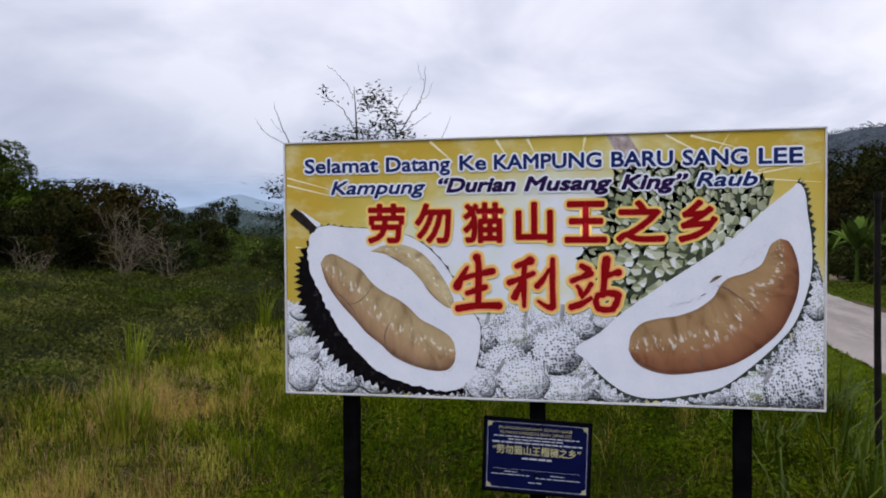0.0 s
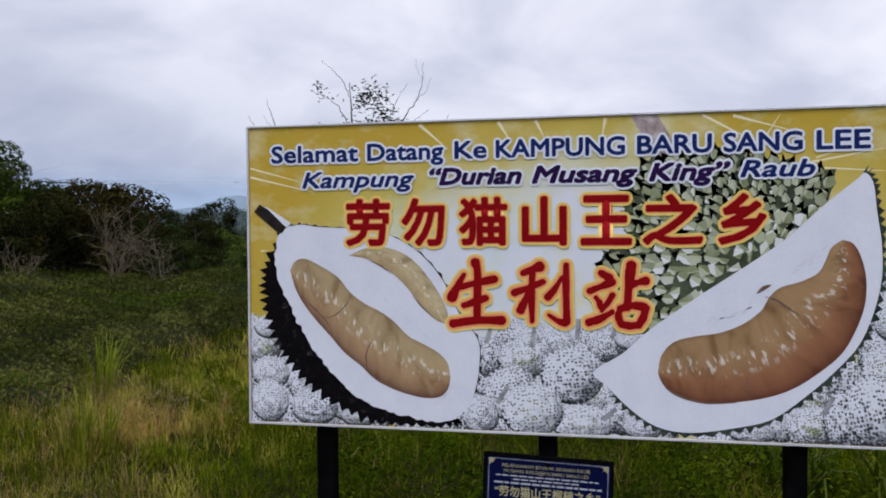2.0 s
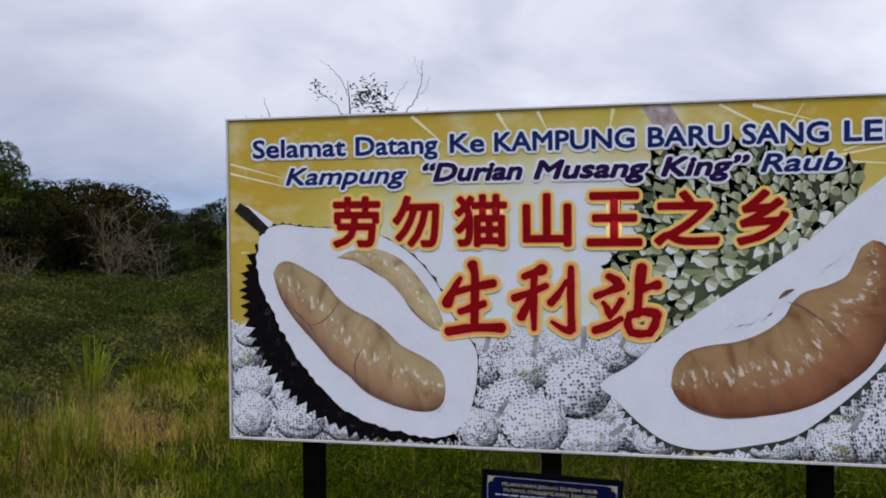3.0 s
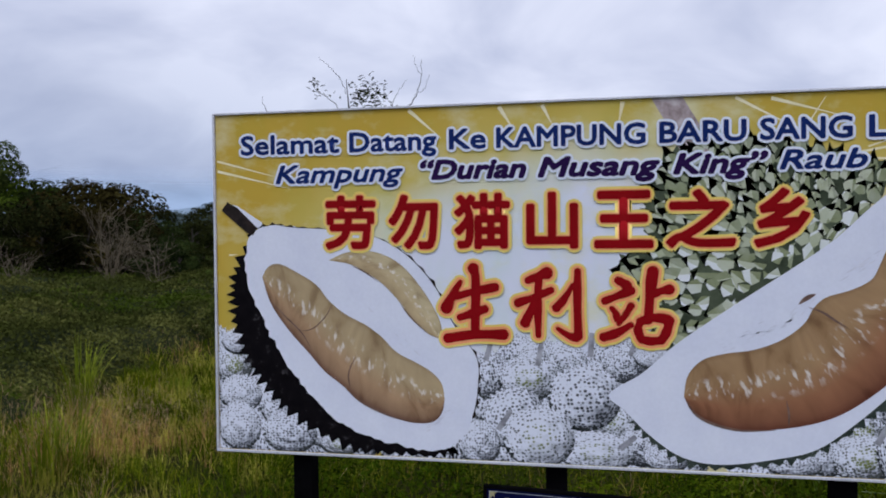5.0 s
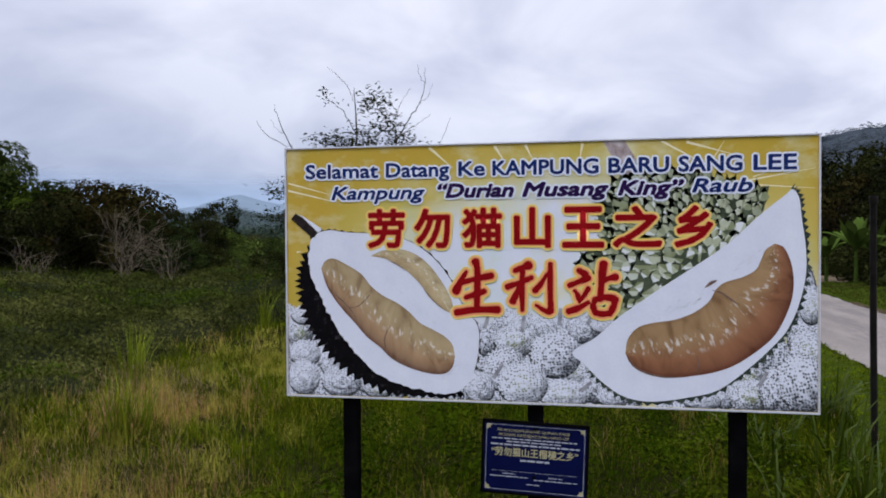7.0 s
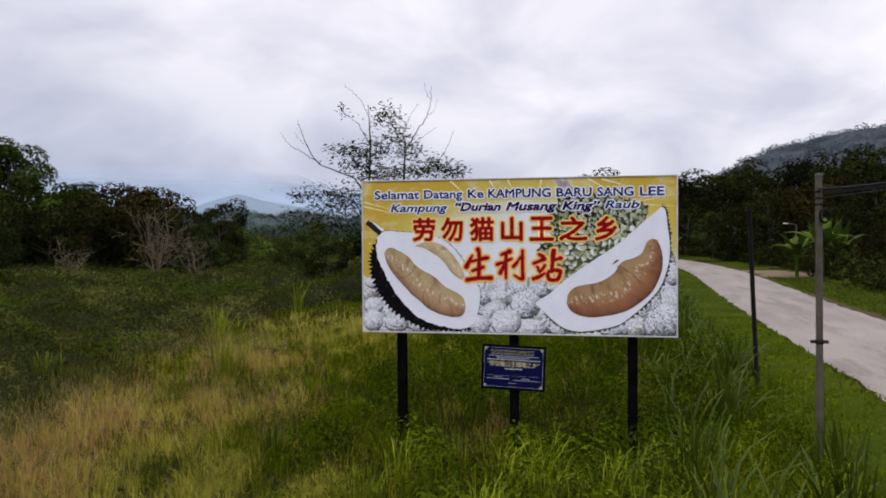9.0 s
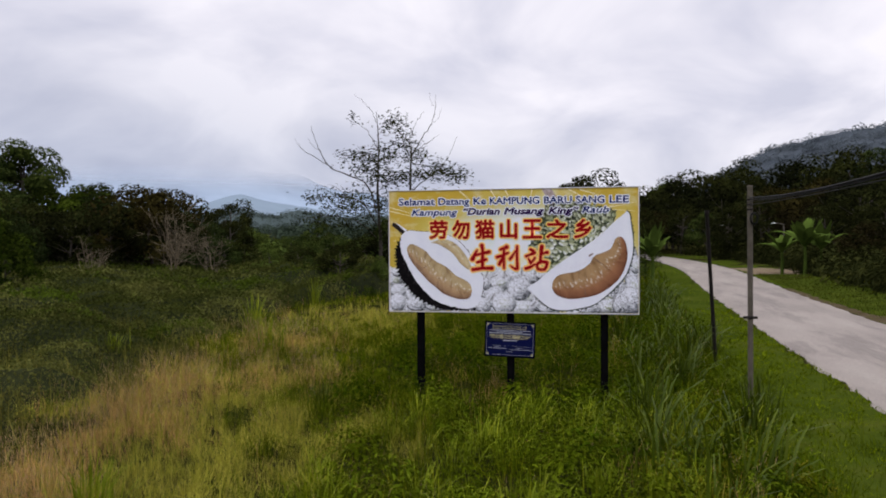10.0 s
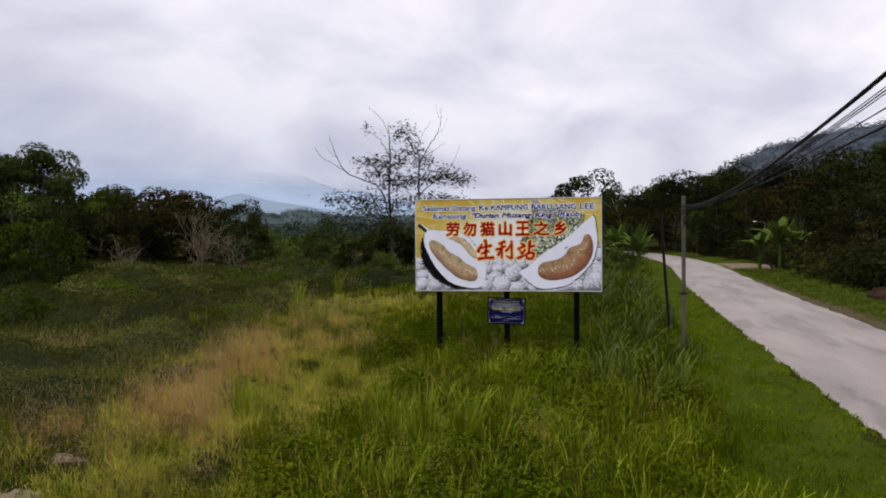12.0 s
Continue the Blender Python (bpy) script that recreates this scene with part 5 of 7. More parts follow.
def make_tree(name, label, H, R, clumps, per, leaf, trunk_r, mat, bark, seed, low=0.35, squash=0.78, at=None, group="", category="tree", spread=0.38):
    """A tapered trunk with limbs and a crown of many leaves in uneven clumps."""
    r = np.random.default_rng(seed)
    ob = thing(name, label, category, group, at=at)
    buf = Buf()
    top = np.array([r.normal(0, 0.06) * H, r.normal(0, 0.06) * H, H * 0.8])
    main = wander((0, 0, -0.3), top, 7, H * 0.012, r)
    buf.tube(main, np.linspace(trunk_r, trunk_r * 0.3, 7), 7)
    P, N = [], []
    for _ in range(clumps):
        d = r.normal(0, 1, 3)
        d /= np.linalg.norm(d)
        k = r.uniform(0.45, 1.0) ** 0.5
        c = np.array([d[0] * R * k, d[1] * R * k, H * (low + 1) / 2 + d[2] * H * (1 - low) / 2 * k * 0.85])
        start = main[int(np.clip(c[2] / (H * 0.8) * 5, 2, 5))]
        buf.tube(wander(start, c, 4, H * 0.012, r), np.linspace(trunk_r * 0.3, trunk_r * 0.05, 4), 3)
        cr = R * spread * r.uniform(0.6, 1.2)
        e = r.normal(0, 1, (per, 3))
        e[:, 2] = np.where(e[:, 2] < -0.8, -e[:, 2], e[:, 2])
        e /= np.linalg.norm(e, axis=1)[:, None]
        P.append(c + e * (cr * (1 - 0.3 * r.random(per) ** 2.5 + 0.06 * r.normal(0, 1, per)))[:, None] * (1, 1, squash))
        N.append(e + (0, 0, 0.35) + r.normal(0, 0.28, (per, 3)))
    P, N = np.concatenate(P), np.concatenate(N)
    v, q = leaves(P, N, leaf * r.uniform(0.7, 1.3, len(P)), leaf * 0.55 * r.uniform(0.7, 1.3, len(P)), r)
    put("trunk", buf.mesh("trunk"), bark, ob)
    put("crown", fast_mesh("crown", v, q), mat, ob)
    return ob


def at_ground(x, y, turn=0.0, scale=1.0, sink=0.05):
    return pose(x, y, float(land(x, y)) - sink, 0, 0, turn) @ Matrix.Scale(scale, 4)


# woods: a few grown forms, each set out many times
FORMS = {
    "dark": make_tree("broadleaf_tree", "dark evergreen broadleaf tree in the woods", 9, 3.6, 21, 145, 0.40, 0.22, M_LEAF_D, M_BARK, 1, low=0.12, spread=0.40),
    "green": make_tree("broadleaf_tree", "green broadleaf tree with a rounded crown", 8, 3.4, 17, 190, 0.36, 0.2, M_LEAF, M_BARK, 2, low=0.1, spread=0.40),
    "brown": make_tree("broadleaf_tree", "brownish broadleaf tree in the woods", 7.5, 3.4, 15, 170, 0.37, 0.18, M_LEAF_B, M_BARK, 3, low=0.08, spread=0.40),
    "bright": make_tree("broadleaf_tree", "bright green broadleaf tree at the wood's edge", 6.5, 3.2, 18, 180, 0.33, 0.16, M_BUSH, M_BARK, 4, low=0.05, spread=0.38),
    "tall": make_tree("broadleaf_tree", "tall tree with a crown of separate rounded clumps", 12, 4.2, 17, 420, 0.34, 0.3, M_LEAF, M_BARK, 5, low=0.40, spread=0.36),
}
used = set()
GROWTH = {"dark": 0.88, "green": 0.68, "bright": 0.62, "brown": 0.87, "tall": 0.9}


def plant(kind, x, y, height, turn, group):
    base = FORMS[kind]
    H0 = {"dark": 9, "green": 8, "brown": 7.5, "bright": 6.5, "tall": 12}[kind]
    m = at_ground(x, y, turn, GROWTH[kind] * height / H0, 0.15)
    if kind in used:
        ob = copy_thing(base, m @ Matrix.Scale(1 / base.scale[0], 4))
    else:
        ob = base
        ob.matrix_basis = m
        used.add(kind)
    tagged(ob, group=group)
    return ob


LEFT = "trees of the wood across the field"
for kind, x, y, h in (
    ("tall", -58.0, 59.5, 14.8), ("tall", -59.0, 54.6, 13.0), ("bright", -40.6, 43.7, 10.8), ("bright", -36.7, 41.5, 11.2), ("green", -34.4, 40.7, 10.0), ("brown", -32.5, 39.5, 8.1), ("brown", -30.1, 38.6, 7.5), ("brown", -28.9, 39.3, 7.3), ("dark", -30.0, 43.3, 6.6), ("green", -26.1, 38.6, 6.7), ("green", -25.0, 39.1, 5.7), ("dark", -24.9, 41.4, 4.8), ("green", -24.5, 43.8, 5.1), ("green", -23.9, 46.2, 4.2), ("green", -21.7, 44.9, 3.8), ("green", -20.9, 47.4, 3.4), ("dark", -17.6, 42.2, 3.4), ("green", -18.8, 52.3, 2.8), ("dark", -31.9, 32.7, 5.8), ("dark", -29.7, 31.8, 5.3), ("dark", -28.1, 31.7, 5.7), ("brown", -27.5, 33.2, 5.5), ("brown", -26.9, 34.7, 5.4), ("dark", -25.4, 34.4, 4.8), ("green", -22.8, 33.5, 4.4), ("green", -22.2, 34.9, 3.9), ("dark", -21.5, 36.3, 2.9), ("green", -20.5, 37.9, 3.0), ("green", -19.4, 39.4, 2.7), ("green", -42.8, 39.5, 9.5), ("dark", -38.7, 37.6, 6.5), ("green", -40.8, 34.7, 9.5), ("green", -32.6, 28.5, 6.1), ("dark", -34.2, 33.5, 5.6), ("bright", -30.6, 23.6, 6.2), ("bright", -22.0, 12.6, 5.6), ("bright", -20.6, 12.4, 5.6), ("bright", -20.5, 13.8, 4.2), ("green", -17.8, 7.0, 3.8), ("bright", -17.0, 7.6, 3.5), ("bright", -17.7, 9.7, 2.8), ("bright", -21.2, 15.8, 3.4), ("bright", -12.5, 1.6, 2.3), ("bright", -13.0, 3.2, 1.7), ("bright", -14.3, 6.0, 1.4), ("dark", -46.0, 54.6, 8.2), ("dark", -41.4, 57.5, 7.9), ("green", -36.0, 58.2, 6.0), ("dark", -33.7, 61.6, 4.6), ("green", -32.1, 68.8, 4.0), ("green", -29.4, 75.1, 3.6), ("green", -21.9, 67.0, 3.3), ("dark", -39.5, 29.1, 7.5), ("green", -42.9, 28.5, 10.4), ("green", -23.2, 11.5, 5.6), ("dark", -43.7, 24.8, 8.1), ("bright", -27.8, 12.5, 5.9), ("dark", -65.9, 65.8, 14.3), ("dark", -58.9, 71.2, 10.7), ("green", -15.8, 32.2, 3.4), ("green", -14.0, 33.0, 3.8), ("dark", -12.2, 33.6, 3.0), ("green", -10.4, 34.0, 3.9), ("green", -17.6, 31.4, 3.0), ("green", -8.6, 35.0, 4.1), ("green", -16.5, 40.0, 3.8), ("green", -14.0, 43.0, 3.2), ("dark", -12.0, 46.0, 3.2), ("green", -9.0, 50.0, 3.6), ("green", -15.5, 56.0, 3.4), ("dark", -10.0, 60.0, 3.8), ("green", -4.0, 54.0, 3.6), ("green", -26.0, 90.0, 7.0), ("green", -38.0, 95.0, 8.0), ("green", -18.0, 96.0, 7.0), ("dark", -48.0, 88.0, 9.0), ("green", -30.0, 108.0, 8.0), ("green", -12.0, 84.0, 6.0), ("dark", -5.0, 92.0, 6.5), ("green", 1.0, 70.0, 5.4),
):
    plant(kind, x, y, h, rng.uniform(0, 360), LEFT)
RIGHT = "trees of the wood beyond the road"
for kind, x, y, h in (
    ("dark", 3.9, 67.3, 7.8), ("dark", 13.7, 90, 10.8), ("dark", 16.7, 91, 11.2), ("dark", 19.7, 92, 11.6), ("dark", 6.3, 78, 8.6), ("dark", 9.0, 88.5, 9.6), ("dark", 12.2, 96, 10.4), ("brown", 7.0, 70, 6.4),
    ("green", 3.5, 48, 4.2), ("dark", 5, 58, 6.0), ("dark", 8.5, 84, 7.5), ("dark", 12, 82, 8.0), ("dark", 16, 76, 8.4), ("green", 13.5, 70, 6.8),
    ("dark", 19.5, 76, 9.0), ("dark", 23.5, 74, 9.2), ("dark", 28, 73, 9.0), ("tall", 32, 72, 9.4), ("dark", 36, 70, 9.5), ("dark", 41, 68, 9.5),
    ("dark", 17, 62, 6.6), ("brown", 21, 60, 6.8), ("dark", 25, 58, 7.0), ("dark", 29, 56, 7.4), ("dark", 33, 54, 7.6), ("dark", 38, 52, 8.0),
    ("brown", 17.5, 50, 5.0), ("dark", 20.5, 47, 5.6), ("dark", 24, 44, 5.8), ("brown", 27, 41, 6.0), ("dark", 31, 40, 6.6),
    ("dark", 15.8, 39, 4.4), ("dark", 18, 35, 4.6), ("brown", 20.5, 32, 4.6), ("dark", 23, 29, 5.0), ("dark", 26, 31, 5.4),
    ("brown", 16.5, 27, 3.4), ("dark", 18.5, 23.5, 3.6), ("dark", 21, 21, 4.0), ("dark", 24, 23, 4.6), ("dark", 2.0, 105, 14.0), ("dark", 5, 100, 7.5), ("dark", -3, 104, 6.5),
    ("dark", 45, 74, 10), ("dark", 13.6, 58, 4.6), ("dark", 15, 66, 6.0), ("dark", 11.5, 74, 6.2), ("brown", 19, 68, 7.0), ("dark", 24, 66, 7.6), ("dark", 30, 64, 8.0), ("dark", 35, 62, 8.4), ("dark", 22, 52, 6.0), ("dark", 28, 48, 6.6), ("dark", 34, 46, 7.2), ("dark", 20, 41, 4.6), ("brown", 15.6, 32, 3.4), ("dark", 17.4, 30, 4.0), ("dark", 16.5, 20.5, 3.0), ("dark", 18, 17, 3.0), ("brown", 20, 15, 3.4), ("dark", 22, 17.5, 4.4), ("dark", 25, 19, 5.0), ("dark", 28, 25, 5.6), ("dark", 2.5, 62, 4.4), ("dark", -1, 66, 4.6), ("green", 1.2, 44, 3.4), ("dark", 14, 92, 8.8), ("tall", 13.5, 100, 10.6), ("dark", 20, 92, 10), ("dark", 27, 90, 10.5), ("dark", 34, 88, 11), ("dark", 42, 86, 11),
):
    plant(kind, x, y, h * (1 + 0.18 * float(step(10, 24, x))), rng.uniform(0, 360), RIGHT)

# ---- sparse tree behind the board: two slim trunks, bare upturned limbs, thin sprays of leaf ----

sparse = thing("sparse_tree", "thin two-trunked tree with bare limbs and sparse leaves", "tree", at=pose(-8.05, 21.9, float(land(-8.05, 21.9)), 0, 0, 13))
r = np.random.default_rng(31)
buf = Buf()


def limb(pts, r0, r1, deep=0.0, target=None):
    target = target or buf
    p = spline([(a, b_ * 0.965) for a, b_ in pts], 4 * len(pts))
    n = len(p)
    y = np.linspace(0, deep, n) + np.cumsum(r.normal(0, 0.04, n))
    target.tube(np.stack([p[:, 0], y, p[:, 1]], 1) + r.normal(0, 0.018, (n, 3)), np.linspace(r0 * 0.85, r1 * 0.7, n), 6)


limb([(0.1, -0.3), (0.05, 2.0), (-0.06, 4.5), (0.0, 6.6), (-0.1, 8.3)], 0.13, 0.018)
limb([(1.2, -0.3), (1.25, 2.2), (1.4, 4.5), (1.45, 6.0), (1.42, 6.9)], 0.12, 0.03, 0.3)
for pts, r0, deep in (
    ([(-0.11, 3.52), (-0.48, 4.76), (-1.13, 5.20), (-2.15, 5.63), (-2.61, 6.39), (-2.89, 7.16), (-2.96, 7.55)], 0.05, -0.4),
    ([(-2.06, 5.59), (-2.70, 6.05), (-3.54, 6.59), (-3.85, 7.12)], 0.022, 0.3),
    ([(-0.15, 2.94), (-0.67, 3.90), (-1.41, 4.32), (-2.52, 4.32), (-3.59, 4.24)], 0.045, 0.5),
    ([(0.00, 5.63), (-0.48, 6.20), (-1.31, 6.39), (-2.06, 6.20)], 0.03, -0.5),
    ([(0.00, 6.39), (-0.48, 7.35), (-0.94, 7.78), (-1.37, 8.16)], 0.022, 0.3),
    ([(-0.07, 7.74), (-0.30, 8.27), (-0.67, 8.70), (-1.07, 9.04)], 0.015, -0.2),
    ([(-0.02, 7.16), (0.35, 7.64), (0.81, 7.89)], 0.015, 0.3),
    ([(0.00, 5.91), (0.63, 6.39), (1.19, 6.82)], 0.022, 0.4),
    ([(1.46, 6.01), (1.89, 6.93), (2.33, 7.64), (2.56, 8.41), (2.59, 9.12)], 0.034, 0.3),
    ([(1.52, 6.36), (2.15, 6.74), (2.74, 7.20)], 0.02, -0.3),
    ([(1.48, 7.12), (1.70, 7.78), (2.04, 8.31)], 0.016, 0.2),
    ([(1.41, 4.48), (2.20, 5.15), (3.00, 5.86), (3.52, 7.01)], 0.034, -0.4),
    ([(2.67, 5.53), (3.41, 5.43), (4.00, 5.15)], 0.02, 0.3),
    ([(1.44, 5.15), (2.11, 5.43), (2.67, 5.63)], 0.022, 0.5),
    ([(-0.11, 4.48), (0.44, 4.95), (1.00, 5.15)], 0.025, -0.5),
    ([(-0.13, 2.36), (-1.04, 3.13), (-2.15, 3.42), (-3.07, 3.32)], 0.035, 0.4),
    ([(1.37, 3.52), (2.11, 3.90), (3.04, 4.00)], 0.03, -0.3),
    ([(-1.41, 4.32), (-1.96, 4.76), (-2.33, 4.90)], 0.012, 0.2),
    ([(-2.61, 6.39), (-2.89, 6.59), (-3.17, 7.01)], 0.01, 0.1),
    ([(2.33, 7.64), (2.67, 7.93), (2.89, 8.51)], 0.01, 0.1),
    ([(2.56, 8.41), (2.39, 8.79), (2.30, 9.18)], 0.008, 0.1),
):
    limb(pts, r0, 0.008, deep)
put("trunk", buf.mesh("trunk"), M_BARK, sparse, "slim dark trunks and bare limbs")
P, N = [], []
for cx, cz, wx, wz, k in (
    (0.81, 7.89, 0.44, 0.26, 60), (0.44, 7.64, 0.48, 0.26, 50), (1.09, 7.35, 0.44, 0.26, 60), (-1.13, 7.97, 0.22, 0.15, 16), (-0.30, 6.11, 0.93, 0.26, 190), (-1.04, 6.20, 0.67, 0.19, 90), (0.44, 6.39, 0.63, 0.30, 110), (-0.48, 5.63, 0.93, 0.22, 150), (0.07, 5.15, 0.93, 0.26, 170), (0.81, 5.20, 0.74, 0.22, 110), (1.65, 6.20, 0.67, 0.26, 130), (1.93, 5.34, 0.93, 0.22, 170), (2.67, 5.63, 0.63, 0.22, 110), (3.04, 5.34, 0.56, 0.19, 90), (3.69, 5.28, 0.41, 0.22, 100), (1.19, 6.78, 0.56, 0.22, 90), (-2.33, 4.28, 0.85, 0.25, 90), (-2.98, 4.24, 0.44, 0.18, 40), (-1.04, 4.24, 0.85, 0.26, 190), (-1.78, 3.80, 0.81, 0.22, 120), (-0.48, 3.71, 0.93, 0.30, 200), (0.44, 4.09, 0.93, 0.30, 150), (1.65, 4.19, 0.93, 0.30, 170), (2.85, 4.24, 0.81, 0.22, 110), (-2.89, 3.29, 0.74, 0.22, 90), (-1.41, 3.04, 1.11, 0.33, 190), (0.26, 2.75, 1.11, 0.37, 190), (1.93, 3.13, 1.11, 0.37, 170),
):
    k = int(k * 1.55)
    P.append(np.stack([r.normal(cx, wx * 0.6, k), r.normal(0, 0.7, k), r.normal(cz * 0.965, wz * 0.85, k)], 1))
    N.append(np.tile([[0, 0, 1.0]], (k, 1)) + r.normal(0, 0.35, (k, 3)))
P, N = np.concatenate(P), np.concatenate(N)
v, q = leaves(P, N, r.uniform(0.12, 0.26, len(P)), r.uniform(0.06, 0.11, len(P)), r)
put("crown", fast_mesh("crown", v, q), M_LEAF_D, sparse, "sparse dark sprays of leaf")

# scrub at its foot and beside the board
for kind, x, y, h in (("dark", -9.6, 21, 2.6), ("green", -7.2, 20.2, 2.4), ("dark", -5.6, 22, 2.8), ("green", -11.5, 23, 2.4), ("dark", -8.4, 24, 3.2), ("green", -3.8, 23, 2.6), ("dark", -13.5, 26, 2.4), ("green", -1.5, 25, 2.8), ("dark", 1.0, 27, 3.0),
                      ("green", 3.4, 28, 2.6), ("bright", 2.2, 24, 2.0), ("green", 4.4, 33, 3.2), ("bright", -15.5, 22, 1.5), ("green", -17.5, 9.5, 1.5), ("bright", -20.5, 11.5, 2.0), ("bright", -23.5, 15, 2.6), ("green", -25, 18, 3.0), ("bright", -20, 24, 1.3), ("bright", -12.5, 13, 0.9), ("green", -10.5, 16, 1.1), ("bright", -16, 16, 1.0), ("green", -14.8, 5.0, 0.8), ("bright", -12, 1.5, 0.7), ("green", -18, 20, 1.4), ("bright", -7.0, 16.5, 1.0), ("green", -24, 23, 1.6), ("bright", -17, 13, 0.9), ("green", -9.2, 12.2, 0.8), ("bright", -3.5, 17.5, 1.2), ("green", -0.5, 19.5, 1.4), ("bright", 1.5, 16.5, 1.1), ("bright", -28, 27, 1.8), ("green", -15, 30, 1.8), ("bright", -18, 33, 1.6), ("green", -11, 34, 2.0), ("green", -13, 20, 1.3)):
    plant(kind, x, y, h, rng.uniform(0, 360), "bushes of the field")


def dead_shrub(seed, H, W, at):
    ob = thing("dead_shrub", "leafless pale grey shrub at the wood's edge", "shrub", "dead shrubs", at=at)
    r = np.random.default_rng(seed)
    for _ in range(5):
        buf = Buf()
        foot = np.array([r.normal(0, 0.25), r.normal(0, 0.25), -0.1])
        top = np.array([r.normal(0, 0.5) * W, r.normal(0, 0.4) * W, H * r.uniform(0.6, 1.0)])
        stem = wander(foot, top, 9, H * 0.025, r)
        buf.tube(stem, np.linspace(0.032, 0.007, 9), 5)
        for _ in range(9):
            i = r.integers(2, 8)
            d = np.array([r.normal(0, 0.3) * W, r.normal(0, 0.3) * W, H * r.uniform(0.08, 0.3)])
            tw = wander(stem[i], stem[i] + d, 5, H * 0.012, r)
            buf.tube(tw, np.linspace(0.013, 0.004, 5), 4)
            for _ in range(2):
                d2 = d * 0.4 + r.normal(0, 0.2, 3)
                buf.tube(wander(tw[3], tw[3] + d2, 4, 0.02, r), np.linspace(0.012, 0.005, 4), 4)
        put("branch", buf.mesh("branch"), M_PALEBARK, ob)
    return ob


dead_shrub(1, 4.4, 2.3, at_ground(-21.8, 28.0))
dead_shrub(2, 2.8, 2.0, at_ground(-19.8, 28.6))
dead_shrub(3, 2.8, 1.6, at_ground(-26.5, 28.0))
dead_shrub(4, 3.8, 1.9, at_ground(-23.2, 30.0))

# banana plants across the road
def banana(seed, H, at):
    ob = thing("banana_plant", "banana plant with broad arching leaves by the road", "banana plant", "banana plants", at=at)
    r = np.random.default_rng(seed)
    buf = Buf()
    buf.tube([(0, 0, -0.1), (0.02, 0, H * 0.25), (0, 0.03, H * 0.5)], [0.11, 0.09, 0.06], 8)
    put("stem", buf.mesh("stem"), M_BANANA, ob, "thick green stem")
    for k in range(13):
        a, rise, L = k * 2.4 + r.normal(0, 0.2), r.uniform(0.55, 1.12), H * r.uniform(0.5, 0.75)
        s = np.linspace(0, 1, 9)
        out = L * s * math.cos(rise * 1.2)
        up_ = H * 0.45 + L * (s * math.sin(0.5 + rise) - 0.95 * s**2 * (1.30 - rise))
        w = 0.17 * H / 2.6 * np.sin(np.clip(s * 1.05, 0.03, 1) * np.pi) ** 0.6 + 0.01
        d, sd = np.array([math.cos(a), math.sin(a), 0]), np.array([-math.sin(a), math.cos(a), 0])
        mid = out[:, None] * d + np.stack([0 * s, 0 * s, up_], 1)
        wl = w[:, None] * sd
        dr = np.stack([0 * s, 0 * s, -0.25 * w], 1)
        v = np.concatenate([mid - wl + dr, mid, mid + wl + dr])
        i = np.arange(8)
        q = np.concatenate([np.stack([i, i + 1, i + 10, i + 9], 1), np.stack([i + 9, i + 10, i + 19, i + 18], 1)])
        put("leaf", fast_mesh("leaf", v, q), M_BANANA, ob)
    return ob


banana(1, 3.7, at_ground(13.2, 34.0))
banana(2, 3.2, at_ground(14.4, 35.2))
banana(3, 3.0, at_ground(12.6, 36.5))
banana(5, 3.0, at_ground(4.6, 30.0))
banana(6, 3.3, at_ground(3.6, 32.0))
banana(7, 3.0, at_ground(4.3, 26.5))

# ---- poles, cables, lamps ----
grey = thing("grey_pole", "weathered grey pipe pole with a dark clamp band", "pole", at=pose(3.355, 0.12, 0, -2.3, 0.2, 0))
buf = Buf()
buf.tube([(0, 0, z) for z in np.linspace(-0.4, 3.12, 12)], [0.037] * 12, 16)
put("shaft", buf.mesh("shaft"), M_GREYPOLE, grey)
buf = Buf()
buf.tube([(0, 0, 3.105), (0, 0, 3.125), (0, 0, 3.135)], [0.042, 0.042, 0.004], 16)
put("cap", buf.mesh("cap"), M_GREYPOLE, grey)
buf = Buf()
buf.tube([(0, 0, 1.245), (0, 0, 1.25), (0, 0, 1.29), (0, 0, 1.295)], [0.037, 0.045, 0.045, 0.037], 16)
put("clamp", buf.mesh("clamp"), M_RUST, grey, "dark steel clamp band")
part("clamp_ear", box(-0.095, -0.04, -0.012, 0.012, 1.25, 1.285, 0.004), M_RUST, grey)
part("clamp_ear", box(0.04, 0.095, -0.012, 0.012, 1.25, 1.285, 0.004), M_RUST, grey)
buf = Buf()
for z in (2.93, 2.86, 2.79):
    buf.tube([(0, 0, z - 0.012), (0, 0, z - 0.01), (0, 0, z + 0.01), (0, 0, z + 0.012)], [0.036, 0.043, 0.043, 0.036], 16)
put("cable_strap", buf.mesh("cable_strap"), M_RUST, grey, "dark cable straps")
r = np.random.default_rng(6)
buf = Buf()
for k in range(5):
    a = np.linspace(0, 2 * np.pi, 20)
    buf.tube(np.stack([0.04 + 0.05 * np.cos(a) * r.uniform(0.7, 1.1), -0.045 - 0.01 * k + 0 * a, 2.66 + 0.08 * np.sin(a) * r.uniform(0.8, 1.2)], 1), [0.006] * 20, 5)
put("wire_coil", buf.mesh("wire_coil"), M_CABLE, grey, "loose coil of black wire")

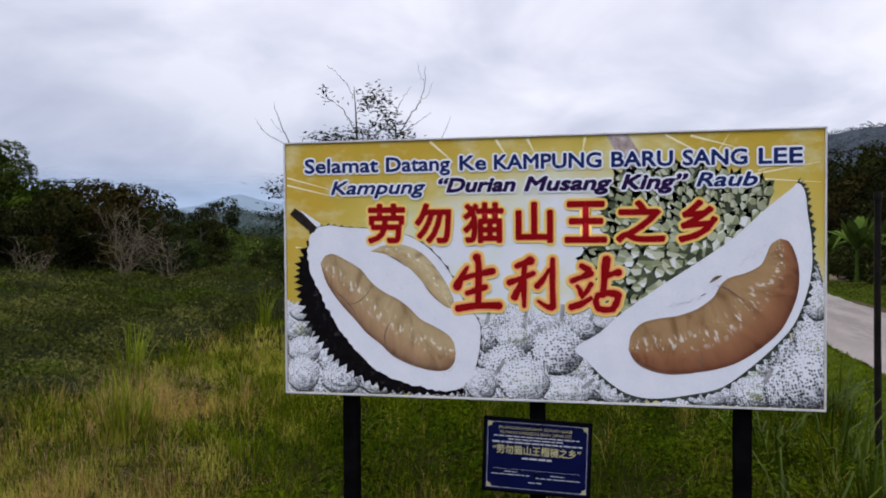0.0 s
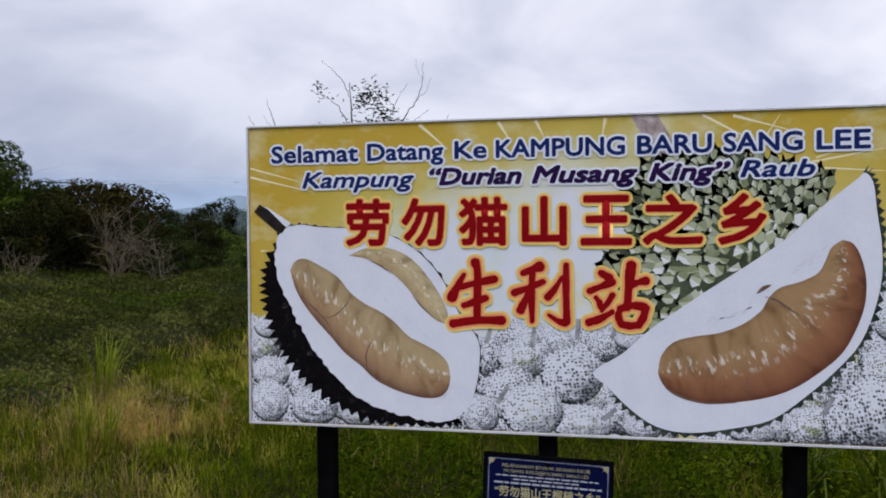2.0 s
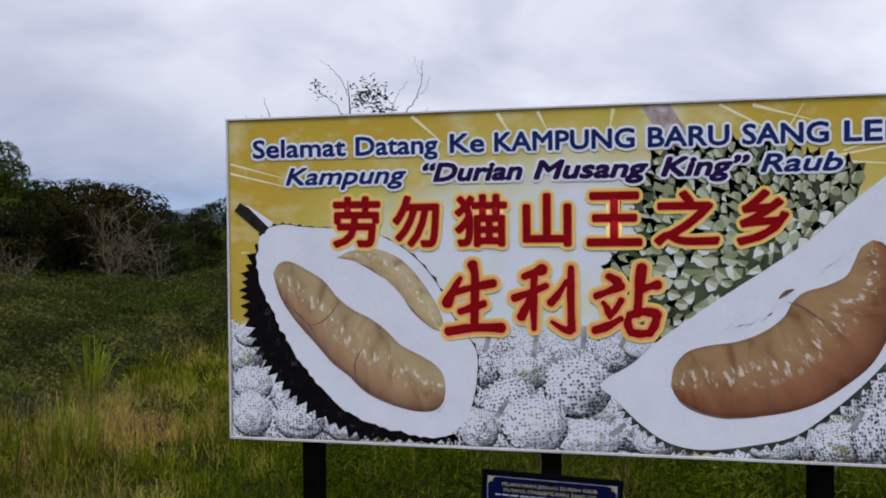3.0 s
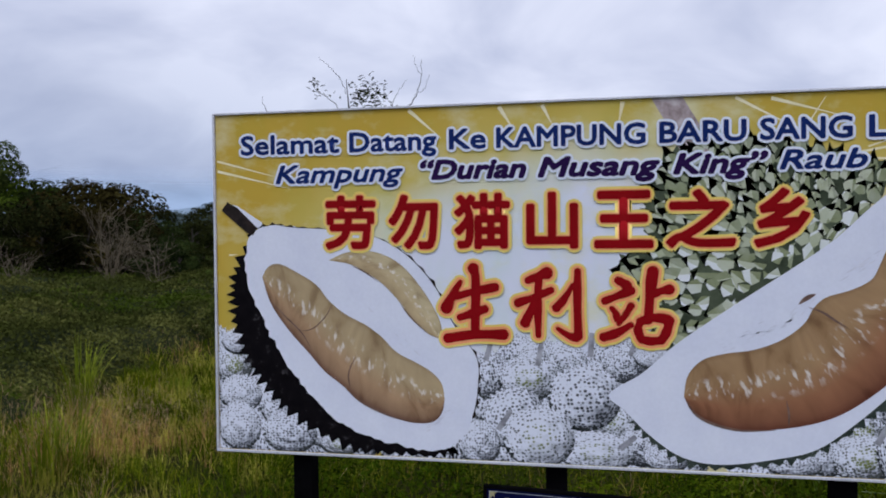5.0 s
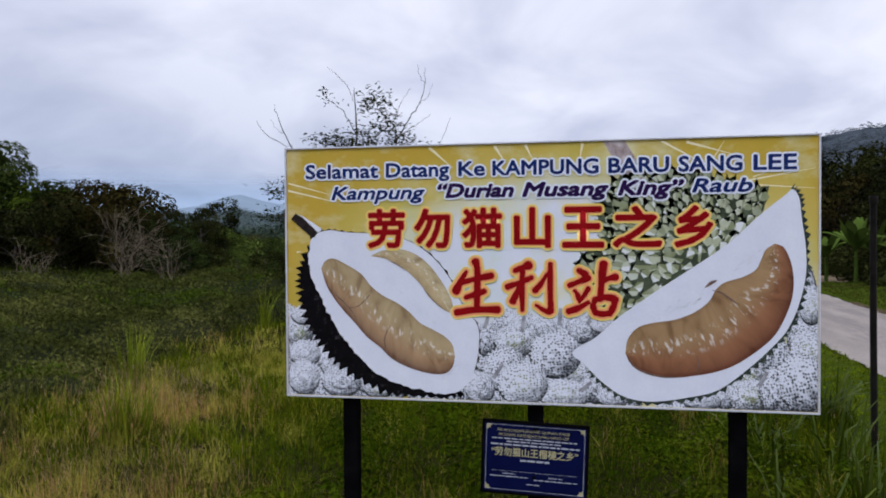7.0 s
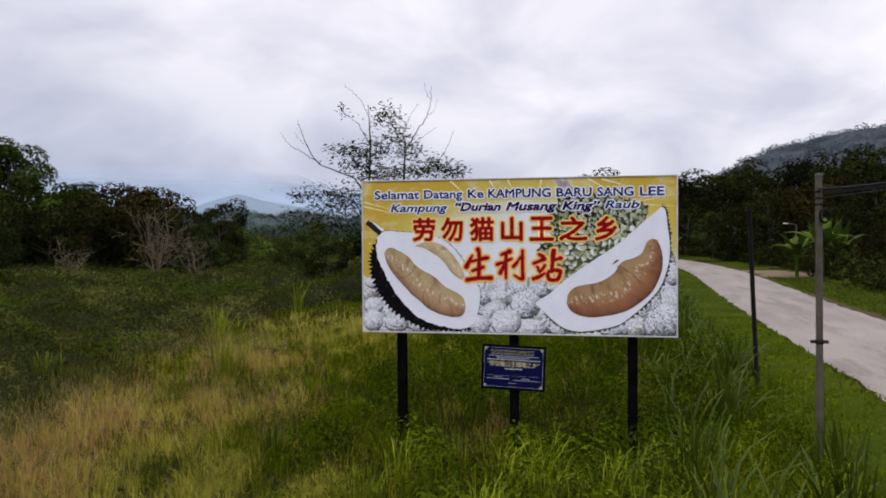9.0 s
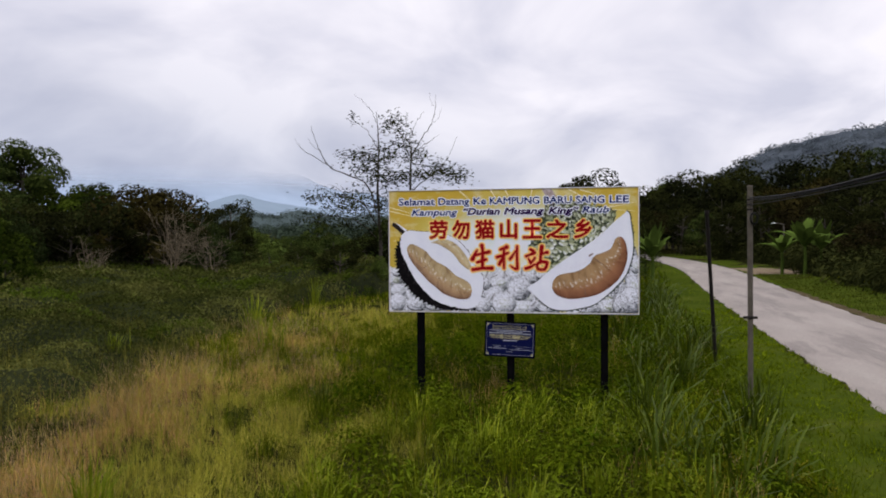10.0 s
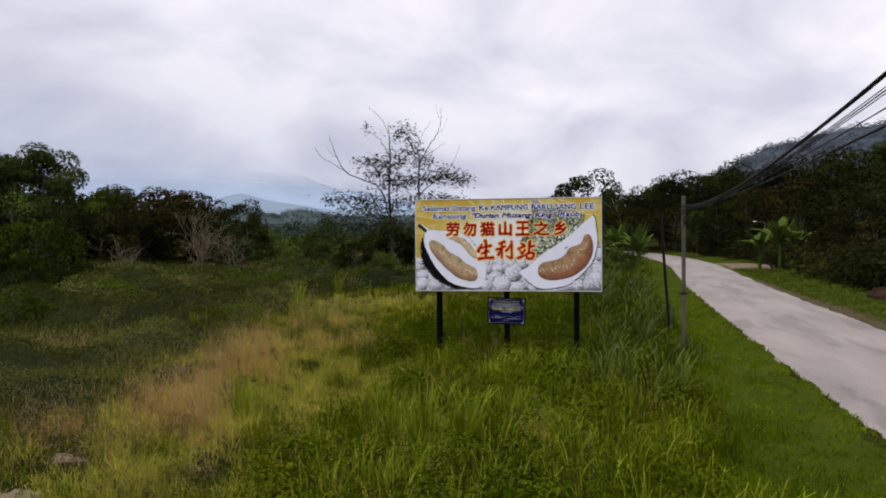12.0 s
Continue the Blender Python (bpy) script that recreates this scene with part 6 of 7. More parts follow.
black = thing("black_pole", "thin leaning rusty black pole in tall grass", "pole", at=pose(3.49, 3.79, 0.0))
buf = Buf()
s = np.linspace(-0.12, 1, 10)
buf.tube(np.stack([-0.27 * s, -0.70 * s + 0.02 * np.sin(3 * s), 2.85 * s], 1), np.linspace(0.038, 0.032, 10), 10)
put("shaft", buf.mesh("shaft"), M_RUST, black)
buf = Buf()
buf.tube([(-0.262, -0.68, 2.77), (-0.265, -0.69, 2.80), (-0.27, -0.70, 2.86)], [0.034, 0.043, 0.040], 10)
put("cap", buf.mesh("cap"), M_RUST, black)

for kk, cc, z0, rad in ((0.05, 0.0056, 2.86, 0.011), (0.05, 0.0047, 2.85, 0.0026), (0.0495, 0.0046, 2.845, 0.0034), (0.049, 0.0045, 2.84, 0.0026), (0.05, 0.0031, 2.84, 0.0034), (0.05, 0.002, 2.82, 0.006)):
    ys = np.linspace(0.245, -34, 60)
    buf = Buf()
    buf.tube(np.stack([3.36 - kk * (0.3 - ys) - 0.04 * step(0.0, 0.245, ys) * 0, ys - 0.0, z0 + cc * (ys + 4) ** 2], 1), [rad] * 60, 6)
    tagged(put("overhead_cable", buf.mesh("overhead_cable"), M_CABLE), "black overhead cable strung from the grey pole", "cable", "overhead cables")

M_LAMP = plain("lamp_housing", [(0.3, (0.55, 0.56, 0.58)), (0.7, (0.72, 0.73, 0.75))], 4, 40, 0.5, 0.05)
for x, y, top in ((15.6, 69.3, 3.0), (14.9, 45.5, 2.98)):
    lamp = thing("street_lamp", "grey roadside lamp post with a small pale head", "street lamp", "street lamps", at=at_ground(x, y, 0, 1, 0))
    g = float(land(x, y))
    buf = Buf()
    buf.tube([(0, 0, -0.3), (0, 0, 1.5), (0, 0, top - g)], [0.07, 0.06, 0.045], 8)
    put("post", buf.mesh("post"), M_GREYPOLE, lamp)
    buf = Buf()
    buf.tube([(0, 0, top - g - 0.03), (-0.3, -0.05, top - g + 0.05), (-0.6, -0.1, top - g + 0.08)], [0.03, 0.028, 0.025], 6)
    put("arm", buf.mesh("arm"), M_GREYPOLE, lamp)
    part("head", box(-0.86, -0.56, -0.15, -0.05, top - g + 0.05, top - g + 0.11, 0.02), M_LAMP, lamp, "pale lamp head")

# pale stump in the scrub, soil heap by the road
bm = box(-0.2, 0.2, -0.12, 0.12, -0.3, 1.0, 0.05)
for v_ in bm.verts:
    v_.co.x *= 1.15 - 0.35 * max(0, v_.co.z)
stump = part("pale_stump", bm, plain("bleached_wood", [(0.3, (0.45, 0.44, 0.42)), (0.7, (0.62, 0.61, 0.6))], 6, 40, 0.9, 0.4), None)
stump.matrix_world = pose(-33.2, 38.4, float(land(-33.2, 38.4)), 4, 3, 20)
tagged(stump, "bleached pale stump standing in the scrub", "stump")
bm = bmesh.new()
bmesh.ops.create_icosphere(bm, subdivisions=4, radius=1.0)
for v_ in bm.verts:
    k = 1 + 0.30 * noise.noise(v_.co * 1.7) + 0.16 * noise.noise(v_.co * 4.3) + 0.10 * noise.noise(v_.co * 10)
    v_.co = Vector((v_.co.x * 2.1 * k, v_.co.y * 2.4 * k, max(v_.co.z, -0.3) * 0.62 * k))
heap = part("soil_heap", bm, plain("brown_soil", [(0.3, (0.014, 0.009, 0.006)), (0.7, (0.042, 0.026, 0.019))], 1.5, 14, 0.95, 0.6, dist=0.05), None)
heap.matrix_world = pose(13.4, 13.2, float(land(13.4, 13.2)))
tagged(heap, "rough brown soil heap beside the road", "soil heap")

# ---- ground cover: countless blades and leaves ----
def fan(n, near, far, a0, a1, r):
    """Places spread over the field, thinning with distance from its near edge."""
    d = np.exp(r.uniform(math.log(near), math.log(far), n))
    a = np.radians(r.uniform(a0, a1, n))
    return 1.5 - d * np.sin(a), -14.7 + d * np.cos(a)


def blobs(x, y, rows):
    return sum(k * np.exp(-(((x - cx) / rx) ** 2) - ((y - cy) / ry_) ** 2) for cx, cy, rx, ry_, k in rows)


def dry_mask(x, y):
    """Plumes of dry grass stand in patches."""
    g = blobs(x, y, ((-4.6, -3.9, 0.9, 1.7, 1.1), (-3.7, -5.9, 0.7, 0.8, 1.0), (-5.0, -0.8, 1.2, 1.7, 0.85), (-5.0, 3.3, 1.0, 0.9, 0.95), (-6.1, 4.6, 0.9, 0.8, 0.5), (-4.7, -6.9, 0.6, 0.5, 0.8),
                     (-3.0, -6.8, 0.7, 0.4, 0.5), (-8.6, -1.8, 1.1, 0.5, 0.9), (-8.3, 10.6, 1.2, 0.7, 0.7), (-3.4, 0.9, 1.0, 0.9, 0.55), (-0.6, 0.5, 0.6, 0.5, 0.4)))
    return g + 0.26 * wave(x, y, 1.7, 31) + 0.20 * wave(x, y, 0.6, 32) - 0.08


def yellow_mask(x, y):
    g = blobs(x, y, ((-5.2, 6.5, 3.4, 5.5, 0.62), (-5.0, -2.5, 2.3, 3.6, 1.0), (-3.3, -5.2, 1.3, 1.8, 1.0), (-1.8, -2.7, 1.2, 2.0, 0.55), (-5.5, 11.5, 3.0, 2.2, 0.9), (-8.4, -1.8, 1.6, 0.5, 1.0), (-10.5, 8.2, 1.6, 0.4, 1.0), (-0.4, -6.2, 0.8, 0.6, 0.7), (-3.0, -8.2, 1.2, 1.2, 1.0)))
    return g + 0.30 * wave(x, y, 1.5, 33)


def scrub_mask(x, y):
    edge = np.interp(y, [-9, -7.5, -6.2, -4.5, 0.4, 3, 7, 10, 14, 18, 24, 34], [-5.4, -5.1, -4.5, -4.9, -6.1, -6.9, -7.8, -8.4, -8.0, -6.5, -3.0, 2.0])
    open_ = blobs(x, y, ((-8.4, -1.8, 1.5, 0.45, 1.0), (-6.6, 5.0, 0.9, 0.5, 1.0), (-10.5, 8.2, 1.6, 0.4, 0.8), (-5.4, -6.9, 0.8, 0.5, 1.0)))
    return step(0.6, -0.8, x - edge + 0.55 * wave(x, y, 3.0, 34)) * (1 - step(0.35, 0.6, open_ + 0.15 * wave(x, y, 0.8, 48)))


def verge_mask(x, y):
    k = x - road_left(np.clip(y, -40, 70))
    left = step(-2.5, -1.1, k + 0.35 * wave(x, y, 1.5, 35))
    return left


def on_road(x, y):
    k = x - road_left(np.clip(y, -40, 70))
    return (k > 0.02) & (k < ROAD_W - 0.02)


def bare_mask(x, y):
    return blobs(x, y, ((-4.1, -7.6, 0.55, 0.25, 1), (-3.75, -8.5, 0.5, 0.3, 1), (-6.9, 5.0, 0.45, 0.22, 1))) * (0.7 + 0.4 * wave(x, y, 0.9, 36))


def cover(name, label, category, material, x, y, height, width, lean):
    p = np.stack([x, y, land(x, y) - 0.02], 1)
    v, q, t_ = blades(p, height, width, lean, rng)
    tagged(put(name, fast_mesh(name, v, q, t_), material), label, category, kind="stuff")


x1, y1 = fan(300000, 5.5, 60, -26, 42, rng)
x2, y2 = rng.uniform(-9, 5.4, 190000), rng.uniform(-6.5, 9.5, 190000)
x, y = np.r_[x1, x2], np.r_[y1, y2]
far = np.hypot(x - 1.5, y + 14.7)
wide = np.clip(np.minimum(far, 1.6 * np.hypot(x - 0.2, y + 4.2)) / 16, 0.55, 3.0)
ok = ~on_road(x, y)
u = rng.random(len(x))
verge = (verge_mask(x, y) > u) & ok
scrub = (scrub_mask(x, y) > 0.5) & ok & ~verge
dry = (dry_mask(x, y) > 0.22 + 0.55 * u) & ok & ~verge & ~scrub
yellow = (yellow_mask(x, y) > 0.35 + 0.4 * u) & ok & ~verge & ~scrub & ~dry
bare = (bare_mask(x, y) > 0.30 + 0.35 * u)
green = ok & ~verge & ~scrub & ~dry & ~yellow
leafy = blobs(x, y, ((1.2, -3.5, 3.2, 4.5, 1.0), (0.8, 3.0, 3.0, 3.5, 1.0), (2.5, 8.0, 2.0, 6.0, 1.0), (0.5, -8.0, 3.5, 1.5, 0.8)))
green &= rng.random(len(x)) > 0.80 * np.clip(leafy, 0, 1) * (1 - step(-3.4, -2.2, x - road_left(np.clip(y, -40, 70))))
hn = 0.95 + 0.30 * wave(x, y, 1.6, 37) + 0.32 * wave(x, y, 0.55, 38)
rr = rng.random(len(x))


def lay(name, label, category, material, sel, h0, h1, w, lean):
    sel = sel & ~bare & (wave(x, y, 0.42, 39) + 0.7 * wave(x, y, 1.1, 40) > -0.45 + 0.9 * (rr - 0.5))
    cover(name, label, category, material, x[sel], y[sel], (h0 + (h1 - h0) * rr[sel]) * np.clip(hn[sel], 0.45, 1.6), w * wide[sel], lean)


lay("dry_grass", "feathery pinkish-brown dry grass in patches", "grass", M_DRY, dry & (rr < 0.72), 0.25, 0.62, 0.0042, 0.75)
tops = dry & (rng.random(len(x)) < 0.5)
p = np.stack([x[tops], y[tops], land(x[tops], y[tops]) + 0.22 + 0.36 * rng.random(int(tops.sum()))], 1)
v, q, t_ = blades(p + rng.normal(0, 0.03, p.shape), rng.uniform(0.05, 0.13, len(p)), 0.0035 * wide[tops], 0.9, rng)
tagged(put("seed_plumes", fast_mesh("seed_plumes", v, q, t_), M_PLUME), "pinkish seed plumes over the dry grass", "grass", kind="stuff")
lay("straw_grass", "yellow-green grass among the dry stalks", "grass", M_YELLOW, dry & (rr >= 0.72), 0.22, 0.42, 0.008, 0.6)
lay("yellowing_grass", "olive-yellow field grass", "grass", M_YELLOW, yellow, 0.12, 0.36, 0.0075, 0.8)
lay("field_grass", "mixed green field grass", "grass", M_GRASS, green & (u < 0.38), 0.12, 0.36, 0.0080, 0.8)
lay("lush_grass", "lush green grass round the posts", "grass", M_LUSH, green & (u >= 0.38), 0.14, 0.42, 0.010, 0.8)
lay("verge_grass", "short mown grass along the road", "grass", M_LAWN, verge & (rr < 0.5), 0.05, 0.13, 0.010, 0.7)

yv = -9.5 + 24 * rng.random(42000) ** 1.6
xv = road_left(yv) - 2.7 + 2.72 * rng.random(42000)
thick = rng.random(42000) < 0.45 + 0.4 * wave(xv, yv, 0.7, 61)
yv, xv = yv[thick], xv[thick]
cover("verge_grass", "short bright green turf along the road's edge", "grass", M_LAWN, xv, yv, rng.uniform(0.04, 0.12, len(xv)) * (1 + 0.5 * step(-1.2, -2.6, xv - road_left(yv))), 0.011 + 0.0007 * (yv + 9.5), 0.9)
yv = -4 + 40 * rng.random(17000) ** 1.3
xv = road_left(yv) + ROAD_W + 0.3 + 3.2 * rng.random(17000)
cover("verge_grass", "short green turf beyond the road", "grass", M_FARLAWN, xv, yv, rng.uniform(0.05, 0.13, len(xv)), 0.022 + 0.0006 * (yv + 4), 0.9)

xn, yn = rng.uniform(-15, -4.4, 52000), rng.uniform(-9, 8, 52000)
keep = (scrub_mask(xn, yn) > 0.5) & (wave(xn, yn, 1.8, 62) + 0.6 * wave(xn, yn, 0.7, 63) > 0.1 + 0.05 * (yn + 4) + 0.5 * (rng.random(52000) - 0.5))
xn, yn = xn[keep], yn[keep]
cover("scrub_grass", "olive grass growing through the near scrub", "grass", M_OLIVEGRASS, xn, yn, rng.uniform(0.25, 0.75, len(xn)), 0.011, 0.7)

# coarser grass over the rest of the field and beyond the road
xo, yo = rng.uniform(-34, 24, 52000), rng.uniform(-34, 34, 52000)
ko = xo - road_left(np.clip(yo, -40, 70))
keep = ((ko < -1.4) & ((yo < -9.2) | ((xo < -20) & (yo < -2)))) | (ko > ROAD_W + 3.4)
xo, yo = xo[keep], yo[keep]
cover("rough_grass", "rough green and yellowing grass of the open field", "grass", M_GRASS, xo, yo, rng.uniform(0.12, 0.34, len(xo)), 0.03, 0.8)


def clumps(name, label, category, material, cx, cy, rad, high, per, size, r):
    """Low leafy mounds: leaves on and in many small domes."""
    n = len(cx)
    e = r.normal(0, 1, (n, per, 3))
    e /= np.linalg.norm(e, axis=2)[..., None]
    e[..., 2] = np.abs(e[..., 2])
    k = r.uniform(0.78, 1.08, (n, per, 1))
    base = np.stack([cx, cy, land(cx, cy)], 1)[:, None]
    p = base + e * k * np.stack([rad, rad, high], 1)[:, None]
    nrm = e + (0, 0, 0.3) + r.normal(0, 0.3, (n, per, 3))
    s = (size[:, None] * r.uniform(0.6, 1.3, (n, per))).ravel()
    v, q = leaves(p.reshape(-1, 3), nrm.reshape(-1, 3), s * 1.35, s * 0.45, r)
    tagged(put(name, fast_mesh(name, v, q), material), label, category, kind="stuff")


# scrub over the left of the field: one rolling blanket of soft mounds
MX, MY = np.arange(-64, 5.01, 0.25), np.arange(-10, 48.01, 0.25)
mound = np.zeros((len(MY), len(MX)))
owner = np.zeros((len(MY), len(MX)), int)
for number in range(1500):
    cx, cy = rng.uniform(-63, 4), rng.uniform(-9, 47)
    if float(scrub_mask(cx, cy)) < 0.5:
        continue
    away = math.hypot(cx - 1.5, cy + 14.7)
    rad = rng.uniform(0.45, 1.5) * min(1.7, 0.6 + away / 45)
    hh = min(1.2, rad * rng.uniform(0.3, 0.95)) * (0.75 + 0.25 * math.sin(cx * 0.4 + cy * 0.23))
    i0, i1 = np.searchsorted(MX, (cx - rad, cx + rad))
    j0, j1 = np.searchsorted(MY, (cy - rad, cy + rad))
    dx, dy_ = np.meshgrid(MX[i0:i1] - cx, MY[j0:j1] - cy)
    dome = hh * np.clip(1 - (dx**2 + dy_**2) / rad**2, 0, 1) ** 0.8
    owner[j0:j1, i0:i1] = np.where(dome > mound[j0:j1, i0:i1], number, owner[j0:j1, i0:i1])
    mound[j0:j1, i0:i1] = np.maximum(mound[j0:j1, i0:i1], dome)
MGX, MGY = np.meshgrid(MX, MY)
mound = mound * step(0.45, 1.0, scrub_mask(MGX, MGY))
slope_y, slope_x = np.gradient(mound, 0.25)


# added sheet just under the leaves closes gaps; its dark colour holds inner shade
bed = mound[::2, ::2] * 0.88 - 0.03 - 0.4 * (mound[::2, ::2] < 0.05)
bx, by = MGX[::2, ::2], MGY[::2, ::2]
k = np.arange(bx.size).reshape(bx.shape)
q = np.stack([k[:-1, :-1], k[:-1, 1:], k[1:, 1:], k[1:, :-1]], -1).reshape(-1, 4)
tagged(put("scrub_bed", smooth(fast_mesh("scrub_bed", np.stack([bx, by, land(bx, by) + bed], -1).reshape(-1, 3), q)), M_BED), "filler sheet under the scrub leaves, inner shade put into its colour", "scrub", kind="stuff")


def on_grid(a, x, y):
    i = np.clip(((x - MX[0]) / 0.25).astype(int), 0, len(MX) - 2)
    j = np.clip(((y - MY[0]) / 0.25).astype(int), 0, len(MY) - 2)
    fx, fy = np.clip((x - MX[i]) / 0.25, 0, 1), np.clip((y - MY[j]) / 0.25, 0, 1)
    return (a[j, i] * (1 - fx) + a[j, i + 1] * fx) * (1 - fy) + (a[j + 1, i] * (1 - fx) + a[j + 1, i + 1] * fx) * fy


def lush_band(x, y):
    g = blobs(x, y, ((-12.0, 17.5, 5.0, 2.2, 0.9), (-9, 22, 6, 3, 0.6), (-29, 31, 9, 3.5, 0.9), (-15.5, 8.0, 4.0, 1.6, 0.9), (-20, 13, 5, 4, 0.6), (-11.2, 4.4, 2.5, 0.7, 0.55), (-8.2, 3.0, 0.8, 2.0, 0.7), (-7.6, -7.0, 1.5, 1.5, 0.5), (-16, 26, 8, 2, 0.4)))
    return g + 0.22 * wave(x, y, 3.2, 42) + 0.15 * wave(x, y, 1.2, 44)


x3, y3 = fan(330000, 8.5, 72, -4, 46, rng)
xs, ys = rng.uniform(-15, -4, 70000), rng.uniform(-9, 17, 70000)
x3, y3 = np.r_[x3, xs], np.r_[y3, ys]
keep = (scrub_mask(x3, y3) > 0.35 + 0.3 * rng.random(len(x3))) & ~on_road(x3, y3) & (verge_mask(x3, y3) < 0.5) & (y3 < 47)
x3, y3 = x3[keep], y3[keep]
far = np.hypot(x3 - 1.5, y3 + 14.7)
nrm = np.stack([-on_grid(slope_x, x3, y3), -on_grid(slope_y, x3, y3), 0 * x3 + 0.8], 1) + rng.normal(0, 0.75, (len(x3), 3))
p = np.stack([x3, y3, land(x3, y3) + on_grid(mound, x3, y3) * rng.random(len(x3)) ** 0.18 + np.abs(rng.normal(0.0, 0.06, len(x3))) * np.clip(far / 18, 0.6, 2.0)], 1)
size = np.clip(far / 360, 0.032, 0.13) * rng.uniform(0.6, 1.4, len(x3))
tone = np.random.default_rng(71).random(1501)
i3 = np.clip(np.rint((x3 - MX[0]) / 0.25).astype(int), 0, len(MX) - 1)
j3 = np.clip(np.rint((y3 - MY[0]) / 0.25).astype(int), 0, len(MY) - 1)
own = tone[owner[j3, i3]] + 0.10 * wave(x3, y3, 6.0, 46)
pick = lush_band(x3, y3) + 0.5 * (own - 0.5) + rng.normal(0, 0.06, len(x3)) > 0.62
pale = ~pick & (own > 0.58)
for sel, nm, lb, mt in ((~pick & ~pale, "scrub", "dark grey-green low scrub in soft mounds", M_SCRUB), (pale, "grey_scrub", "paler grey-green shrubs among the scrub", M_GREYSCRUB), (pick, "weed_thicket", "brighter green weeds among the scrub", M_THICKET)):
    v, q = leaves(p[sel], nrm[sel], size[sel], size[sel] * 0.6, rng)
    tagged(put(nm, fast_mesh(nm, v, q), mt), lb, "scrub", kind="stuff")

# leafy weeds round the posts and in the near field
cx, cy = rng.uniform(-3.2, 4.3, 2500), rng.uniform(-9.8, 9, 2500)
keep = (dry_mask(cx, cy) < 0.45) & (verge_mask(cx, cy) < 0.4) & ~on_road(cx, cy) & (wave(cx, cy, 1.5, 43) > -0.35) & (yellow_mask(cx, cy) < 0.6)
cx, cy = cx[keep], cy[keep]
olive = blobs(cx, cy, ((3.0, -4.5, 1.3, 3.0, 1.0), (-2.0, -7.8, 1.8, 1.6, 1.1))) + 0.3 * wave(cx, cy, 1.3, 45) > 0.5
# from the board back, the darker leaf puts the board's shade into the colour
for sel, nm, lb, mt in ((~olive & (cy < -0.8), "weeds", "leafy green weeds in the near field", M_NEARWEED), (~olive & (cy >= -0.8), "weeds", "leafy green weeds around the posts, the board's shade in their colour", M_WEED), (olive, "olive_weeds", "olive and brownish weeds in the near grass", M_OLIVEWEED)):
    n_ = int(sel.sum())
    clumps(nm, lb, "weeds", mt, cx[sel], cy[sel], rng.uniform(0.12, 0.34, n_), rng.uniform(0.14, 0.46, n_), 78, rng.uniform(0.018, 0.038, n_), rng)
cx, cy = rng.uniform(-2.6, 3.9, 330), rng.uniform(-9.2, 8.5, 330)
keep = (dry_mask(cx, cy) < 0.35) & (verge_mask(cx, cy) < 0.3) & (yellow_mask(cx, cy) < 0.5) & (wave(cx, cy, 2.0, 47) > -0.3) & ((cx > -1.6) | (cy > -5))
cx, cy = cx[keep], cy[keep]
# mounds behind the board leave out the bright leaf, for the same shade
sort = rng.random(len(cx)) * np.where(cy > -0.6, 0.72, 1.0)
for lo, hi, nm, lb, mt in ((0, 0.42, "weeds", "rounded mound of mid-green leafy weeds", M_NEARWEED), (0.42, 0.72, "dark_weeds", "deep green leafy weeds in low mounds", M_WEED), (0.72, 1.0, "bright_weeds", "fresh bright green leafy weeds in low mounds", M_MOUND)):
    sel = (sort >= lo) & (sort < hi)
    n_ = int(sel.sum())
    wide_ = rng.uniform(0.25, 0.6, n_)
    clumps(nm, lb, "weeds", mt, cx[sel], cy[sel], wide_, wide_ * rng.uniform(0.7, 1.15, n_), 300, rng.uniform(0.035, 0.065, n_), rng)
cx, cy = rng.normal(-5.4, 0.7, 46), rng.normal(5.0, 0.45, 46)
clumps("weeds", "low green creeper beside the tall tuft", "weeds", M_WEED, cx, cy, rng.uniform(0.12, 0.3, 46), rng.uniform(0.15, 0.32, 46), 60, np.full(46, 0.05), rng)
cx, cy = np.r_[rng.normal(1.3, 0.35, 22), rng.normal(0.9, 0.3, 12), rng.normal(2.5, 0.5, 16)], np.r_[rng.normal(-4.9, 0.4, 22), rng.normal(-3.2, 0.4, 12), rng.normal(1.2, 0.8, 16)]
clumps("bright_weeds", "pale green leafy weeds in the grass", "weeds", M_BRIGHTWEED, cx, cy, rng.uniform(0.12, 0.3, 50), rng.uniform(0.22, 0.45, 50), 80, np.full(50, 0.045), rng)
cx, cy = rng.uniform(1.0, 4.4, 420), rng.uniform(-5, 20, 420)
keep = (verge_mask(cx, cy) < 0.3) & (wave(cx, cy, 1.6, 53) > -0.2)
cx, cy = cx[keep], cy[keep]
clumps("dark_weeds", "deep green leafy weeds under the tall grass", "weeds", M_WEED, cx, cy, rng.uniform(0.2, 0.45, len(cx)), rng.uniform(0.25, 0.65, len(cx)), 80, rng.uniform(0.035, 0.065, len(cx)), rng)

cx, cy = np.r_[rng.normal(-4.8, 0.5, 60), rng.normal(-8.6, 0.7, 30), rng.normal(-3.4, 0.7, 30)], np.r_[rng.normal(-6.7, 0.5, 60), rng.normal(-1.8, 0.3, 30), rng.normal(-7.6, 0.5, 30)]
clumps("brown_weeds", "withered brown weeds at the field's edge", "weeds", M_BROWNWEED, cx, cy, rng.uniform(0.12, 0.3, 120), rng.uniform(0.15, 0.42, 120), 60, rng.uniform(0.02, 0.04, 120), rng)
cy = rng.uniform(9, 62, 420)
cx = road_left(cy) + ROAD_W + 3.5 + np.abs(rng.normal(0, 1.6, 420))
cy = np.where(np.hypot(cx - 12.4, cy - 12.2) < 2.6, cy + 8, cy)
cx = road_left(cy) + ROAD_W + 3.5 + np.abs(rng.normal(0, 1.6, 420))
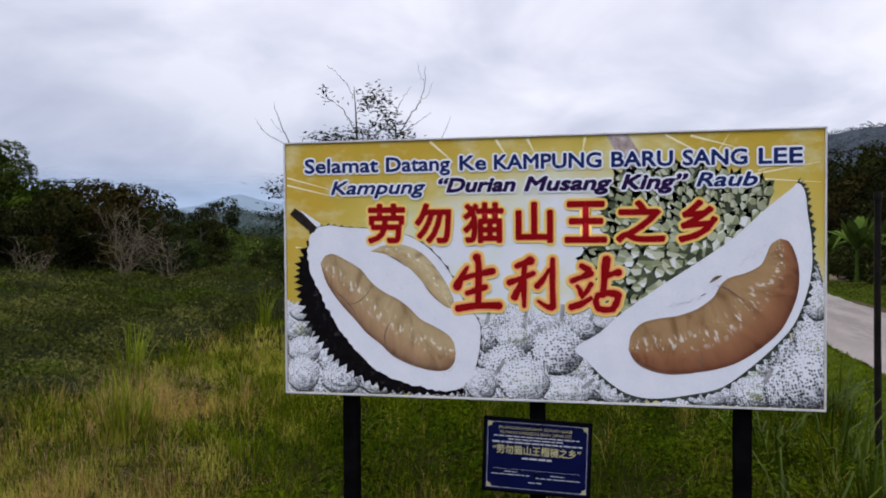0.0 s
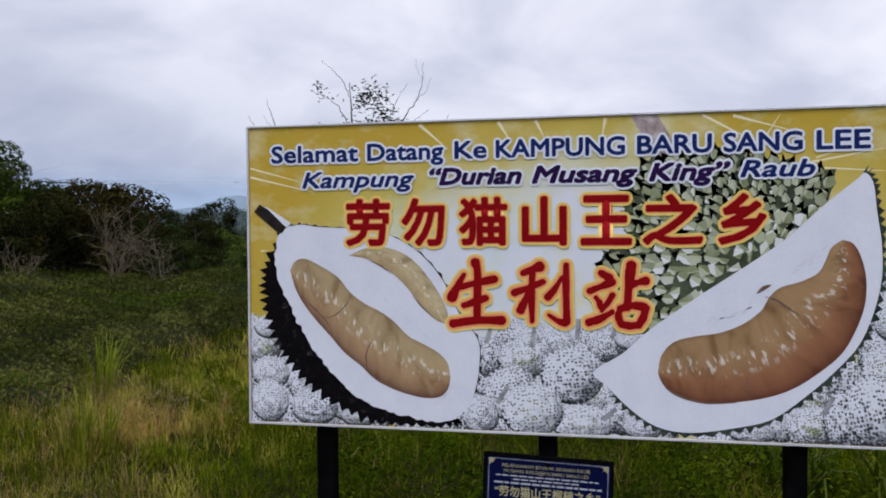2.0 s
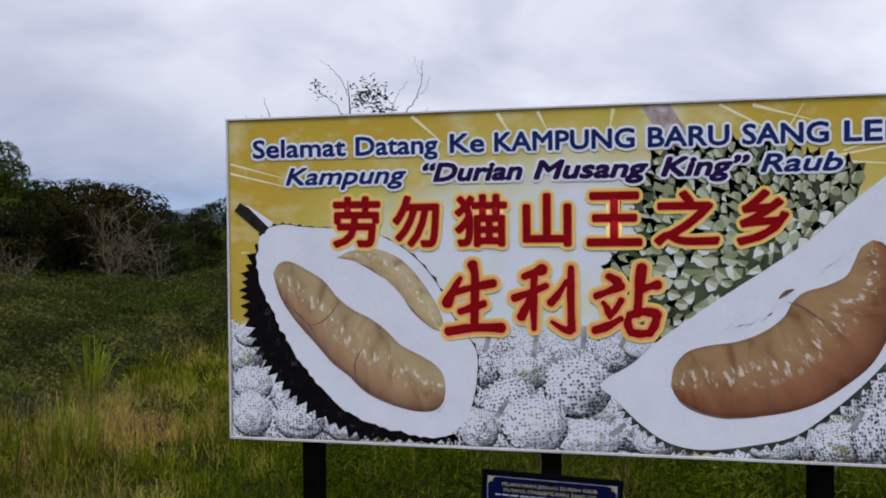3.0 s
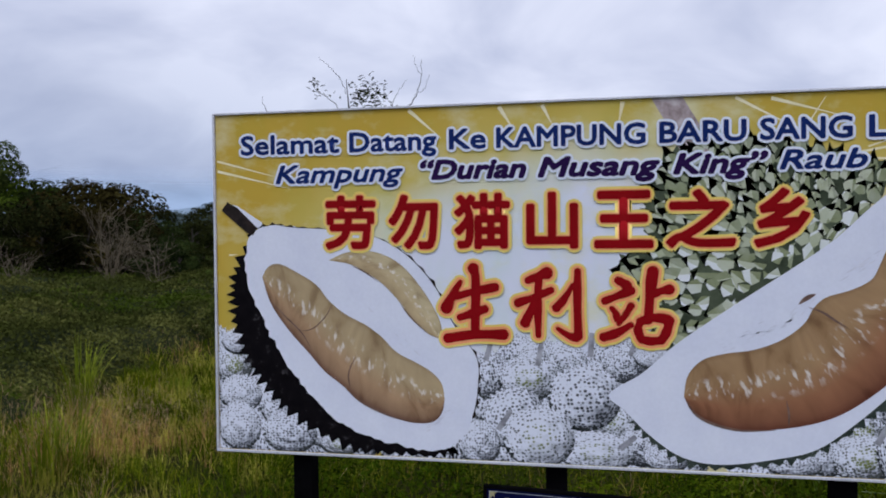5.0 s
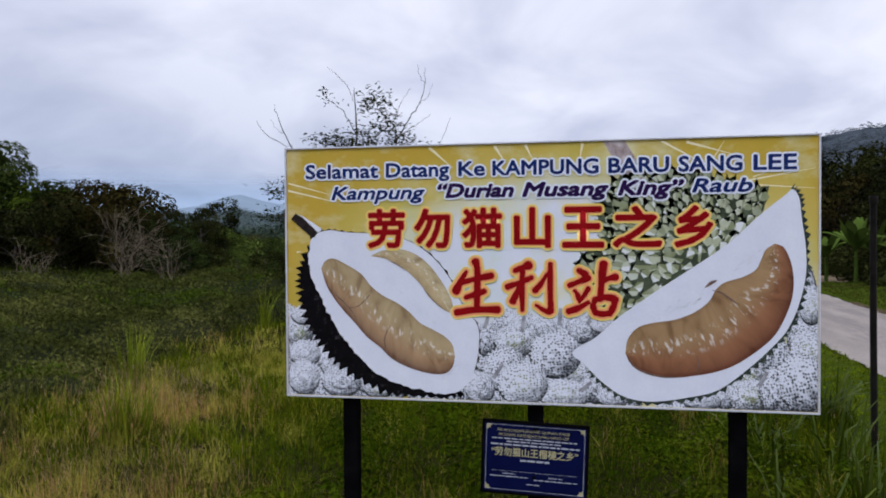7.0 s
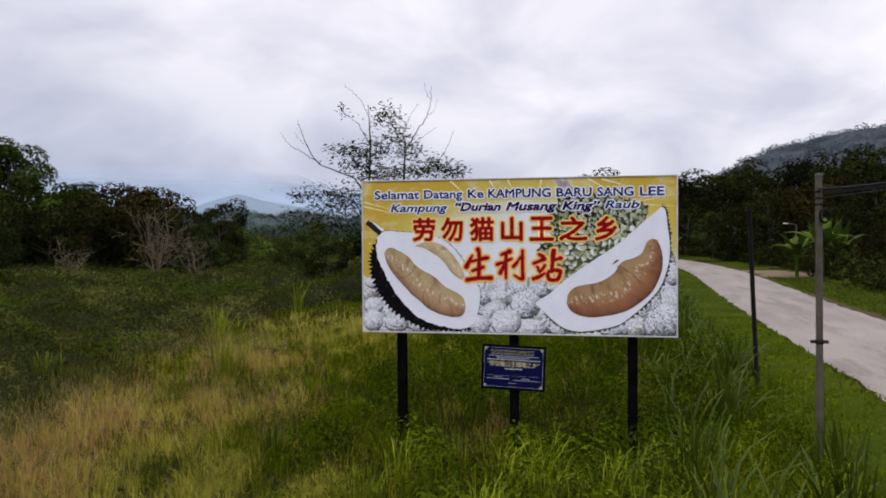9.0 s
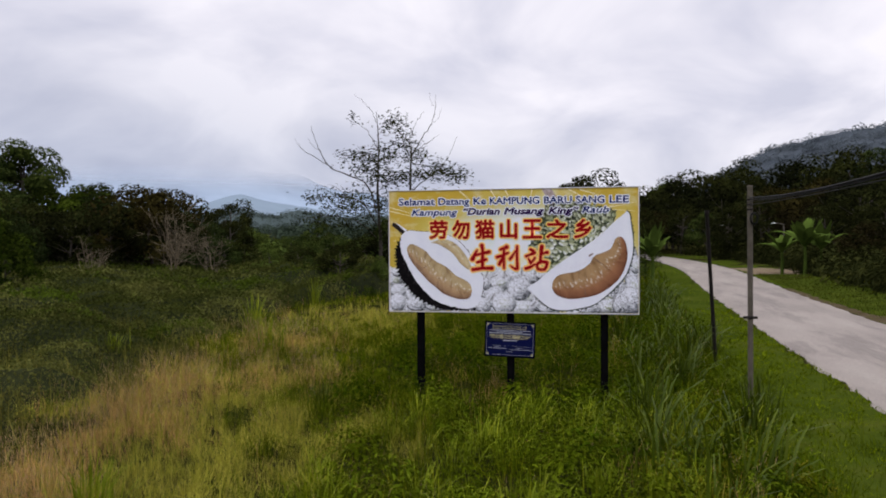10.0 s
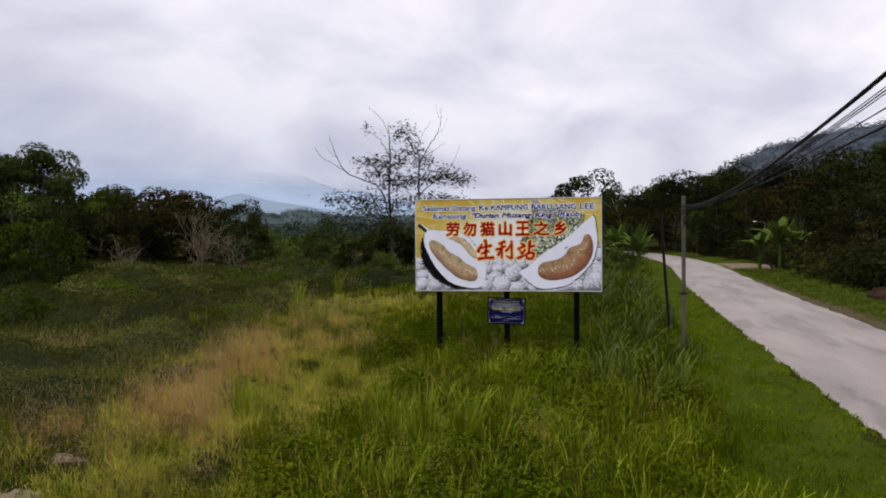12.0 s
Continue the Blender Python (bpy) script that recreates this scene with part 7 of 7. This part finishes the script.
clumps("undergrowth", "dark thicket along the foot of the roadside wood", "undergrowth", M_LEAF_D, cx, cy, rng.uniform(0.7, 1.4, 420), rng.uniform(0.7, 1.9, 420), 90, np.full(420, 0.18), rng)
cx, cy = rng.uniform(-75, 2, 420), rng.uniform(56, 150, 420)
clumps("undergrowth", "green thickets on the far ground before the valley", "undergrowth", M_LEAF, cx, cy, rng.uniform(1.6, 3.4, 420), rng.uniform(1.0, 2.4, 420), 44, np.full(420, 0.55), rng)
cx, cy = rng.uniform(-330, 40, 520), rng.uniform(150, 560, 520)
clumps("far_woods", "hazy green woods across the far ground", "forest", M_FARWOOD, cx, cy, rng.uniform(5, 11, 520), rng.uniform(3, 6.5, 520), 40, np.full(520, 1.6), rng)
# undergrowth under the woods
cx, cy = rng.uniform(-60, 4, 900), rng.uniform(40, 58, 900)
clumps("undergrowth", "dark undergrowth below the trees", "undergrowth", M_LEAF, cx, cy, rng.uniform(0.8, 1.8, 900), rng.uniform(0.8, 2.0, 900), 34, np.full(900, 0.40), rng)
cx, cy = rng.uniform(11.5, 44, 900), rng.uniform(16, 80, 900)
keep = cx > road_left(np.clip(cy, -40, 70)) + ROAD_W + 3.2
cx, cy = cx[keep], cy[keep]
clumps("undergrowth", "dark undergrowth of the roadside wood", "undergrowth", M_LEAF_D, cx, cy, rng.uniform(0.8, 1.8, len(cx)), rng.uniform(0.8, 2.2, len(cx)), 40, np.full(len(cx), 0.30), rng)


def reeds(centres, per, h0, h1, w, spread, r, arch=0.45):
    """Tall arching blades in tufts: four pieces each."""
    n = len(centres) * per
    c = np.repeat(centres, per, 0)
    p = c + np.stack([r.normal(0, spread, n), r.normal(0, spread, n), 0 * c[:, 0]], 1)
    p[:, 2] = land(p[:, 0], p[:, 1]) - 0.03
    th = np.arctan2(p[:, 1] - c[:, 1], p[:, 0] - c[:, 0]) + r.normal(0, 0.6, n)
    H, bend = r.uniform(h0, h1, n), np.abs(r.normal(arch, 0.65 * arch, n))
    d = np.stack([np.cos(th), np.sin(th), 0 * th], 1)
    sd = np.stack([-np.sin(th + 0.5), np.cos(th + 0.5), 0 * th], 1)
    rows = []
    for s in (0.0, 0.35, 0.65, 0.88):
        mid = p + d * (bend * H * s**2.2)[:, None] + np.array([[0, 0, 1.0]]) * (H * (s - 0.35 * bend * s**3))[:, None]
        ww = w * (0.7 + 0.6 * math.sin(math.pi * min(1, s + 0.15))) * (1 - 0.4 * s)
        rows += [mid - sd * ww / 2, mid + sd * ww / 2]
    tip = p + d * (bend * H)[:, None] + np.array([[0, 0, 1.0]]) * (H * (1 - 0.6 * bend))[:, None]
    v = np.stack(rows + [tip], 1).reshape(-1, 3)
    i = np.arange(n)[:, None] * 9
    q = np.concatenate([i + [[0, 1, 3, 2]], i + [[2, 3, 5, 4]], i + [[4, 5, 7, 6]]])
    return v, q, i + [[6, 7, 8]]


cx, cy = rng.uniform(1.5, 4.4, 250), rng.uniform(-4.5, 22, 250)
keep = (verge_mask(cx, cy) < 0.3) & (wave(cx, cy, 2.2, 51) > -0.1) & (np.hypot(cx - 3.36, cy) > 0.2)
c = np.stack([cx[keep], cy[keep], 0 * cx[keep]], 1)
tagged(put("tall_grass", fast_mesh("tall_grass", *reeds(c, 12, 0.40, 1.05, 0.028, 0.12, rng)), M_REED), "tall arching green grass beside the posts", "grass", kind="stuff")
cx, cy = rng.uniform(-1.6, 3.4, 420), rng.uniform(-8.8, -0.5, 420)
keep = (verge_mask(cx, cy) < 0.3) & (wave(cx, cy, 1.3, 55) > 0.05) & (dry_mask(cx, cy) < 0.5)
c = np.stack([cx[keep], cy[keep], 0 * cx[keep]], 1)
tagged(put("upright_grass", fast_mesh("upright_grass", *reeds(c, 18, 0.25, 0.58, 0.010, 0.10, rng, 0.4)), M_FRESH), "fine upright bright green grass in the near field", "grass", kind="stuff")
for x, y, h, k in ((-6.3, 4.9, 1.3, 70), (-5.0, 2.6, 0.95, 46), (-4.85, 2.75, 0.85, 40), (-7.7, 1.8, 0.8, 70), (-6.1, 6.9, 0.6, 36), (-8.0, 13.5, 1.3, 40), (-10.2, 3.5, 0.6, 30), (-0.25, -6.6, 0.95, 90), (0.15, -6.2, 0.9, 70), (-0.7, -6.2, 0.8, 70), (0.5, -5.2, 0.7, 60), (1.9, -5.0, 0.5, 50), (-3.0, -5.4, 0.6, 60), (-3.3, -5.0, 0.6, 50), (-2.5, -5.6, 0.55, 50),
                   (1.2, -4.4, 0.6, 60), (1.7, -4.3, 0.55, 50), (0.7, -4.6, 0.55, 50), (2.4, -6.3, 0.5, 36), (2.9, -2.2, 0.9, 60), (1.75, -1.6, 0.95, 46), (2.5, 1.2, 1.1, 60), (-2.6, -1.0, 0.5, 30), (3.4, -0.3, 0.7, 50)):
    v, q, t_ = reeds(np.array([[0.0, 0.0, 0.0]]), k, 0.55 * h, 1.1 * h, 0.016, 0.085, rng, 0.24)
    v = v - (0, 0, float(land(0, 0)))
    ob = put("grass_tuft", fast_mesh("grass_tuft", v, q, t_), M_FRESH if y < -3 or x < -4 else M_REED)
    ob.matrix_world = pose(x, y, float(land(x, y)) - 0.01)
    tagged(ob, "upright tuft of tall green grass in the field", "grass tuft", "grass tufts")
